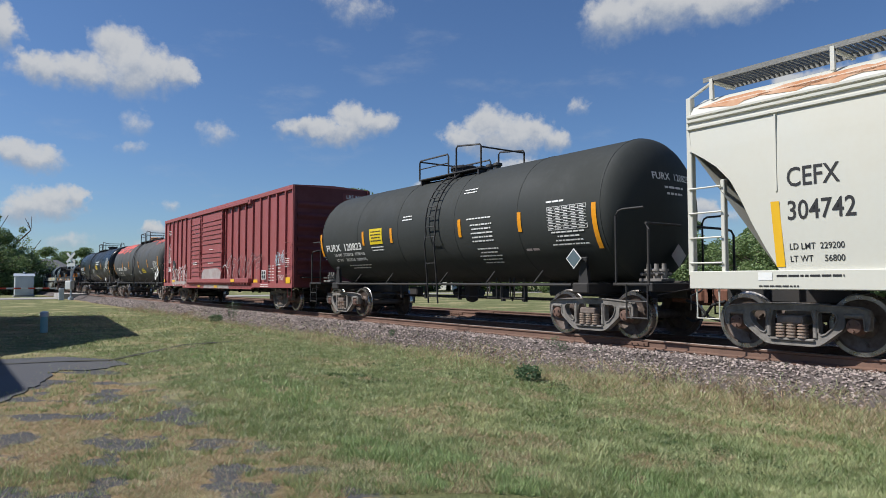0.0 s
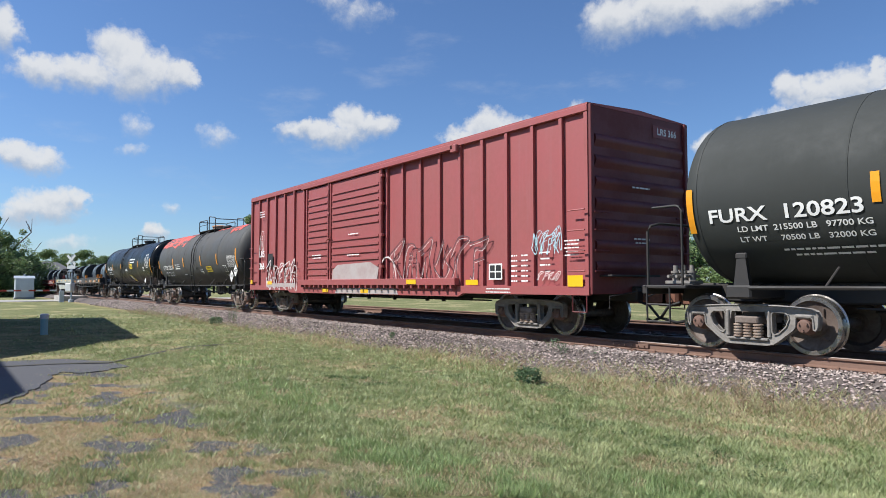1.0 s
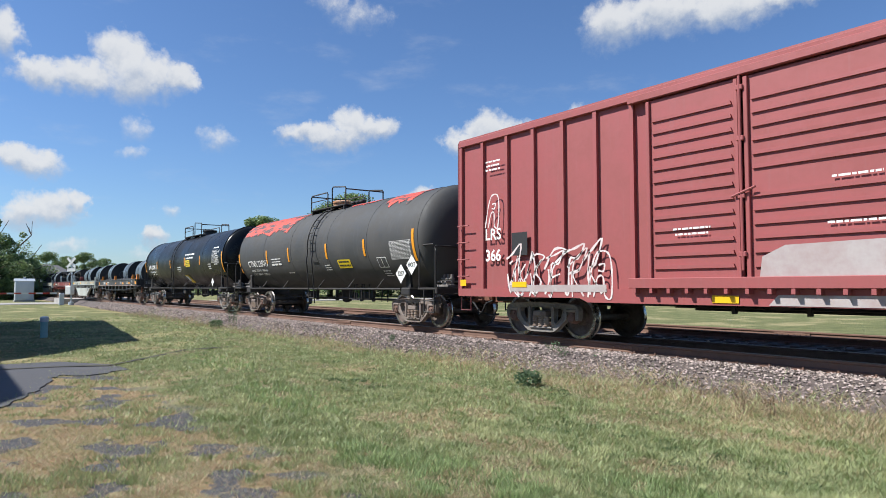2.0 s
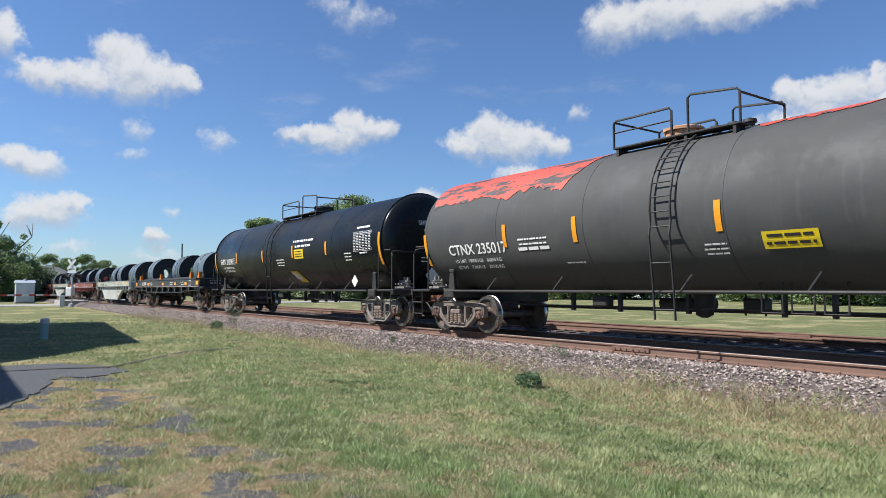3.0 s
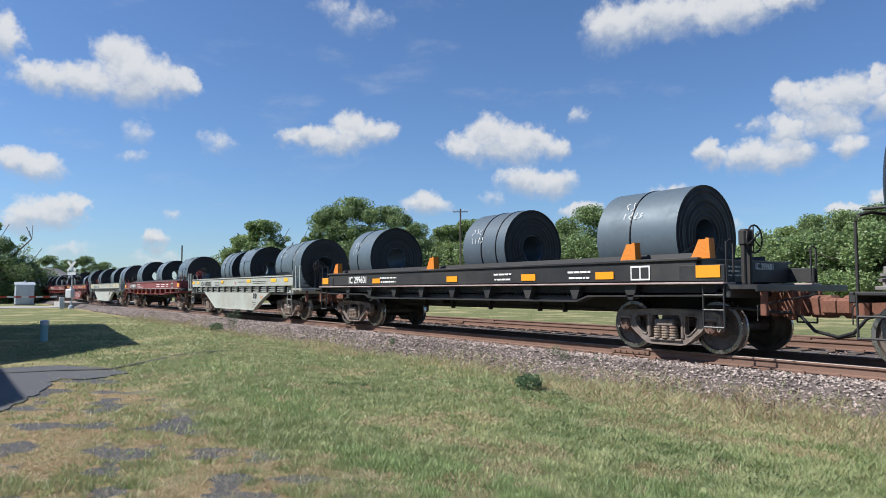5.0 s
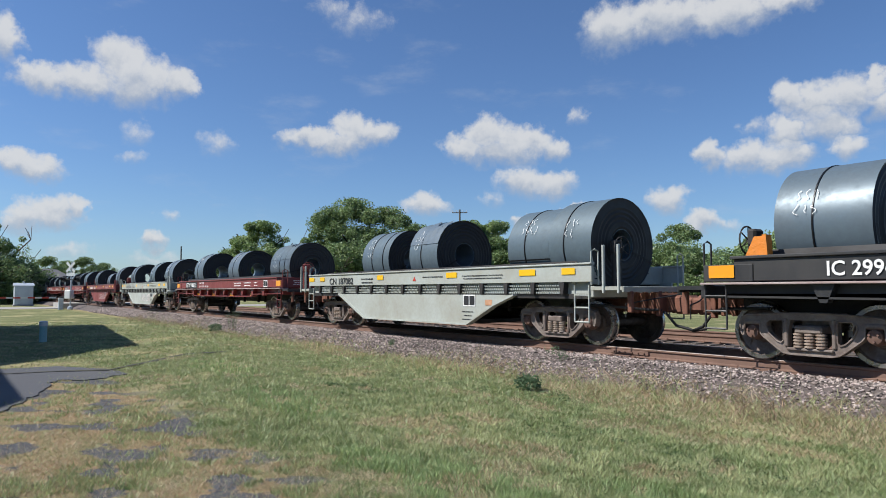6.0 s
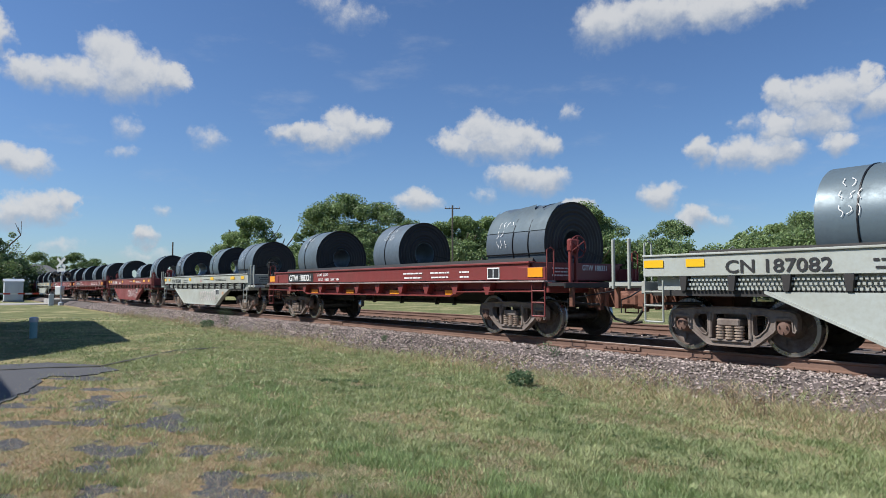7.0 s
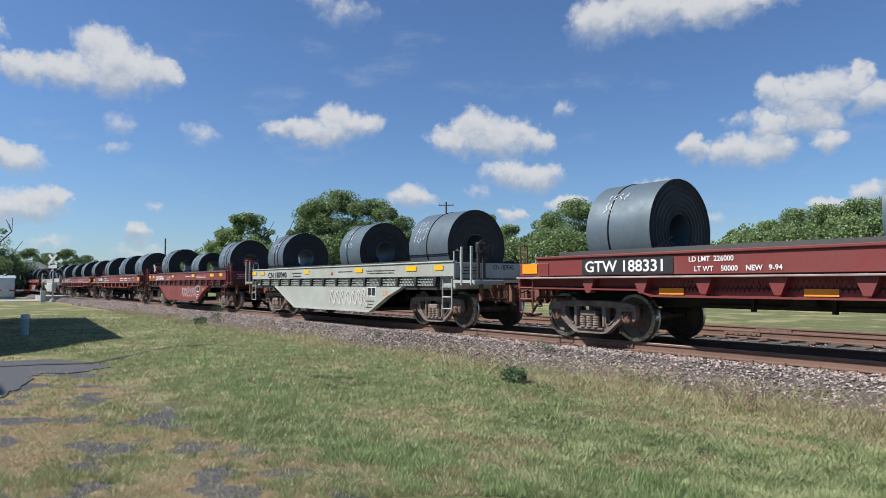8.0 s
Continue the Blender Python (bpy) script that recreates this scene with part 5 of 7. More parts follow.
def well_coil_car(label, paint, number, graffiti=0):
    """A coil car with a deep middle: the side drops between the trucks."""
    car = holder("coil_car", label, "coil car", "cars of the freight train")
    half, trucks = 6.4, 5.03
    for y in (-1, 1):
        a, b = sorted((y * 1.43, y * 1.50))
        part("side_plate", Shape().box(-half, half, a, b, 1.28, 1.62, 0.008), paint, car)
        c, d = sorted((y * 1.40, y * 1.53))
        part("top_flange", Shape().box(-half, half, c, d, 1.62, 1.66, 0.01), paint, car)
        c, d = sorted((y * 1.30, y * 1.36))
        part("web", Shape().box(-half + 0.2, half - 0.2, c, d, 1.02, 1.28), paint, car)
        for k in range(14):
            x = -half + 0.8 + (2 * half - 1.6) * k / 13
            c, d = sorted((y * 1.36, y * 1.50))
            part("post", Shape().plate([(x - 0.04, 1.04), (x + 0.04, 1.04), (x + 0.07, 1.28), (x - 0.07, 1.28)], c, d), "under", car)
        s = Shape()
        for i in range(int((2 * half - 1.4) / 0.07)):
            for j in range(3):
                x, z = -half + 0.7 + i * 0.07 + (j % 2) * 0.035, 1.05 + j * 0.075
                c, d = sorted((y * 1.42, y * 1.45))
                s.box(x, x + 0.04, c, d, z, z + 0.04)
        part("tread_plate", s, paint, car, "pierced safety tread")
        c, d = sorted((y * 1.34, y * 1.47))
        s = Shape().plate([(-4.2, 1.02), (4.15, 1.02), (3.45, 0.77), (2.45, 0.30), (-2.55, 0.30), (-3.6, 0.75)][::-1], c, d)
        part("belly_side", s, paint, car)
        c, d = sorted((y * 1.38, y * 1.52))
        s = Shape()
        line = [(-4.2, 1.0), (-3.6, 0.74), (-2.55, 0.29), (2.45, 0.29), (3.45, 0.76), (4.15, 1.0)]
        for p, q in zip(line, line[1:]):
            s.plate([p, q, (q[0], q[1] + 0.04), (p[0], p[1] + 0.04)], c, d)
        part("belly_flange", s, paint, car)
    part("deck", Shape().box(-half + 0.1, half - 0.1, -1.4, 1.4, 0.95, 1.05).box(-2.5, 2.4, -1.3, 1.3, 0.32, 0.42), "under", car)
    for y in (-1, 1):
        part("cradle", Shape().across([(y * 0.15, 1.08), (y * 0.6, 1.28), (y * 1.15, 1.72), (y * 1.25, 1.22)], -half + 0.7, half - 0.7), "under", car)
    coil_car_ends(car, half, trucks, paint, 0.75, number)
    for sx in (-1, 1):
        for out in (0.66, 0.30):
            part("corner_rail", Shape().box(sx * (half + out) - 0.025, sx * (half + out) + 0.025, -1.53, -1.47, 1.06, 1.98, 0.01), paint, car)
    yl = -1.512
    dark = "white" if paint == "coil_red" else "black"
    part("lettering", on_side(letters(number, 0.28, 1.22, 0.005), -4.02, 1.41, yl), dark, car)
    part("lettering", on_side(bars([0.7, 0.65], 0.055, 0.9, 4), -2.35, 1.45, yl), dark, car)
    for x, w in ((-6.17, 0.40), (-5.36, 0.34), (-1.58, 0.34), (1.87, 0.44), (4.6, 0.5), (5.8, 0.36)):
        part("reflector", on_side(rect(w, 0.13), x, 1.50, yl - 0.004), "yellow", car, "yellow reflector")
    part("lettering", on_side(bars([0.9], 0.035, 0.9, 6), 1.05, 1.46, yl), dark, car)
    part("lettering", on_side(bars([1.0, 0.9], 0.03, 1.2, 7), 3.3, 1.46, yl), dark, car)
    part("lettering", on_side(bars([0.9, 0.8], 0.03, 1.2, 8), 2.75, 1.46, yl), dark, car)
    part("mark", Shape().add([(0.14, yl, 1.38), (0.28, yl, 1.38), (0.21, yl, 1.5)], [(0, 1, 2)]), "signal_red", car)
    part("data_panel", on_side(rect(0.46, 0.28), 2.54, 0.88, -1.478), "white", car)
    for dx in (-0.11, 0.11):
        part("data_panel", on_side(rect(0.19, 0.22), 2.54 + dx, 0.88, -1.482), "black", car)
    part("lettering", on_side(bars([0.45, 0.3, 0.45], 0.035, 1.6, 9), 2.48, 0.60, -1.478), dark, car)
    part("rust_stain", on_side(rect(0.24, 0.13), 3.26, 0.84, -1.478), "rust", car)
    if graffiti:
        v, f = [], []
        r = random.Random(graffiti)
        for k in range(7):
            x = 0.0 + k * 0.33
            a, b = stroke([(x, 0.5), (x + 0.1, 0.9 + r.uniform(-0.1, 0.05)), (x + 0.22, 0.88), (x + 0.16, 0.66), (x + 0.32, 0.48)], 0.05)
            f += [tuple(i + len(v) for i in q) for q in b]
            v += a
        part("graffiti", Shape().add([(x, -1.48, z) for x, z in v], f), "graffiti", car, "pale spray-painted graffiti")
    return car


def coil(length, radius, hole=0.30, seed=1, torn=False):
    """A wound steel coil on its side, its eye along the car; the outer wrap ends in a step."""
    rnd = random.Random(seed)
    ob = holder("steel_coil", "blue-grey hot-rolled steel coil lying in a coil car cradle", "steel coil", "steel coils on the coil cars")
    h = length / 2
    shell = Shape()
    seg = 56
    verts, faces = [], []
    turn = radians(200)
    for k in range(seg + 6):
        a = 2 * math.pi * k / seg + turn
        r = radius + 0.012 * (k / seg)
        e = h + (0.03 * math.sin(k * 2.1) if torn and k > seg - 4 else 0)
        verts += [(-e, r * math.sin(a), r * math.cos(a)), (e, r * math.sin(a), r * math.cos(a))]
    faces = [(2 * i, 2 * i + 1, 2 * i + 3, 2 * i + 2) for i in range(seg + 5)]
    shell.add(verts, faces)
    part("outer_wrap", shell, "steel", ob, smooth=60)
    if torn:
        # the loose tail of the strip stands off the roll with a ragged edge
        v = []
        for k in range(25):
            x = -h + 2 * h * k / 24
            a = radians(-28 - 9 * math.sin(k * 0.42) - 5 * math.sin(k * 1.3))
            for j in range(5):
                t = radians(-72) + (a - radians(-72)) * j / 4
                r = radius + 0.018 + 0.028 * (j / 4) ** 2 * (1 + 0.5 * math.sin(k * 0.6))
                v.append((x, r * math.sin(t), r * math.cos(t)))
        part("loose_wrap", Shape().add(v, [(k * 5 + j, (k + 1) * 5 + j, (k + 1) * 5 + j + 1, k * 5 + j + 1) for k in range(24) for j in range(4)]), "steel", ob, "torn loose end of the steel strip", smooth=50)
    side = Shape()
    rings, n = [], 13
    for k in range(n + 1):
        r = radius * 0.996 + (hole - radius) * k / n
        rings.append((h - 0.004 - (0.022 if k % 2 else 0.0) * rnd.uniform(0.4, 1.0), r))
    prof = [(a, r) for a, r in rings] + [(-a, r) for a, r in reversed(rings)]
    side.lathe(prof, "x", seg=56)
    side.lathe([(h - 0.01, hole), (-h + 0.01, hole)], "x", seg=40)
    part("wound_edge", side, "steel_edge", ob, "dark wound strip edges", smooth=25)
    inner = Shape().lathe([(h * 0.97, hole - 0.004), (h * 0.97, hole - 0.02), (-h * 0.97, hole - 0.02), (-h * 0.97, hole - 0.004)], "x", seg=40)
    part("inner_wrap", inner, "steel", ob, smooth=60)
    for x in (rnd.uniform(-0.3, 0.0) * h, rnd.uniform(0.3, 0.6) * h)[: rnd.choice((1, 2))]:
        part("strap", Shape().lathe([(x - 0.011, radius + 0.0), (x - 0.011, radius + 0.019), (x + 0.011, radius + 0.019), (x + 0.011, radius + 0.0)], "x", seg=56), "band", ob)
    # straps through the eye
    for a in (rnd.uniform(1.7, 2.1), rnd.uniform(4.0, 4.6)):
        d = Vector((0, math.sin(a), math.cos(a)))
        side_way = Vector((0, math.cos(a), -math.sin(a))) * 0.018
        o, i = radius + 0.022, hole - 0.03
        line = [Vector((h + 0.012, 0, 0)) + d * i, Vector((h + 0.012, 0, 0)) + d * o, Vector((-h - 0.012, 0, 0)) + d * o, Vector((-h - 0.012, 0, 0)) + d * i]
        s = Shape()
        for p, q in zip(line, line[1:]):
            s.add([p - side_way, p + side_way, q + side_way, q - side_way], [(0, 1, 2, 3)])
        part("strap", s, "band", ob)
    # chalked writing that cannot be read
    v, f = [], []
    x0, z0 = rnd.uniform(-0.75, -0.2) * h, rnd.uniform(0.15, 0.45)
    for row in range(rnd.choice((2, 3))):
        for k in range(rnd.choice((2, 3, 4))):
            x, z, tall = x0 + 0.13 * k, z0 - 0.24 * row, rnd.uniform(0.12, 0.19)
            pts = [(x + rnd.uniform(0.0, 0.09), z + tall * (0.5 - q / 3) + rnd.uniform(-0.02, 0.02)) for q in range(4)]
            a, b = stroke(pts, 0.014)
            f += [tuple(i + len(v) for i in q) for q in b]
            v += a
    part("chalk_mark", on_tank((v, f), 0, 18, radius + 0.026, 0), "white", ob, "white chalk scrawl")
    return ob


# ---- ground and track ----
def ground_z(x, y):
    """The gentle rise and fall of the lawn near the camera."""
    near = max(0.0, 1 - max(abs(x + 16) - 25, abs(y - 4) - 8, 0) / 8)
    near *= 1 - 0.95 * math.exp(-((x + 14) / 4.5) ** 4 - (y / 3.2) ** 4)
    return near * (0.07 * noise.noise(Vector((x * 0.35, y * 0.35, 3))) + 0.03 * noise.noise(Vector((x * 1.7, y * 1.7, 7)))) - 0.01


def ground():
    def steps(lo, hi, fine_lo, fine_hi, step):
        a = []
        x = fine_lo
        while x > lo:
            x -= max(step, (fine_lo - x) * 0.35 + step)
            a.append(max(x, lo))
        a.reverse()
        b = list(np.arange(fine_lo, fine_hi, step))
        x = fine_hi
        b.append(x)
        while x < hi:
            x += max(step, (x - fine_hi) * 0.35 + step)
            b.append(min(x, hi))
        return a + b
    xs, ys = steps(-3000, 3000, -45, 12, 0.3), steps(-3000, 3000, -2, 9, 0.2)
    verts = []
    for x in xs:
        for y in ys:
            verts.append((x, y, ground_z(x, y)))
    n = len(ys)
    faces = [(i * n + j, (i + 1) * n + j, (i + 1) * n + j + 1, i * n + j + 1) for i in range(len(xs) - 1) for j in range(n - 1)]
    data = bpy.data.meshes.new("ground")
    data.from_pydata(verts, [], faces)
    data.polygons.foreach_set("use_smooth", [True] * len(data.polygons))
    data.materials.append(M["ground"])
    tagged(new("ground", data), "mown patchy lawn with dry yellow spots and worn asphalt", "ground", kind="structure")


def trackbed():
    prof = [(9.05, -0.05), (9.5, 0.13), (9.95, 0.335), (10.4, 0.325), (YC + 1.2, 0.325), (YC + 1.8, 0.30), ((YC + YC2) / 2, 0.22), (YC2 - 1.6, 0.30),
            (YC2 + 1.5, 0.31), (YC2 + 2.1, 0.18), (YC2 + 3.0, -0.04)]
    xs = list(np.arange(-60, 16, 0.4))
    xs = [-400, -300, -220, -150, -110, -80] + xs + [30, 60, 120]
    verts = [(x, y + 0.12 * noise.noise(Vector((x * 0.5, y, 1))), z + 0.03 * noise.noise(Vector((x * 1.5, y * 2.5, 5)))) for x in xs for y, z in prof]
    n = len(prof)
    faces = [(i * n + j, (i + 1) * n + j, (i + 1) * n + j + 1, i * n + j + 1) for i in range(len(xs) - 1) for j in range(n - 1)]
    lone("ballast_bed", Shape().add(verts, faces), "ballast_bed", "bed of crushed grey and pink stone under two tracks", "ballast", kind="structure", smooth=60)
    rnd = random.Random(11)
    shape = Shape()
    v, f = [], []
    def height(y):
        for (a, za), (b, zb) in zip(prof, prof[1:]):
            if a <= y <= b:
                return za + (zb - za) * (y - a) / (b - a)
        return 0.0
    for k in range(52000):
        u = rnd.random()
        x = 5 - 66 * u ** 1.35
        y = rnd.uniform(8.85, 10.66) if k % 12 else rnd.uniform(12.6, 18.6)
        if y < 9.3 and rnd.random() < 0.7:
            continue
        r = rnd.uniform(0.014, 0.034) * (1 + 0.012 * abs(x))
        z = height(y) + r * rnd.uniform(0.1, 0.7)
        a = rnd.uniform(0, 6.28)
        c, s = math.cos(a), math.sin(a)
        k0 = len(v)
        for dx, dy, dz in ((1, 0.2, 0), (-0.9, 0.3, 0.1), (0.2, 0.9, -0.1), (-0.1, -0.9, 0.2), (0.2, 0.1, 0.8), (0, 0, -0.8)):
            dx, dy, dz = (dx + rnd.uniform(-0.3, 0.3)) * r, (dy + rnd.uniform(-0.3, 0.3)) * r, (dz + rnd.uniform(-0.2, 0.2)) * r * 0.85
            v.append((x + dx * c - dy * s, y + dx * s + dy * c, z + dz))
        f += [(k0 + p, k0 + q, k0 + t) for p, q, t in ((0, 2, 4), (2, 1, 4), (1, 3, 4), (3, 0, 4), (2, 0, 5), (1, 2, 5), (3, 1, 5), (0, 3, 5))]
    data = bpy.data.meshes.new("ballast_stones")
    data.from_pydata(v, [], f)
    data.materials.append(M["stone"])
    tagged(new("ballast_stones", data), "loose crushed grey and pink ballast stones", "stones", kind="stuff")


def rails(yc, head):
    track = holder("railway_track", "rusty steel rails on old timber ties in ballast", "track", kind="structure")
    for y in (yc - 0.7525, yc + 0.7525):
        z = RAIL_Z
        prof = [(-0.07, -0.17), (0.07, -0.17), (0.07, -0.155), (0.015, -0.135), (0.010, -0.05), (0.036, -0.036), (0.037, -0.008), (-0.037, -0.008), (-0.036, -0.036), (-0.010, -0.05), (-0.015, -0.135), (-0.07, -0.155)]
        rail = part("rail", Shape().across([(y + a, z + b) for a, b in prof], -420, 140), "rail_side", track)
        part("rail_head", Shape().across([(y - 0.036, z - 0.008), (y - 0.030, z), (y + 0.030, z), (y + 0.036, z - 0.008)], -420, 140), head, rail)
        bar = Shape()
        for x in (-44.3, -32.4, -20.5, -8.6, 3.3):
            bar.box(x - 0.45, x + 0.45, y - 0.045, y - 0.012, z - 0.125, z - 0.045, 0.006)
            for dx in (-0.36, -0.22, -0.08, 0.08, 0.22, 0.36):
                bar.rod([(x + dx, y - 0.075, z - 0.088), (x + dx, y - 0.045, z - 0.088)], 0.016, 6)
        part("joint_bar", bar, "rail_side", rail)
    tie = Shape().box(-0.11, 0.11, -1.3, 1.3, -0.16, 0.0, 0.012).mesh("tie", "tie")
    plate = Shape()
    for y in (-0.7525, 0.7525):
        plate.box(-0.09, 0.09, y - 0.17, y + 0.17, 0.0, 0.018)
        for dx, dy in ((-0.06, 0.1), (0.06, -0.1)):
            plate.box(dx - 0.015, dx + 0.015, y + dy - 0.015, y + dy + 0.015, 0.018, 0.05)
    plate = plate.mesh("tie_plate", "rail_side")
    rnd = random.Random(4)
    for k in range(150):
        x = -70 + 0.53 * k + rnd.uniform(-0.03, 0.03)
        t = part("tie", tie, None, track, at=pose(x, yc + rnd.uniform(-0.05, 0.05), RAIL_Z - 0.19, 0, 0, rnd.uniform(-1.2, 1.2)))
        part("tie_plate", plate, None, t)


ground()
trackbed()
rails(YC, "rail_head")
rails(YC2, "rail_side")

s = Shape()
rnd = random.Random(8)
DRIVE = [(-17.2, -6), (-17.0, 0.8), (-16.9, 1.9), (-15.6, 2.75), (-14.5, 2.85)]
corners = [(-14.5, 2.85), (-13.9, 2.0), (-14.3, 1.6), (-12.8, 1.2), (-11.5, 0.8), (-10.6, 0.4), (-10.0, -0.6), (-9.6, -6)]
for (ax, ay), (bx, by) in zip(corners, corners[1:]):
    for k in range(1, 9):
        DRIVE.append((ax + (bx - ax) * k / 8 + rnd.uniform(-0.10, 0.10), ay + (by - ay) * k / 8 + rnd.uniform(-0.05, 0.05)))
k = len(DRIVE)
s.add([(x, y, 0.004) for x, y in DRIVE] + [(x, y, -0.1) for x, y in DRIVE], [tuple(range(k))] + [(i, (i + 1) % k, k + (i + 1) % k, k + i) for i in range(k)])


def in_drive(x, y):
    hit = False
    for (ax, ay), (bx, by) in zip(DRIVE, DRIVE[1:] + DRIVE[:1]):
        if (ay > y) != (by > y) and x < ax + (bx - ax) * (y - ay) / (by - ay):
            hit = not hit
    return hit


lone("driveway", s, "asphalt", "cracked grey asphalt driveway end in the lawn", "driveway", kind="structure")

s = Shape()
for x0, x1, y0, y1, z in ((-82, -74, -300, 8.6, 0.03), (-82, -74, 19.2, 300, 0.03)):
    s.box(x0, x1, y0, y1, -0.2, z)
lone("road", s, "concrete", "pale level-crossing road over the tracks", "road", kind="structure")
lone("crossing_panel", Shape().box(-82, -74, 8.6, YC - 0.86, 0.0, RAIL_Z - 0.04).box(-82, -74, YC - 0.64, YC + 0.64, 0.0, RAIL_Z - 0.02).box(-82, -74, YC + 0.86, 19.2, 0.0, RAIL_Z - 0.04), "concrete",
     "pale level-crossing panels between the rails", "road", kind="structure")


def leafy(v, f, centre, radius, count, size, rnd, squash=0.8):
    for _ in range(count):
        d = Vector((rnd.gauss(0, 1), rnd.gauss(0, 1), rnd.gauss(0, 1))).normalized() * radius * rnd.uniform(0.55, 1.0)
        p = Vector(centre) + Vector((d.x, d.y, d.z * squash))
        a = Vector((rnd.gauss(0, 1), rnd.gauss(0, 1), rnd.gauss(0, 0.6))).normalized() * size * rnd.uniform(0.6, 1.3)
        b = a.cross(Vector((rnd.gauss(0, 1), rnd.gauss(0, 1), rnd.gauss(0, 1)))).normalized() * size * rnd.uniform(0.35, 0.7)
        k = len(v)
        v += [tuple(p - a), tuple(p + b), tuple(p + a), tuple(p - b)]
        f.append((k, k + 1, k + 2, k + 3))


# open joint along the edge of the old drive; its run into the lawn paints a low ledge's shadow
JOINT_AND_SHADE = [(-15.9, -0.6), (-15.84, 0.77), (-15.72, 1.72), (-15.3, 2.6), (-16.3, 3.68), (-17.6, 4.7), (-18.3, 6.2)]
v = []
for i, (x, y) in enumerate(JOINT_AND_SHADE):
    # past the drive it widens: a ledge's shade laid down as dark colour
    w = 0.10 if i < 3 else (0.20, 0.42, 0.36, 0.10)[i - 3]
    z = max(ground_z(x, y), 0.012) + 0.004 if i < 4 else ground_z(x, y) + 0.012
    v += [(x, y, z), (x - w, y + 0.4 * w, z)]
lone("joint", Shape().add(v, [(2 * i, 2 * i + 1, 2 * i + 3, 2 * i + 2) for i in range(len(JOINT_AND_SHADE) - 1)]), "soil", "dark open joint beside the asphalt driveway, and a painted ledge shadow in the lawn", "joint", kind="structure")



def in_ledge_shade(x, y):
    for (ax, ay), (bx, by) in zip(JOINT_AND_SHADE[3:], JOINT_AND_SHADE[4:]):
        if ay <= y <= by:
            d = ax + (bx - ax) * (y - ay) / (by - ay) - x
            return -0.05 < d < 0.36
    return False


# worn-out dry spots, clover and lush spots in the lawn: x, y, half length, half width
DRY_SPOTS = ((-17.5, 8.4, 1.6, 0.4), (-8.8, 6.7, 0.8, 0.25), (-7.1, 6.8, 0.6, 0.22), (-6.7, 5.5, 0.5, 0.3), (-7.3, 4.4, 0.4, 0.35), (-4.3, 6.95, 0.6, 0.25),
             (-3.5, 6.95, 0.5, 0.2), (-5.0, 4.8, 0.5, 0.32), (-4.7, 4.1, 0.4, 0.25), (-3.9, 5.2, 0.35, 0.25), (-13.0, 6.2, 0.9, 0.3), (-20.0, 7.0, 1.5, 0.4))
CLOVER_SPOTS = ((-5.6, 5.9, 0.9, 0.45), (-4.8, 5.95, 0.6, 0.35), (-3.5, 5.7, 0.9, 0.45), (-12.5, 7.1, 1.6, 0.5), (-8.5, 7.4, 1.5, 0.4), (-10.0, 5.6, 1.0, 0.4))
LUSH_SPOTS = ((-4.6, 3.4, 0.9, 0.6), (-5.6, 3.2, 0.9, 0.4), (-9.5, 4.0, 1.6, 0.5), (-3.2, 4.6, 0.7, 0.3), (-14.5, 4.6, 2.0, 0.5))


def spot_strength(spots, x, y):
    return max(1 - ((x - a) / b) ** 2 - ((y - c) / d) ** 2 for a, c, b, d in spots)


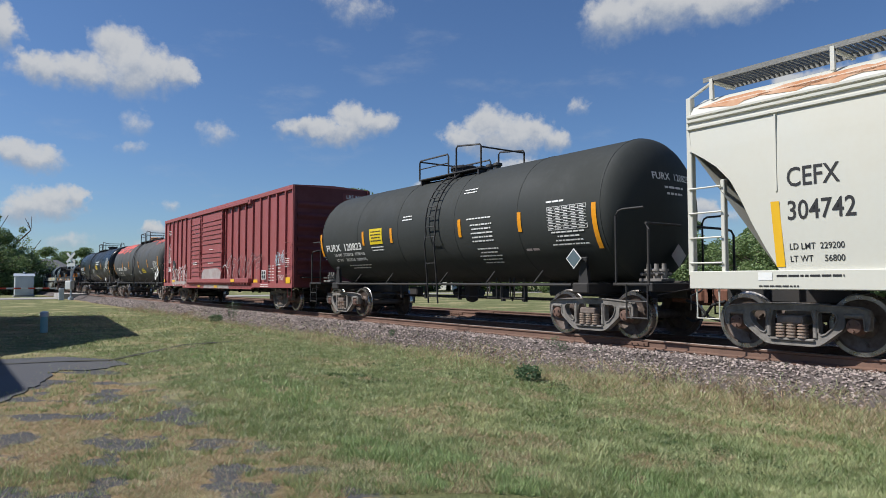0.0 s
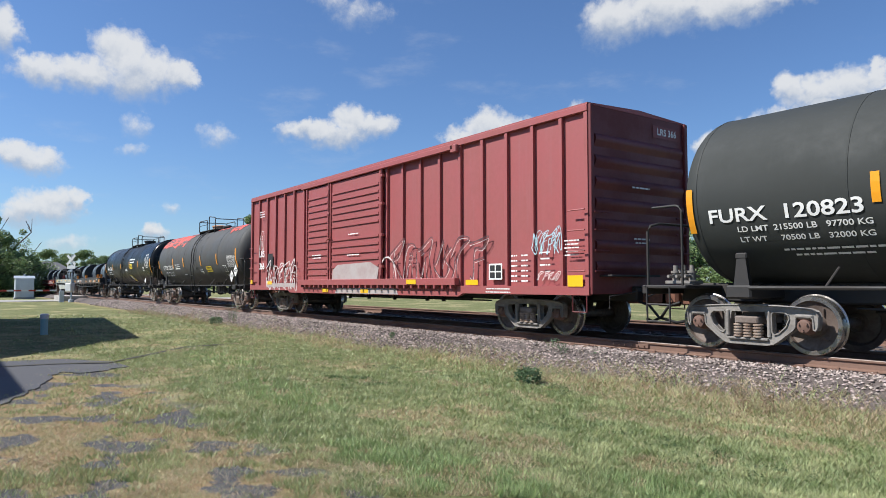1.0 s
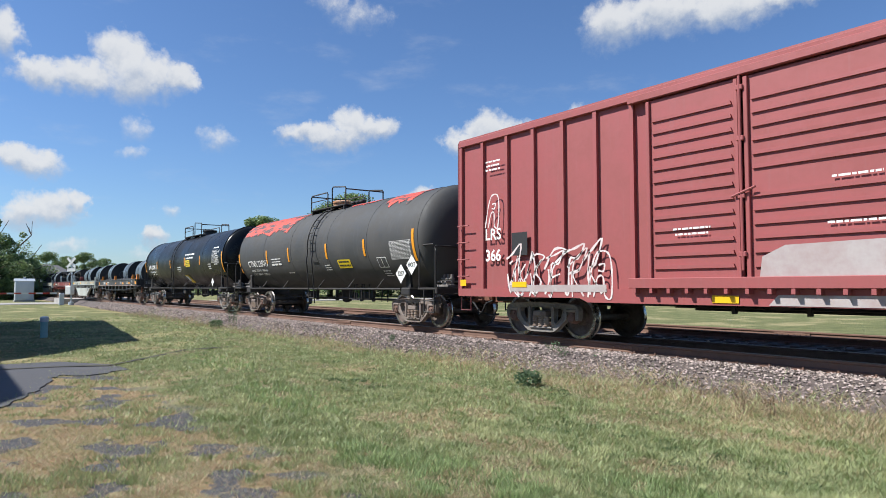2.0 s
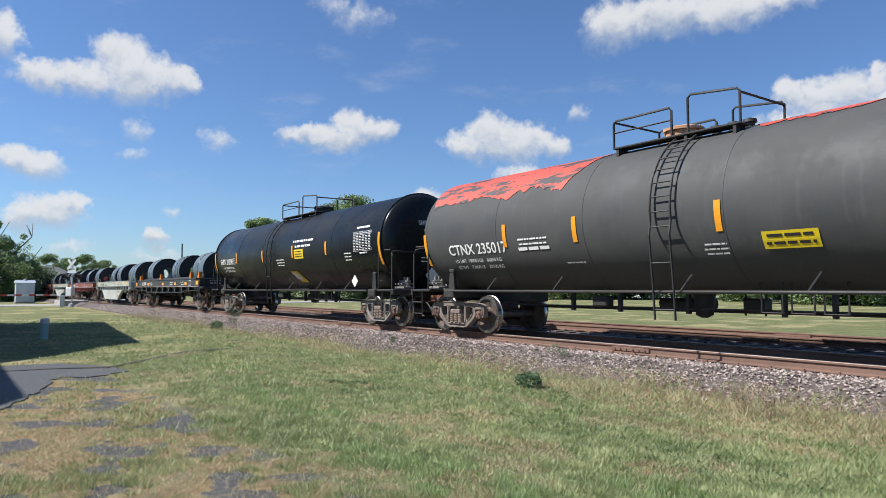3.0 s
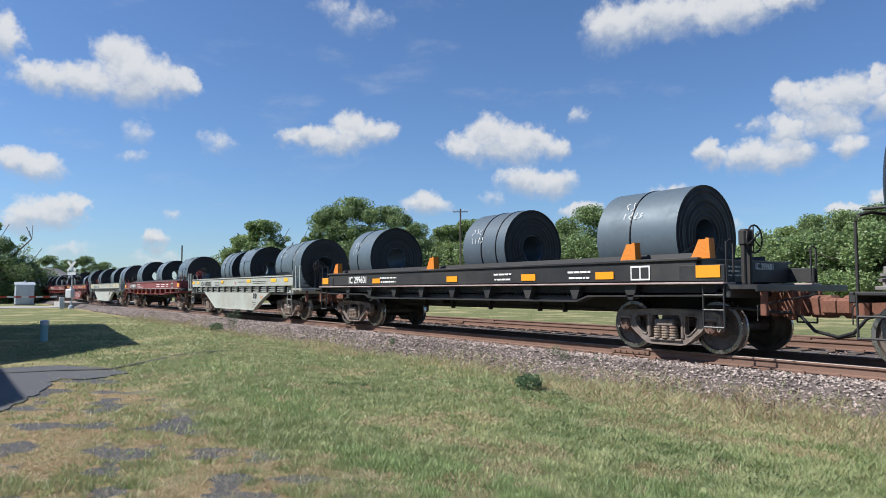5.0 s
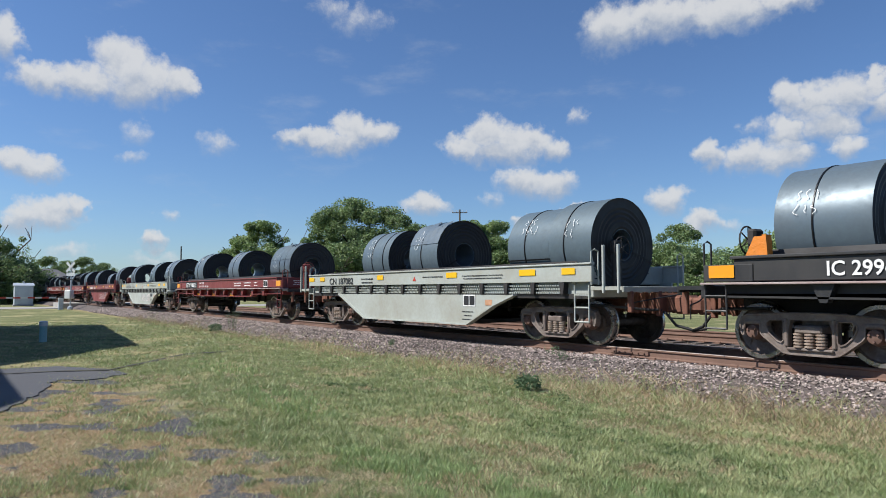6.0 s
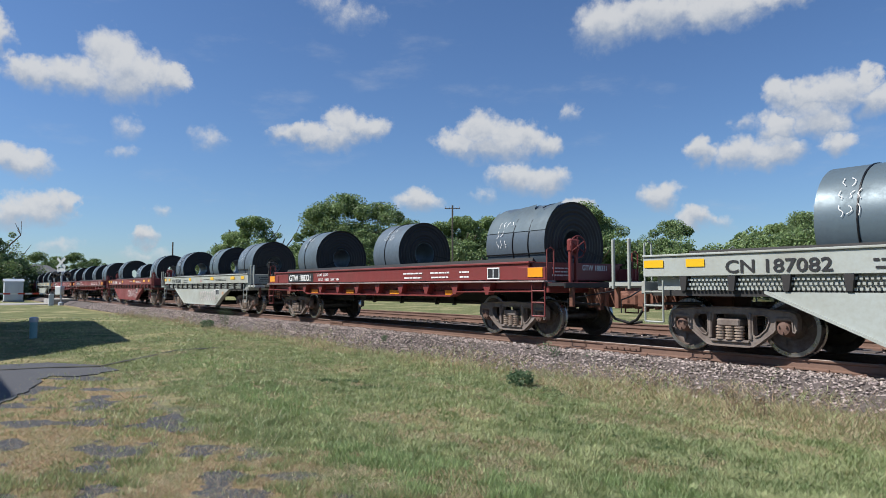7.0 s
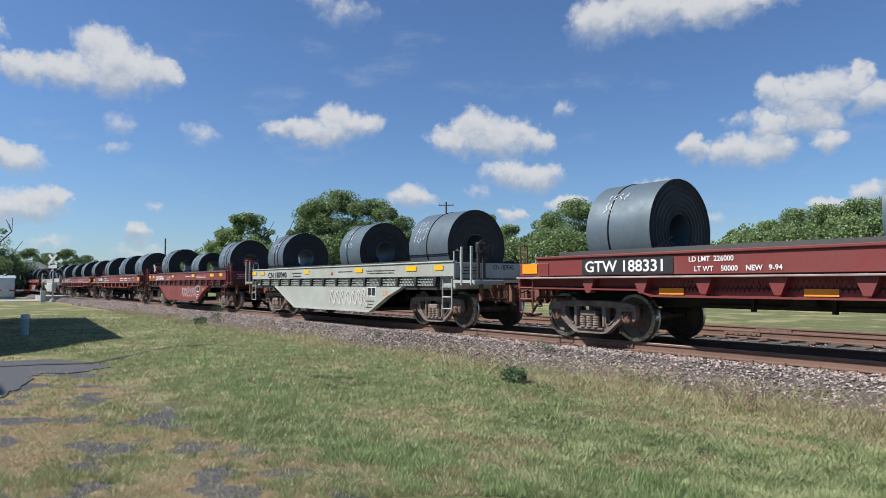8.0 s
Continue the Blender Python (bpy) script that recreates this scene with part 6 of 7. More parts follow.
def lawn():
    rnd = random.Random(21)
    green, straw = ([], []), ([], [])
    def blade(store, x, y, h, w, lean):
        v, f = store
        a, b = rnd.uniform(0, 6.28), rnd.uniform(0, 6.28)
        k = len(v)
        dx, dy = math.cos(a) * w, math.sin(a) * w
        lx, ly = math.cos(b) * h * lean, math.sin(b) * h * lean
        z = ground_z(x, y) + max(0.0, (y - 9.1) * 0.36)
        v += [(x - dx, y - dy, z - 0.008), (x + dx, y + dy, z - 0.008), (x + lx, y + ly, z + h)]
        f.append((k, k + 1, k + 2))
    lush = ([], [])
    for k in range(640000):
        r = 1 / (1 / 5.2 - rnd.random() * (1 / 5.2 - 1 / 42))
        a = radians(rnd.uniform(-1, 80))
        x, y = -r * math.cos(a), r * math.sin(a)
        if y > 9.6 or (y > 9.2 and rnd.random() < 0.5):
            continue
        w = 0.00072 * r * rnd.uniform(0.6, 1.3)
        edge = y - 2.65 - 0.25 * max(0.0, min(1.0, (x + 11) / 3)) + 0.8 * noise.noise(Vector((x * 0.6, y * 0.6, 0))) + 0.7 * noise.noise(Vector((x * 2.1, y * 2.1, 6))) + rnd.gauss(0, 0.12)
        patch = noise.noise(Vector((x * 0.8, y * 0.8, 9))) + 0.5 * noise.noise(Vector((x * 2.6, y * 2.6, 4)))
        tuft = noise.noise(Vector((x * 5, y * 5, 2)))
        if -17.4 < x < -9.2 and y < 3.0 and in_drive(x + rnd.gauss(0, 0.3), y + rnd.gauss(0, 0.16)):
            continue
        if edge < 0:
            open_tar = bare(x, y) + 1.1 * tuft
            if open_tar > 0.35 and rnd.random() < 0.80 or rnd.random() < 0.30:
                continue
            growing = patch + 0.6 * tuft < -0.08
            if growing:
                blade(green if rnd.random() < 0.75 else straw, x, y, rnd.uniform(0.02, 0.06), w, 0.9)
            else:
                blade(straw if rnd.random() < 0.74 else green, x, y, rnd.uniform(0.010, 0.034), w * 0.8, 1.7)
            continue
        if -19 < x < -15 and 2.4 < y < 6.4 and rnd.random() < 0.85 and in_ledge_shade(x, y):
            continue
        gap = noise.noise(Vector((x * 11, y * 11, 5)))
        if gap < -0.12 and rnd.random() < 0.6:
            continue
        worn = spot_strength(DRY_SPOTS, x, y) + 0.9 * tuft + 0.5 * patch
        rich = spot_strength(LUSH_SPOTS, x, y) + 0.6 * tuft
        dry = worn > 0.1 or patch > 0.34 or (x > -8.5 and y + 0.5 * tuft > 7.5) or y + rnd.uniform(-0.6, 0.6) > 8.6
        if dry and rnd.random() < 0.25:
            continue
        tall = 1.0 + 0.9 * max(0.0, gap) + 1.7 * max(0.0, min(1.0, (y - 7.9) / 0.9)) + 0.8 * max(0.0, tuft)
        chance = 0.72 if dry else 0.10 + 0.25 * max(0.0, patch)
        if rnd.random() < chance:
            blade(straw, x, y, rnd.uniform(0.012, 0.035) * tall, w, 1.5)
        elif rich > 0 and rnd.random() < 0.7:
            blade(lush, x, y, rnd.uniform(0.03, 0.075), w * 1.1, 0.7)
        else:
            blade(green, x, y, rnd.uniform(0.018, 0.050) * tall, w, 0.95)
    seed, clover = ([], []), ([], [])
    for k in range(9000):
        x = -3 - 42 * rnd.random() ** 1.5
        y = rnd.gauss(8.9, 0.55) + 0.45 * noise.noise(Vector((x * 0.7, 3, 1)))
        if 7.6 < y < 9.85 and noise.noise(Vector((x * 0.9, y, 6))) > -0.25:
            blade(seed if rnd.random() < 0.6 else green, x, y, 0.05 + 0.19 * rnd.random() ** 2, 0.00038 * math.hypot(x, y), 0.7)
    for k in range(1900):
        r = 1 / (1 / 5.2 - rnd.random() * (1 / 5.2 - 1 / 26))
        a = radians(rnd.uniform(5, 78))
        x, y = -r * math.cos(a), r * math.sin(a)
        if 2.9 < y < 8.9 and spot_strength(CLOVER_SPOTS, x, y) + 1.2 * noise.noise(Vector((x * 1.3, y * 1.3, 12))) > -0.15:
            leafy(clover[0], clover[1], (x, y, ground_z(x, y) + 0.012), rnd.uniform(0.06, 0.22), 46, 0.011 + 0.0006 * r, rnd, 0.12)
    for name, store, mat, label in (("seed_grass", seed, "seed", "tall pinkish dry seed grass along the stones"), ("clover", clover, "clover", "low dark green clover patches in the lawn"), ("grass", green, "blade", "short green mown lawn grass"), ("lush_grass", lush, "lush", "longer bright green tufts of lawn grass"), ("dry_grass", straw, "straw", "dry straw-coloured grass")):
        data = bpy.data.meshes.new(name)
        data.from_pydata(store[0], [], store[1])
        data.materials.append(M[mat])
        tagged(new(name, data), label, "grass", kind="stuff")


lawn()


def tree(seed, height, spread, leaf="leaf", clumps=46, label="broad leafy green tree", bare=False, size=0.155, low=0.24):
    rnd = random.Random(seed)
    ob = holder("tree", label, "tree", "trees beyond the tracks")
    trunk = Shape()
    pts = [(rnd.uniform(-0.1, 0.1) * k, rnd.uniform(-0.1, 0.1) * k, height * 0.55 * k / 5) for k in range(6)]
    for p, q, r in zip(pts, pts[1:], (0.032, 0.026, 0.022, 0.018, 0.013)):
        trunk.rod([p, q], r * height, 8)
    tips = []
    for k in range(9):
        a, z = rnd.uniform(0, 6.28), rnd.uniform(0.28, 0.55) * height
        reach = rnd.uniform(0.5, 0.9) * spread
        end = (math.cos(a) * reach, math.sin(a) * reach, z + rnd.uniform(0.1, 0.36) * height)
        trunk.rod([(0, 0, z * 0.9), (end[0] * 0.5, end[1] * 0.5, (z + end[2]) / 2 * 1.02), end], 0.007 * height, 6)
        tips.append(end)
    if bare:
        for k in range(14):
            a = rnd.uniform(0, 6.28)
            b = rnd.choice(tips)
            trunk.rod([b, (b[0] + math.cos(a) * 1.2, b[1] + math.sin(a) * 1.2, min(height * 1.05, b[2] + rnd.uniform(0.8, 2.4)))], 0.04, 5)
    part("trunk", trunk, "bark", ob, "grey-brown trunk and limbs")
    v, f = [], []
    for k in range(clumps):
        a, t = rnd.uniform(0, 6.28), rnd.uniform(0, 1)
        z = height * (low + (0.98 - low) * t)
        wide = spread * (math.sin(math.pi * min(1, 0.14 + 0.86 * t)) ** 0.6) * rnd.uniform(0.25, 1.0)
        leafy(v, f, (math.cos(a) * wide, math.sin(a) * wide, min(z, height * 0.93)), rnd.uniform(0.13, 0.33) * spread, 470 if not bare else 130, size, rnd)
    data = bpy.data.meshes.new("crown")
    data.from_pydata(v, [], f)
    data.materials.append(M[leaf])
    part("crown", data, None, ob, "uneven crown of small leaves")
    return ob


def place(first, spots):
    """Moves the first tree to the first spot and copies it to the others."""
    for i, (x, y, turn, scale) in enumerate(spots):
        m = pose(x, y, -0.05, 0, 0, turn) @ Matrix.Diagonal((scale, scale, scale, 1))
        if i:
            one = copy_thing(first, pose(x, y, -0.05, 0, 0, turn))
            one.scale = (scale, scale, scale)
        else:
            first.matrix_basis = m


def spot(px, py, dist):
    return px * dist, py * dist


broad = tree(1, 13.0, 6.0)
light = tree(2, 12.0, 4.6, "leaf_light", 40, "light green leafy tree")
thin = tree(3, 11.0, 4.0, "leaf_light", 18, "thin tree with bare twigs among its leaves", True)
bushy = tree(4, 5.0, 4.2, "leaf", 30, "dense dark green bush", low=0.05, size=0.125)
place(broad, [(-107.5, 53.3, 121, 1.23), (-107.1, 58.4, 303, 1.38), (-105.9, 64.5, 278, 1.29), (-112.6, 74.5, 66, 1.13), (-73.7, 81.6, 189, 1.14),
    (-73.1, 87.4, 309, 0.99), (-68.2, 98.7, 242, 0.97), (-38.9, 83.4, 320, 0.8), (-34.5, 81.0, 297, 0.8), (-31.0, 80.2, 33, 0.81),
    (-27.2, 79.5, 310, 0.8), (-24.2, 80.4, 6, 0.81), (-20.9, 81.4, 240, 0.81), (-238.9, 23.1, 132, 0.93), (-248.3, 29.3, 282, 0.87),
    (-242.7, 33.7, 119, 0.95), (-246.8, 40.1, 98, 0.83)])
place(light, [(-126.2, 47.9, 276, 1.28), (-132.1, 46.4, 281, 1.05), (-100.7, 74.1, 243, 1.15), (-96.0, 75.3, 203, 1.21), (-94.5, 80.2, 327, 1.22),
    (-81.9, 85.0, 77, 1.09), (-43.0, 84.7, 118, 0.81), (-95.8, 87.9, 325, 1.09), (-29.9, 74.2, 77, 0.72), (-108.5, 3.0, 40, 0.93)])
place(thin, [(-124.5, 52.2, 267, 1.28), (-109.9, 5.6, 199, 0.95), (-114.8, 7.5, 7, 0.75)])
place(bushy, [(-104.8, 6.0, 343, 1.18), (-111.7, 8.4, 32, 1.09), (-104.9, 3.5, 81, 1.31), (-107.5, 48.6, 302, 1.75), (-99.7, 51.0, 21, 1.87),
    (-98.8, 56.9, 154, 1.91), (-99.2, 63.9, 15, 1.97), (-91.7, 74.2, 137, 1.87), (-90.1, 79.3, 242, 1.9), (-82.4, 80.2, 304, 1.92),
    (-70.9, 76.1, 198, 1.84), (-67.8, 78.8, 218, 1.83), (-70.2, 91.1, 202, 1.68), (-63.7, 89.6, 295, 1.78), (-60.8, 94.1, 227, 1.47),
    (-54.7, 93.1, 68, 1.38), (-46.1, 83.1, 187, 1.68), (-38.5, 74.6, 49, 1.44), (-35.2, 74.1, 18, 1.48), (-32.0, 73.3, 69, 1.5),
    (-29.1, 72.4, 253, 1.5), (-26.5, 73.4, 111, 1.56), (-23.2, 74.5, 132, 1.52), (-142.6, 46.4, 344, 1.84), (-121.3, 46.8, 223, 1.87),
    (-163.5, 46.5, 320, 1.49)])


def weeds():
    rnd = random.Random(31)
    first = None
    for x, y, r, n in ((-8.24, 7.68, 0.24, 420), (-27.5, 8.6, 0.30, 420)):
        v, f = [], []
        leafy(v, f, (0, 0, r * 0.55), r, n, 0.035, rnd, 0.6)
        data = bpy.data.meshes.new("weed")
        data.from_pydata(v, [], f)
        data.materials.append(M["weed"])
        ob = new("weed", data)
        ob.matrix_basis = pose(x, y, 0.0)
        tagged(ob, "low leafy green weed growing in the lawn edge", "weed", "weeds beside the track")
    for x, y, h in ((-9.9, 9.95, 0.36), (-9.5, 9.8, 0.30), (-8.7, 9.9, 0.22), (-27.5, 9.2, 0.6), (-26.7, 9.1, 0.7), (-4.9, 8.35, 0.30), (-4.5, 8.25, 0.26), (-15.6, 9.6, 0.2)):
        s = Shape()
        for k in range(9):
            a = rnd.uniform(0, 6.28)
            p = (rnd.uniform(-0.08, 0.08), rnd.uniform(-0.08, 0.08), 0)
            s.rod([p, (p[0] + 0.1 * h * math.cos(a), p[1] + 0.1 * h * math.sin(a), h * 0.6), (p[0] + 0.4 * h * math.cos(a), p[1] + 0.4 * h * math.sin(a), h * rnd.uniform(0.8, 1.1))], 0.004, 4)
        v, f = [], []
        leafy(v, f, (0, 0, h * 0.65), h * 0.45, 60, 0.022, rnd, 1.0)
        s.add(v, f)
        dried = y < 8.5
        lone("weed", s, "seed" if dried else "weed", "dry brown upright weed in the yellow grass" if dried else "thin upright weed with small leaves between stones", "weed", "weeds beside the track", at=pose(x, y, 0.0 if y < 8.5 else 0.14))


weeds()

# ---- beside the crossing ----
def crossing_signal():
    ob = holder("crossing_signal", "railway crossing signal with white crossbuck and dark lamp heads", "crossing signal", at=pose(-70.0, 8.7, 0, 0, 0, -50))
    part("mast", Shape().rod([(0, 0, 0), (0, 0, 4.3)], 0.07, 10).lathe([(0, 0.25), (0.25, 0.22), (0.3, 0.08)], "z", seg=12), "galv", ob)
    for sgn in (-1, 1):
        a = radians(45 * sgn)
        d, e = Vector((0, math.cos(a), math.sin(a))), Vector((0, -math.sin(a), math.cos(a)))
        c = Vector((0.1, 0, 3.85))
        p = [c - d * 0.62 - e * 0.11, c + d * 0.62 - e * 0.11, c + d * 0.62 + e * 0.11, c - d * 0.62 + e * 0.11]
        x = Vector((0.02 + 0.02 * sgn, 0, 0))
        part("crossbuck", Shape().add([q + x for q in p] + [q + x - Vector((0.015, 0, 0)) for q in p], [(0, 1, 2, 3), (7, 6, 5, 4), (0, 4, 5, 1), (1, 5, 6, 2), (2, 6, 7, 3), (3, 7, 4, 0)]), "signal_white", ob, "white crossbuck blade")
    part("track_sign", Shape().box(0.08, 0.10, -0.45, 0.45, 3.05, 3.35, 0.004), "signal_white", ob)
    part("light_bar", Shape().rod([(0.05, -0.8, 2.75), (0.05, 0.8, 2.75)], 0.04, 8), "under", ob)
    for y in (-0.75, 0.75):
        part("lamp_head", Shape().lathe([(0.02, 0.0), (0.02, 0.30), (0.05, 0.30), (0.05, 0.15), (0.32, 0.17), (0.32, 0.15), (0.1, 0.13), (0.1, 0)], "x", (0, y, 2.75), 20), "under", ob, "black lamp head with round backing")
    part("gate_mechanism", Shape().box(-0.25, 0.25, -0.5, 0.15, 0.95, 1.75, 0.05), "signal_white", ob, "white gate motor box")
    return ob


crossing_signal()


def crossing_gate():
    ob = holder("crossing_gate", "lowered red and white striped crossing gate arm", "crossing gate", at=pose(-70.6, 8.1, 0))
    part("counterweight", Shape().box(-0.1, 0.1, -0.2, 0.6, 0.95, 1.2, 0.03), "under", ob)
    part("gate_post", Shape().box(-0.16, 0.16, -0.3, 0.1, -0.1, 1.05, 0.03), "galv", ob)
    for k in range(16):
        part("arm_stripe", Shape().box(-0.03, 0.03, -0.5 - 0.55 * (k + 1), -0.5 - 0.55 * k, 1.0, 1.14), "signal_red" if k % 2 else "signal_white", ob)
    return ob


crossing_gate()

shed = holder("signal_cabinet", "silver sheet-metal signal cabinet with a peaked roof", "signal cabinet", at=pose(-90.0, 6.45, 0))
part("body", Shape().box(-0.85, 0.85, -0.9, 0.9, 0.15, 2.3, 0.03), "galv", shed)
part("roof", Shape().plate([(-0.95, 2.3), (0.95, 2.3), (0, 2.6)], -1.0, 1.0), "galv", shed)
part("vent", Shape().lathe([(2.45, 0.10), (2.68, 0.10), (2.68, 0.16), (2.75, 0.0)], "z", seg=12), "galv", shed)
part("door", Shape().box(0.85, 0.89, -0.5, 0.5, 0.25, 2.1, 0.01), "galv", shed)
part("base", Shape().box(-0.95, 0.95, -1.0, 1.0, -0.1, 0.15), "concrete", shed)

pipe = holder("standpipe", "blue-green plastic standpipe with a pale cap in the lawn", "standpipe", at=pose(-25.3, 2.4, -0.02))
part("pipe", Shape().lathe([(0, 0.11), (0.55, 0.11), (0.55, 0.0)], "z", seg=20), "teal", pipe, smooth=40)
part("cap", Shape().lathe([(0.53, 0.13), (0.66, 0.13), (0.69, 0.10), (0.70, 0.0)], "z", seg=20), "galv", pipe, smooth=40)


def utility_pole(x, y, h, arms=True, turn=0):
    ob = holder("utility_pole", "weathered timber utility pole" + (" with a crossarm" if arms else ""), "utility pole", "utility poles", at=pose(x, y, 0, 0, 0, turn))
    part("mast", Shape().rod([(0, 0, -0.2), (0, 0, h * 0.5), (0, 0, h)], 0.14, 10), "pole", ob)
    if arms:
        part("crossarm", Shape().box(-0.06, 0.06, -1.2, 1.2, h - 0.55, h - 0.42, 0.01), "pole", ob)
        for yy in (-1.1, -0.5, 0.5, 1.1):
            part("insulator", Shape().lathe([(h - 0.42, 0.03), (h - 0.3, 0.06), (h - 0.15, 0.05), (h - 0.1, 0.0)], "z", (0, yy, 0), 8), "galv", ob)
    return ob


utility_pole(-83.5, 63.7, 14.4, True, -40)
utility_pole(-145.1, 38.0, 11.0, False)
utility_pole(-76.8, 64.1, 6.0, False)
utility_pole(-62.7, 108.1, 9.5, False)


def house(x, y, turn, w, d, h, label):
    ob = holder("house", label, "house", "houses beyond the tracks", at=pose(x, y, 0, 0, 0, turn))
    part("wall", Shape().box(-w / 2, w / 2, -d / 2, d / 2, -0.1, h), "wall_white", ob)
    part("roof", Shape().plate([(-w / 2 - 0.4, h - 0.05), (w / 2 + 0.4, h - 0.05), (0, h + w * 0.28)], -d / 2 - 0.4, d / 2 + 0.4), "shingle", ob)
    for xx in (-w * 0.25, w * 0.2):
        win = part("window", Shape().box(xx - 0.5, xx + 0.5, -d / 2 - 0.05, -d / 2, 1.0, 2.2, 0.01), "signal_white", ob)
        part("pane", Shape().box(xx - 0.42, xx + 0.42, -d / 2 - 0.06, -d / 2 - 0.05, 1.08, 2.12), "glass", win)
    return ob


house(-121.5, 88.0, 30, 9, 11, 6.6, "white two-storey house with a grey gable roof among trees")
house(-189.1, 18.2, 60, 9, 10, 4.6, "white house with a grey roof behind trees")
house(-92.4, 118.1, 20, 7, 9, 5.4, "white house with a grey roof by the trees")

# building behind the camera's left, whose shade lies on the lawn
pts = [(-39.5, 0.36), (-25.4, -0.95), (-20.9, -4.75), (-15.1, -4.67), (-12.6, -6.0), (-12.6, -14.0), (-40.0, -14.0)]
s = Shape().add([(x, y, -0.1) for x, y in pts] + [(x, y, 7.0) for x, y in pts], [tuple(range(6, -1, -1)), tuple(range(7, 14))] + [(i, (i + 1) % 7, 7 + (i + 1) % 7, 7 + i) for i in range(7)])
lone("neighbour_building", s, "wall_white", "plain white building beside the lawn", "building", kind="structure")

# ---- the train ----
CARS, CARGO = [], []


def car_at(car, s0):
    CARS.append((car, s0))
    return car


def load(s0, length, radius, z, hole=0.30, seed=1, torn=False, y=0.0):
    CARGO.append((coil(length, radius, hole, seed, torn), s0, y, z))


hop = car_at(hopper_car(), 52.07)

# grey-black tank car
R, Z = 1.47, 2.565
tk = car_at(tank_car("dull grey-black tank car with white lettering and orange reflectors", 6.62, R, Z, 5.36, "tank_grey", (0.42, 1.69), 1.75, hoop=2.46), 35.07)
mark(tk, letters("FURX  120823", 0.31, 1.27, 0.006), "white", -4.62, -15, R, Z)
mark(tk, letters("LD LMT  215500 LB   97700 KG", 0.13, 1.15, 0.002), "white", -4.35, -24, R, Z)
mark(tk, letters("LT WT     70500 LB   32000 KG", 0.13, 1.15, 0.002), "white", -4.35, -31, R, Z)
mark(tk, bars([1.4, 1.1], 0.06, 0.8, 4), "white", -4.0, -40, R, Z)
mark(tk, rect(0.72, 0.46), "yellow_sign", -2.52, -5, R, Z, name="placard")
mark(tk, bars([0.6, 0.6, 0.5, 0.6], 0.05, 0.8, 40), "black", -2.52, 0, R, Z, 0.018)
for x, h, a in ((-6.12, 0.75, -10), (-3.28, 0.42, -6), (-1.66, 0.42, -6), (1.55, 0.44, -6), (3.72, 0.44, -6), (5.86, 0.94, -15)):
    mark(tk, rect(0.115, h), "orange", x, a, R, Z, 0.014, "reflector")
mark(tk, table_grid(1.08, 0.48, 5, 7), "white", 5.12, -6, R, Z)
mark(tk, bars([0.9, 0.6, 0.75, 1.0], 0.05, 0.8, 5), "white", 5.1, -18, R, Z)
mark(tk, bars([0.5], 0.06, 0.8, 6), "white", 4.8, 7, R, Z)
mark(tk, bars([0.9], 0.05, 0.8, 16), "white", 2.3, 1, R, Z)
mark(tk, bars([0.8, 0.7, 0.8, 0.75, 0.8], 0.055, 0.8, 7), "white", 2.38, -5, R, Z)
mark(tk, bars([0.75, 0.6, 0.8, 0.7, 0.65], 0.055, 0.8, 8), "white", 2.46, -28, R, Z)
mark(tk, bars([0.7, 0.65], 0.05, 0.8, 9), "white", -2.5, -18, R, Z)
mark(tk, bars([0.45, 0.5], 0.05, 0.8, 10), "white", -0.82, 12, R, Z)
mark(tk, bars([0.5, 0.5], 0.05, 0.8, 11), "white", 1.77, 32, R, Z)
mark(tk, bars([0.4], 0.09, 0.8, 12), "silver_paint", 3.95, -32, R, Z)
part("placard", on_side(diamond(0.21), 5.22, 1.57, -1.36), "white", tk, "white diamond placard")
part("placard", on_side(diamond(0.185), 5.22, 1.57, -1.364), "steel", tk)
part("lettering", on_head(letters("FURX  120823", 0.20, 1.0, 0.003), 0.05, 3.17, 6.62, 0.62, R, Z), "white", tk)
part("lettering", on_head(bars([0.6, 0.5], 0.07, 0.8, 13), 0.05, 2.94, 6.62, 0.62, R, Z), "white", tk)
part("placard", facing_x(diamond(0.24), 6.58, 0.2, 1.62), "silver_paint", tk)

car_at(box_car(), 17.63)

# faded tank car with orange-red patches
R, Z = 1.47, 2.49
tc = car_at(tank_car("faded black tank car with orange-red primer patches along its top", 7.56, R, Z, 6.15, "tank_faded", (0.38, 1.66), 1.58, True, hatch_mat="rust"), -0.5)
mark(tc, letters("CTNX 235017", 0.36, 1.0, 0.006), "white", -4.93, -18, R, Z)
mark(tc, letters("LD LMT  190000 LB    86260 KG", 0.13, 1.0, 0.002), "white", -5.0, -29, R, Z)
mark(tc, letters("LT WT    73000 LB    33100 KG", 0.13, 1.0, 0.002), "white", -5.0, -36, R, Z)
mark(tc, bars([0.95], 0.12, 0.8, 27), "white", -2.98, -22, R, Z)
mark(tc, bars([0.9, 0.85], 0.06, 0.8, 22), "white", -2.98, -13, R, Z)
for x, h, a in ((-7.0, 0.85, -16), (-3.86, 0.52, -8), (-1.73, 0.52, -8), (1.42, 0.52, -8), (4.0, 0.52, -8), (6.72, 0.9, -10)):
    mark(tc, rect(0.115, h), "orange", x, a, R, Z, 0.014, "reflector")
mark(tc, rect(0.86, 0.30), "yellow_sign", 2.53, -26, R, Z, name="placard")
mark(tc, bars([0.7, 0.75], 0.08, 0.6, 23), "black", 2.53, -24, R, Z, 0.018)
mark(tc, bars([0.4, 0.45, 0.4], 0.05, 0.8, 24), "white", 1.29, -27, R, Z)
mark(tc, rect(0.52, 0.34), "white", 4.9, -27, R, Z, name="data_panel")
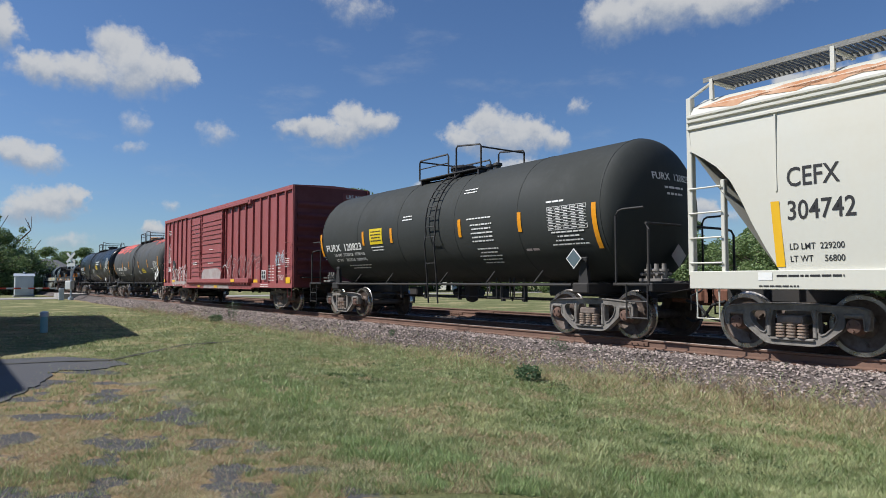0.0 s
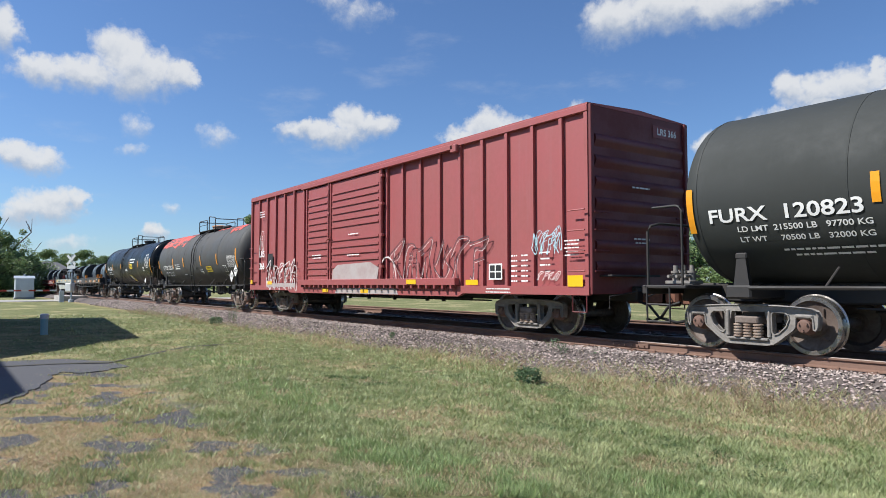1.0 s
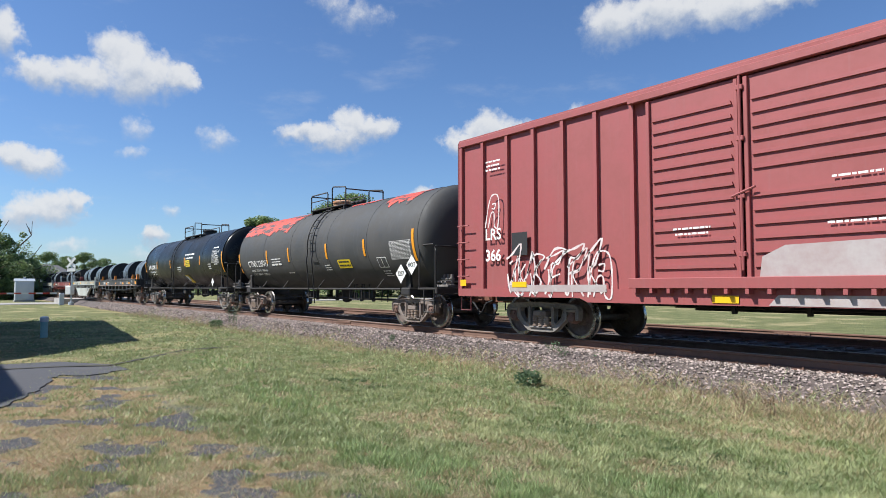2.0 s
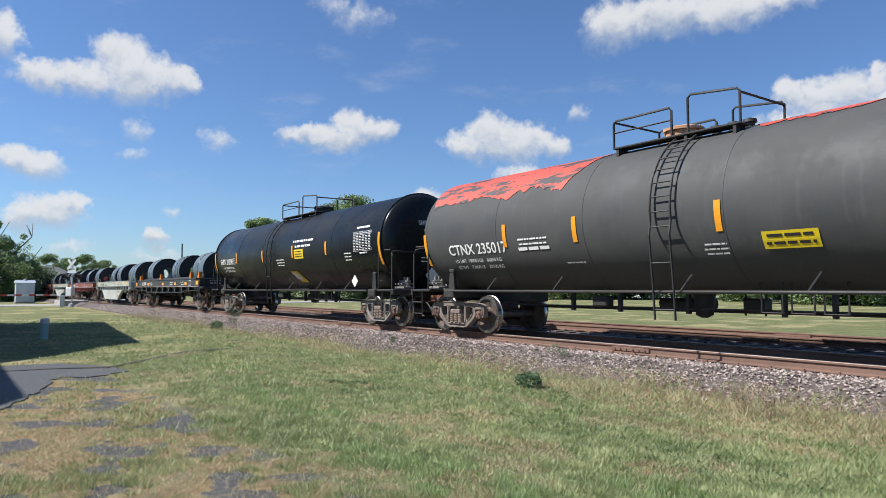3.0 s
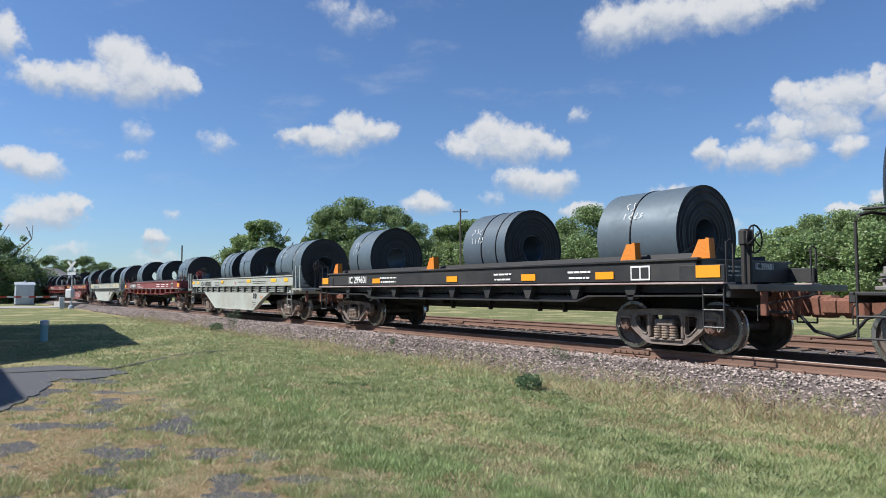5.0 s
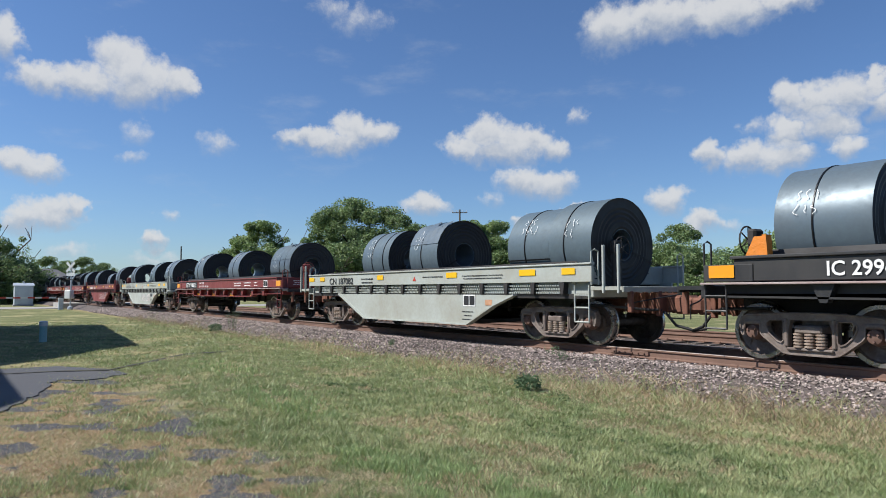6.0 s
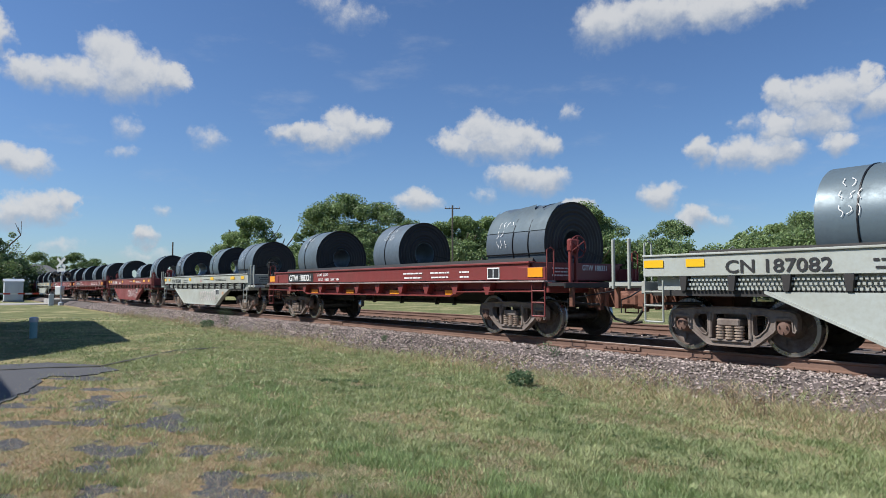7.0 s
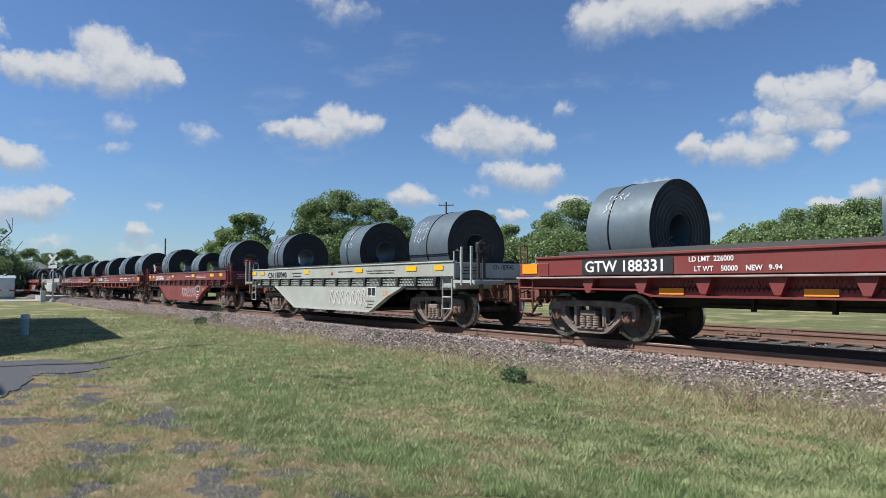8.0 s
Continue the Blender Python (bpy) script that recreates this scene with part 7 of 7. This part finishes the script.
for dx in (-0.125, 0.125):
    mark(tc, rect(0.22, 0.29), "tank_faded", 4.9 + dx, -27, R, Z, 0.017, "data_panel")
mark(tc, bars([0.4, 0.4, 0.4], 0.05, 0.8, 25), "white", 4.9, -39, R, Z)
mark(tc, table_grid(1.1, 0.52, 8, 7), "white", 6.03, -14, R, Z)
mark(tc, bars([0.5], 0.05, 0.8, 26), "white", -1.9, -36, R, Z)
part("placard", on_side(diamond(0.27), 5.99, 1.47, -1.38), "white", tc, "white diamond placard")
part("lettering", on_side(letters("3257", 0.16, 1.0, 0.003), 5.99, 1.47, -1.388), "black", tc)
part("placard", on_side(diamond(0.27), 6.58, 1.70, -1.41), "white", tc, "white diamond placard")
part("lettering", on_side(letters("HOT", 0.17, 1.0, 0.003), 6.58, 1.70, -1.418), "black", tc)


def paint_patch(car, x0, x1, a0, a1, seed, ragged=9.0):
    """Bare primer along the top of a tank, with a ragged lower edge."""
    v, f = [], []
    n = int((x1 - x0) / 0.05)
    for i in range(n + 1):
        x = x0 + (x1 - x0) * i / n
        low = a0 + ragged * (noise.noise(Vector((x * 1.1, seed, 0))) + 0.8 * noise.noise(Vector((x * 4, seed, 2))) + 0.35 * noise.noise(Vector((x * 11, seed, 2))) + 0.15 * noise.noise(Vector((x * 23, seed, 4))))
        fade = min(1.0, (x - x0) / 0.5, (x1 - x) / 0.9)
        low = a1 - (a1 - low) * max(0.05, fade)
        for k in range(9):
            a = radians(low + (a1 - low) * k / 8)
            past = max(0.0, abs(x) - 6.94) / 0.62
            r = R * math.sqrt(1 - past * past) + 0.012
            v.append((x, -r * math.cos(a), Z + r * math.sin(a)))
    for i in range(n):
        for k in range(8):
            f.append((i * 9 + k, (i + 1) * 9 + k, (i + 1) * 9 + k + 1, i * 9 + k + 1))
    part("primer_patch", Shape().add(v, f), "orange_red", car, "weathered orange-red primer patch", smooth=60)


paint_patch(tc, -7.30, -1.3, 31, 88, 3, 8)
paint_patch(tc, 4.0, 6.8, 48, 100, 5, 12)
paint_patch(tc, 1.2, 4.2, 64, 100, 7, 10)

# glossy black tank car
R, Z = 1.455, 2.53
ts = car_at(tank_car("black tank car with white lettering and yellow placards", 8.1, R, Z, 6.95, "tank_gloss", (0.55, 1.9), 1.32, False, True), -17.52)
mark(ts, letters("SHPX  212043", 0.36, 0.80, 0.006), "white", -6.06, -9, R, Z)
mark(ts, rect(0.22, 0.28), "white", -5.03, -8, R, Z, name="data_panel")
mark(ts, rect(0.18, 0.24), "tank_gloss", -5.03, -8, R, Z, 0.015, "data_panel")
mark(ts, letters("C", 0.2, 1.0, 0.003), "white", -5.03, -9.5, R, Z, 0.019)
mark(ts, letters("LD LMT  206400 LB   93600 KG", 0.13, 0.88, 0.002), "white", -5.95, -20, R, Z)
mark(ts, letters("LT WT    79600 LB   36100 KG", 0.13, 0.88, 0.002), "white", -5.92, -26, R, Z)
for x, h, a, lift in ((-7.62, 0.9, -9, 0.036), (-4.76, 0.46, -4, 0.014), (-1.70, 0.46, -5, 0.014), (1.30, 0.46, -3, 0.014), (4.06, 0.46, -3, 0.014), (7.62, 0.98, -10, 0.036)):
    mark(ts, rect(0.11, h), "orange", x, a, R, Z, lift, "reflector")
mark(ts, rect(0.78, 0.34), "yellow_sign", 1.86, -7, R, Z, name="placard")
mark(ts, bars([0.6, 0.6, 0.6], 0.05, 0.8, 30), "black", 1.86, -4, R, Z, 0.018)
mark(ts, bars([1.7, 1.3], 0.12, 0.6, 31), "white", 2.2, 10, R, Z)
part("placard", on_tank(([(-0.45, 0.27), (0.15, 0.27), (0.45, -0.27), (-0.15, -0.27)], [(0, 1, 2, 3)]), 1.2, -42, R + 0.04, Z), "yellow_sign", ts, "peeling yellow placard")
part("placard", on_tank(([(-0.33, 0.22), (0.05, 0.22), (0.30, -0.10), (-0.15, -0.10)], [(0, 1, 2, 3)]), 1.15, -42, R + 0.05, Z), "white", ts)
mark(ts, bars([0.7, 0.75, 0.6], 0.06, 0.8, 32), "white", 0.1, -14, R, Z)
mark(ts, bars([0.45, 0.45, 0.4], 0.06, 0.8, 33), "white", 5.58, -13, R, Z)
mark(ts, table_grid(1.12, 0.60, 6, 6), "white", 6.56, 1, R, Z)
mark(ts, bars([0.8], 0.1, 0.8, 34), "white", 6.56, 17, R, Z)
mark(ts, bars([0.45], 0.07, 0.8, 35), "white", 6.6, -14, R, Z)
part("placard", on_side(diamond(0.2), 5.96, 1.34, -1.36), "white", ts, "white diamond placard")
part("lettering", on_head(letters("SHPX 212043", 0.20, 0.85, 0.003), 0.1, 3.05, 8.1, 0.42, R, Z), "white", ts)
part("lettering", on_head(bars([0.6, 0.5], 0.07, 0.8, 36), 0.1, 2.82, 8.1, 0.42, R, Z), "white", ts)
part("lettering", on_head(bars([0.8, 0.75], 0.06, 0.8, 37), 0.1, 2.0, 8.1, 0.42, R, Z), "white", ts)
part("placard", facing_x(diamond(0.24), 8.08, 0.1, 1.5), "white", ts)

# coil cars
ic = car_at(flat_coil_car("black coil car with white lettering and orange coil stops", "coil_black", 7.35, 5.87, "IC 299601", 1.41, ((-3.05, 0.9, 3), (4.2, 0.6, 5), (1.9, 0.6, 6)), brake_at=(-1, 1)), -34.95)
for x in (-6.6, -1.2, 5.2, 6.7):
    part("coil_stop", Shape().plate([(x - 0.06, 1.63), (x + 0.32, 1.63), (x + 0.24, 1.95), (x + 0.10, 1.95)], -1.42, -1.30).plate([(x + 0.20, 1.63), (x + 0.32, 1.63), (x + 0.30, 1.97), (x + 0.24, 1.97)], -1.44, -1.28), "stop", ic, "orange coil stop")
for x in (-3.7, 0.0, 2.75, 4.85):
    part("reflector", on_side(rect(0.44, 0.14), x, 1.38, -1.517), "orange", ic, "orange reflector")
gt = car_at(flat_coil_car("red-brown coil car with a black number panel", "coil_red", 7.33, 5.77, "GTW 188331", 1.81, ((2.4, 0.9, 5), (3.6, 0.8, 6), (4.6, 0.4, 8)), True, 10), -67.2)
for x in (-3.7, -1.25, 1.3, 3.9):
    part("reflector", on_side(rect(0.48, 0.11), x, 0.97, -1.385), "orange", gt, "orange reflector")
part("lettering", on_side(letters("LD LMT  226000", 0.12, 0.95, 0.002), -2.88, 1.50, -1.512), "white", gt)
part("lettering", on_side(letters("LT WT    50000    NEW   9-94", 0.12, 0.95, 0.002), -2.45, 1.34, -1.512), "white", gt)
cn = car_at(well_coil_car("pale grey deep-bellied coil car, stained and chipped", "coil_grey", "CN 187082"), -51.1)
cb = car_at(well_coil_car("pale grey deep-bellied coil car with faint graffiti", "coil_grey", "CN 187040", 4), -83.2)
rd = car_at(well_coil_car("red-brown deep-bellied coil car with pale graffiti", "coil_red", "CN 187061", 9), -99.0)
for s0, l, r, z, seed, torn in ((-40.65, 1.42, 0.98, 2.12, 1, False), (-34.42, 1.6, 0.95, 2.12, 2, False), (-29.82, 1.85, 0.97, 2.12, 3, False),
                                (-54.03, 1.6, 0.90, 2.08, 4, False), (-51.3, 1.35, 0.96, 2.10, 5, True), (-47.1, 1.35, 0.93, 2.08, 6, False), (-45.75, 1.2, 1.0, 2.08, 7, False),
                                (-72.35, 1.5, 1.0, 2.12, 8, False), (-67.1, 1.42, 0.93, 2.08, 9, False), (-61.45, 1.95, 0.97, 2.06, 10, True),
                                (-88.7, 1.4, 0.96, 2.1, 11, False), (-82.9, 1.3, 0.94, 2.1, 12, False), (-78.6, 1.75, 0.98, 2.08, 13, False),
                                (-94.4, 1.5, 0.96, 2.12, 14, False), (-99.4, 1.2, 0.75, 1.95, 15, False), (-104.2, 1.4, 0.95, 2.12, 16, False)):
    load(s0, l, r, z, 0.35, seed, torn)
# the cars that follow, down the line
for k in range(9):
    s0 = -114.9 - 15.9 * k
    source = (gt, gt, cn, rd, cn, gt, cn, rd, gt)[k]
    CARS.append((copy_thing(source, pose(0, 0, 0)), s0))
    for i, dx in enumerate((-4.9, 0.2, 4.9)):
        CARGO.append((copy_thing(CARGO[(k * 3 + i) % 16][0], pose(0, 0, 0)), s0 + dx + 0.4 * ((k * 7 + i * 3) % 3 - 1), 0.0, 2.12))


# ---- what moves ----
def travelled(t):
    u = t - 3.5
    return 14.35 * u + 0.0081 * u * u - 0.0080 * u ** 3


def motions():
    """The whole train rolls past at a steady pace; its wheels turn."""
    times = [0.5 * k for k in range(17)]
    for car, s0 in CARS:
        walk(car, [(t, pose(s0 + travelled(t), YC, RAIL_Z)) for t in times])
        for truck in car.children:
            for wheel in truck.children:
                if wheel.name.startswith("wheelset") and s0 > -130:
                    x = wheel.location.x
                    walk(wheel, [(k / 30, pose(x, 0, WHEEL_R, 0, math.degrees(travelled(k / 30) / WHEEL_R) % 360.0, 0)) for k in range(241)])
    for load_, s0, y, z in CARGO:
        walk(load_, [(t, pose(s0 + travelled(t), YC + y, RAIL_Z + z)) for t in times])


motions()
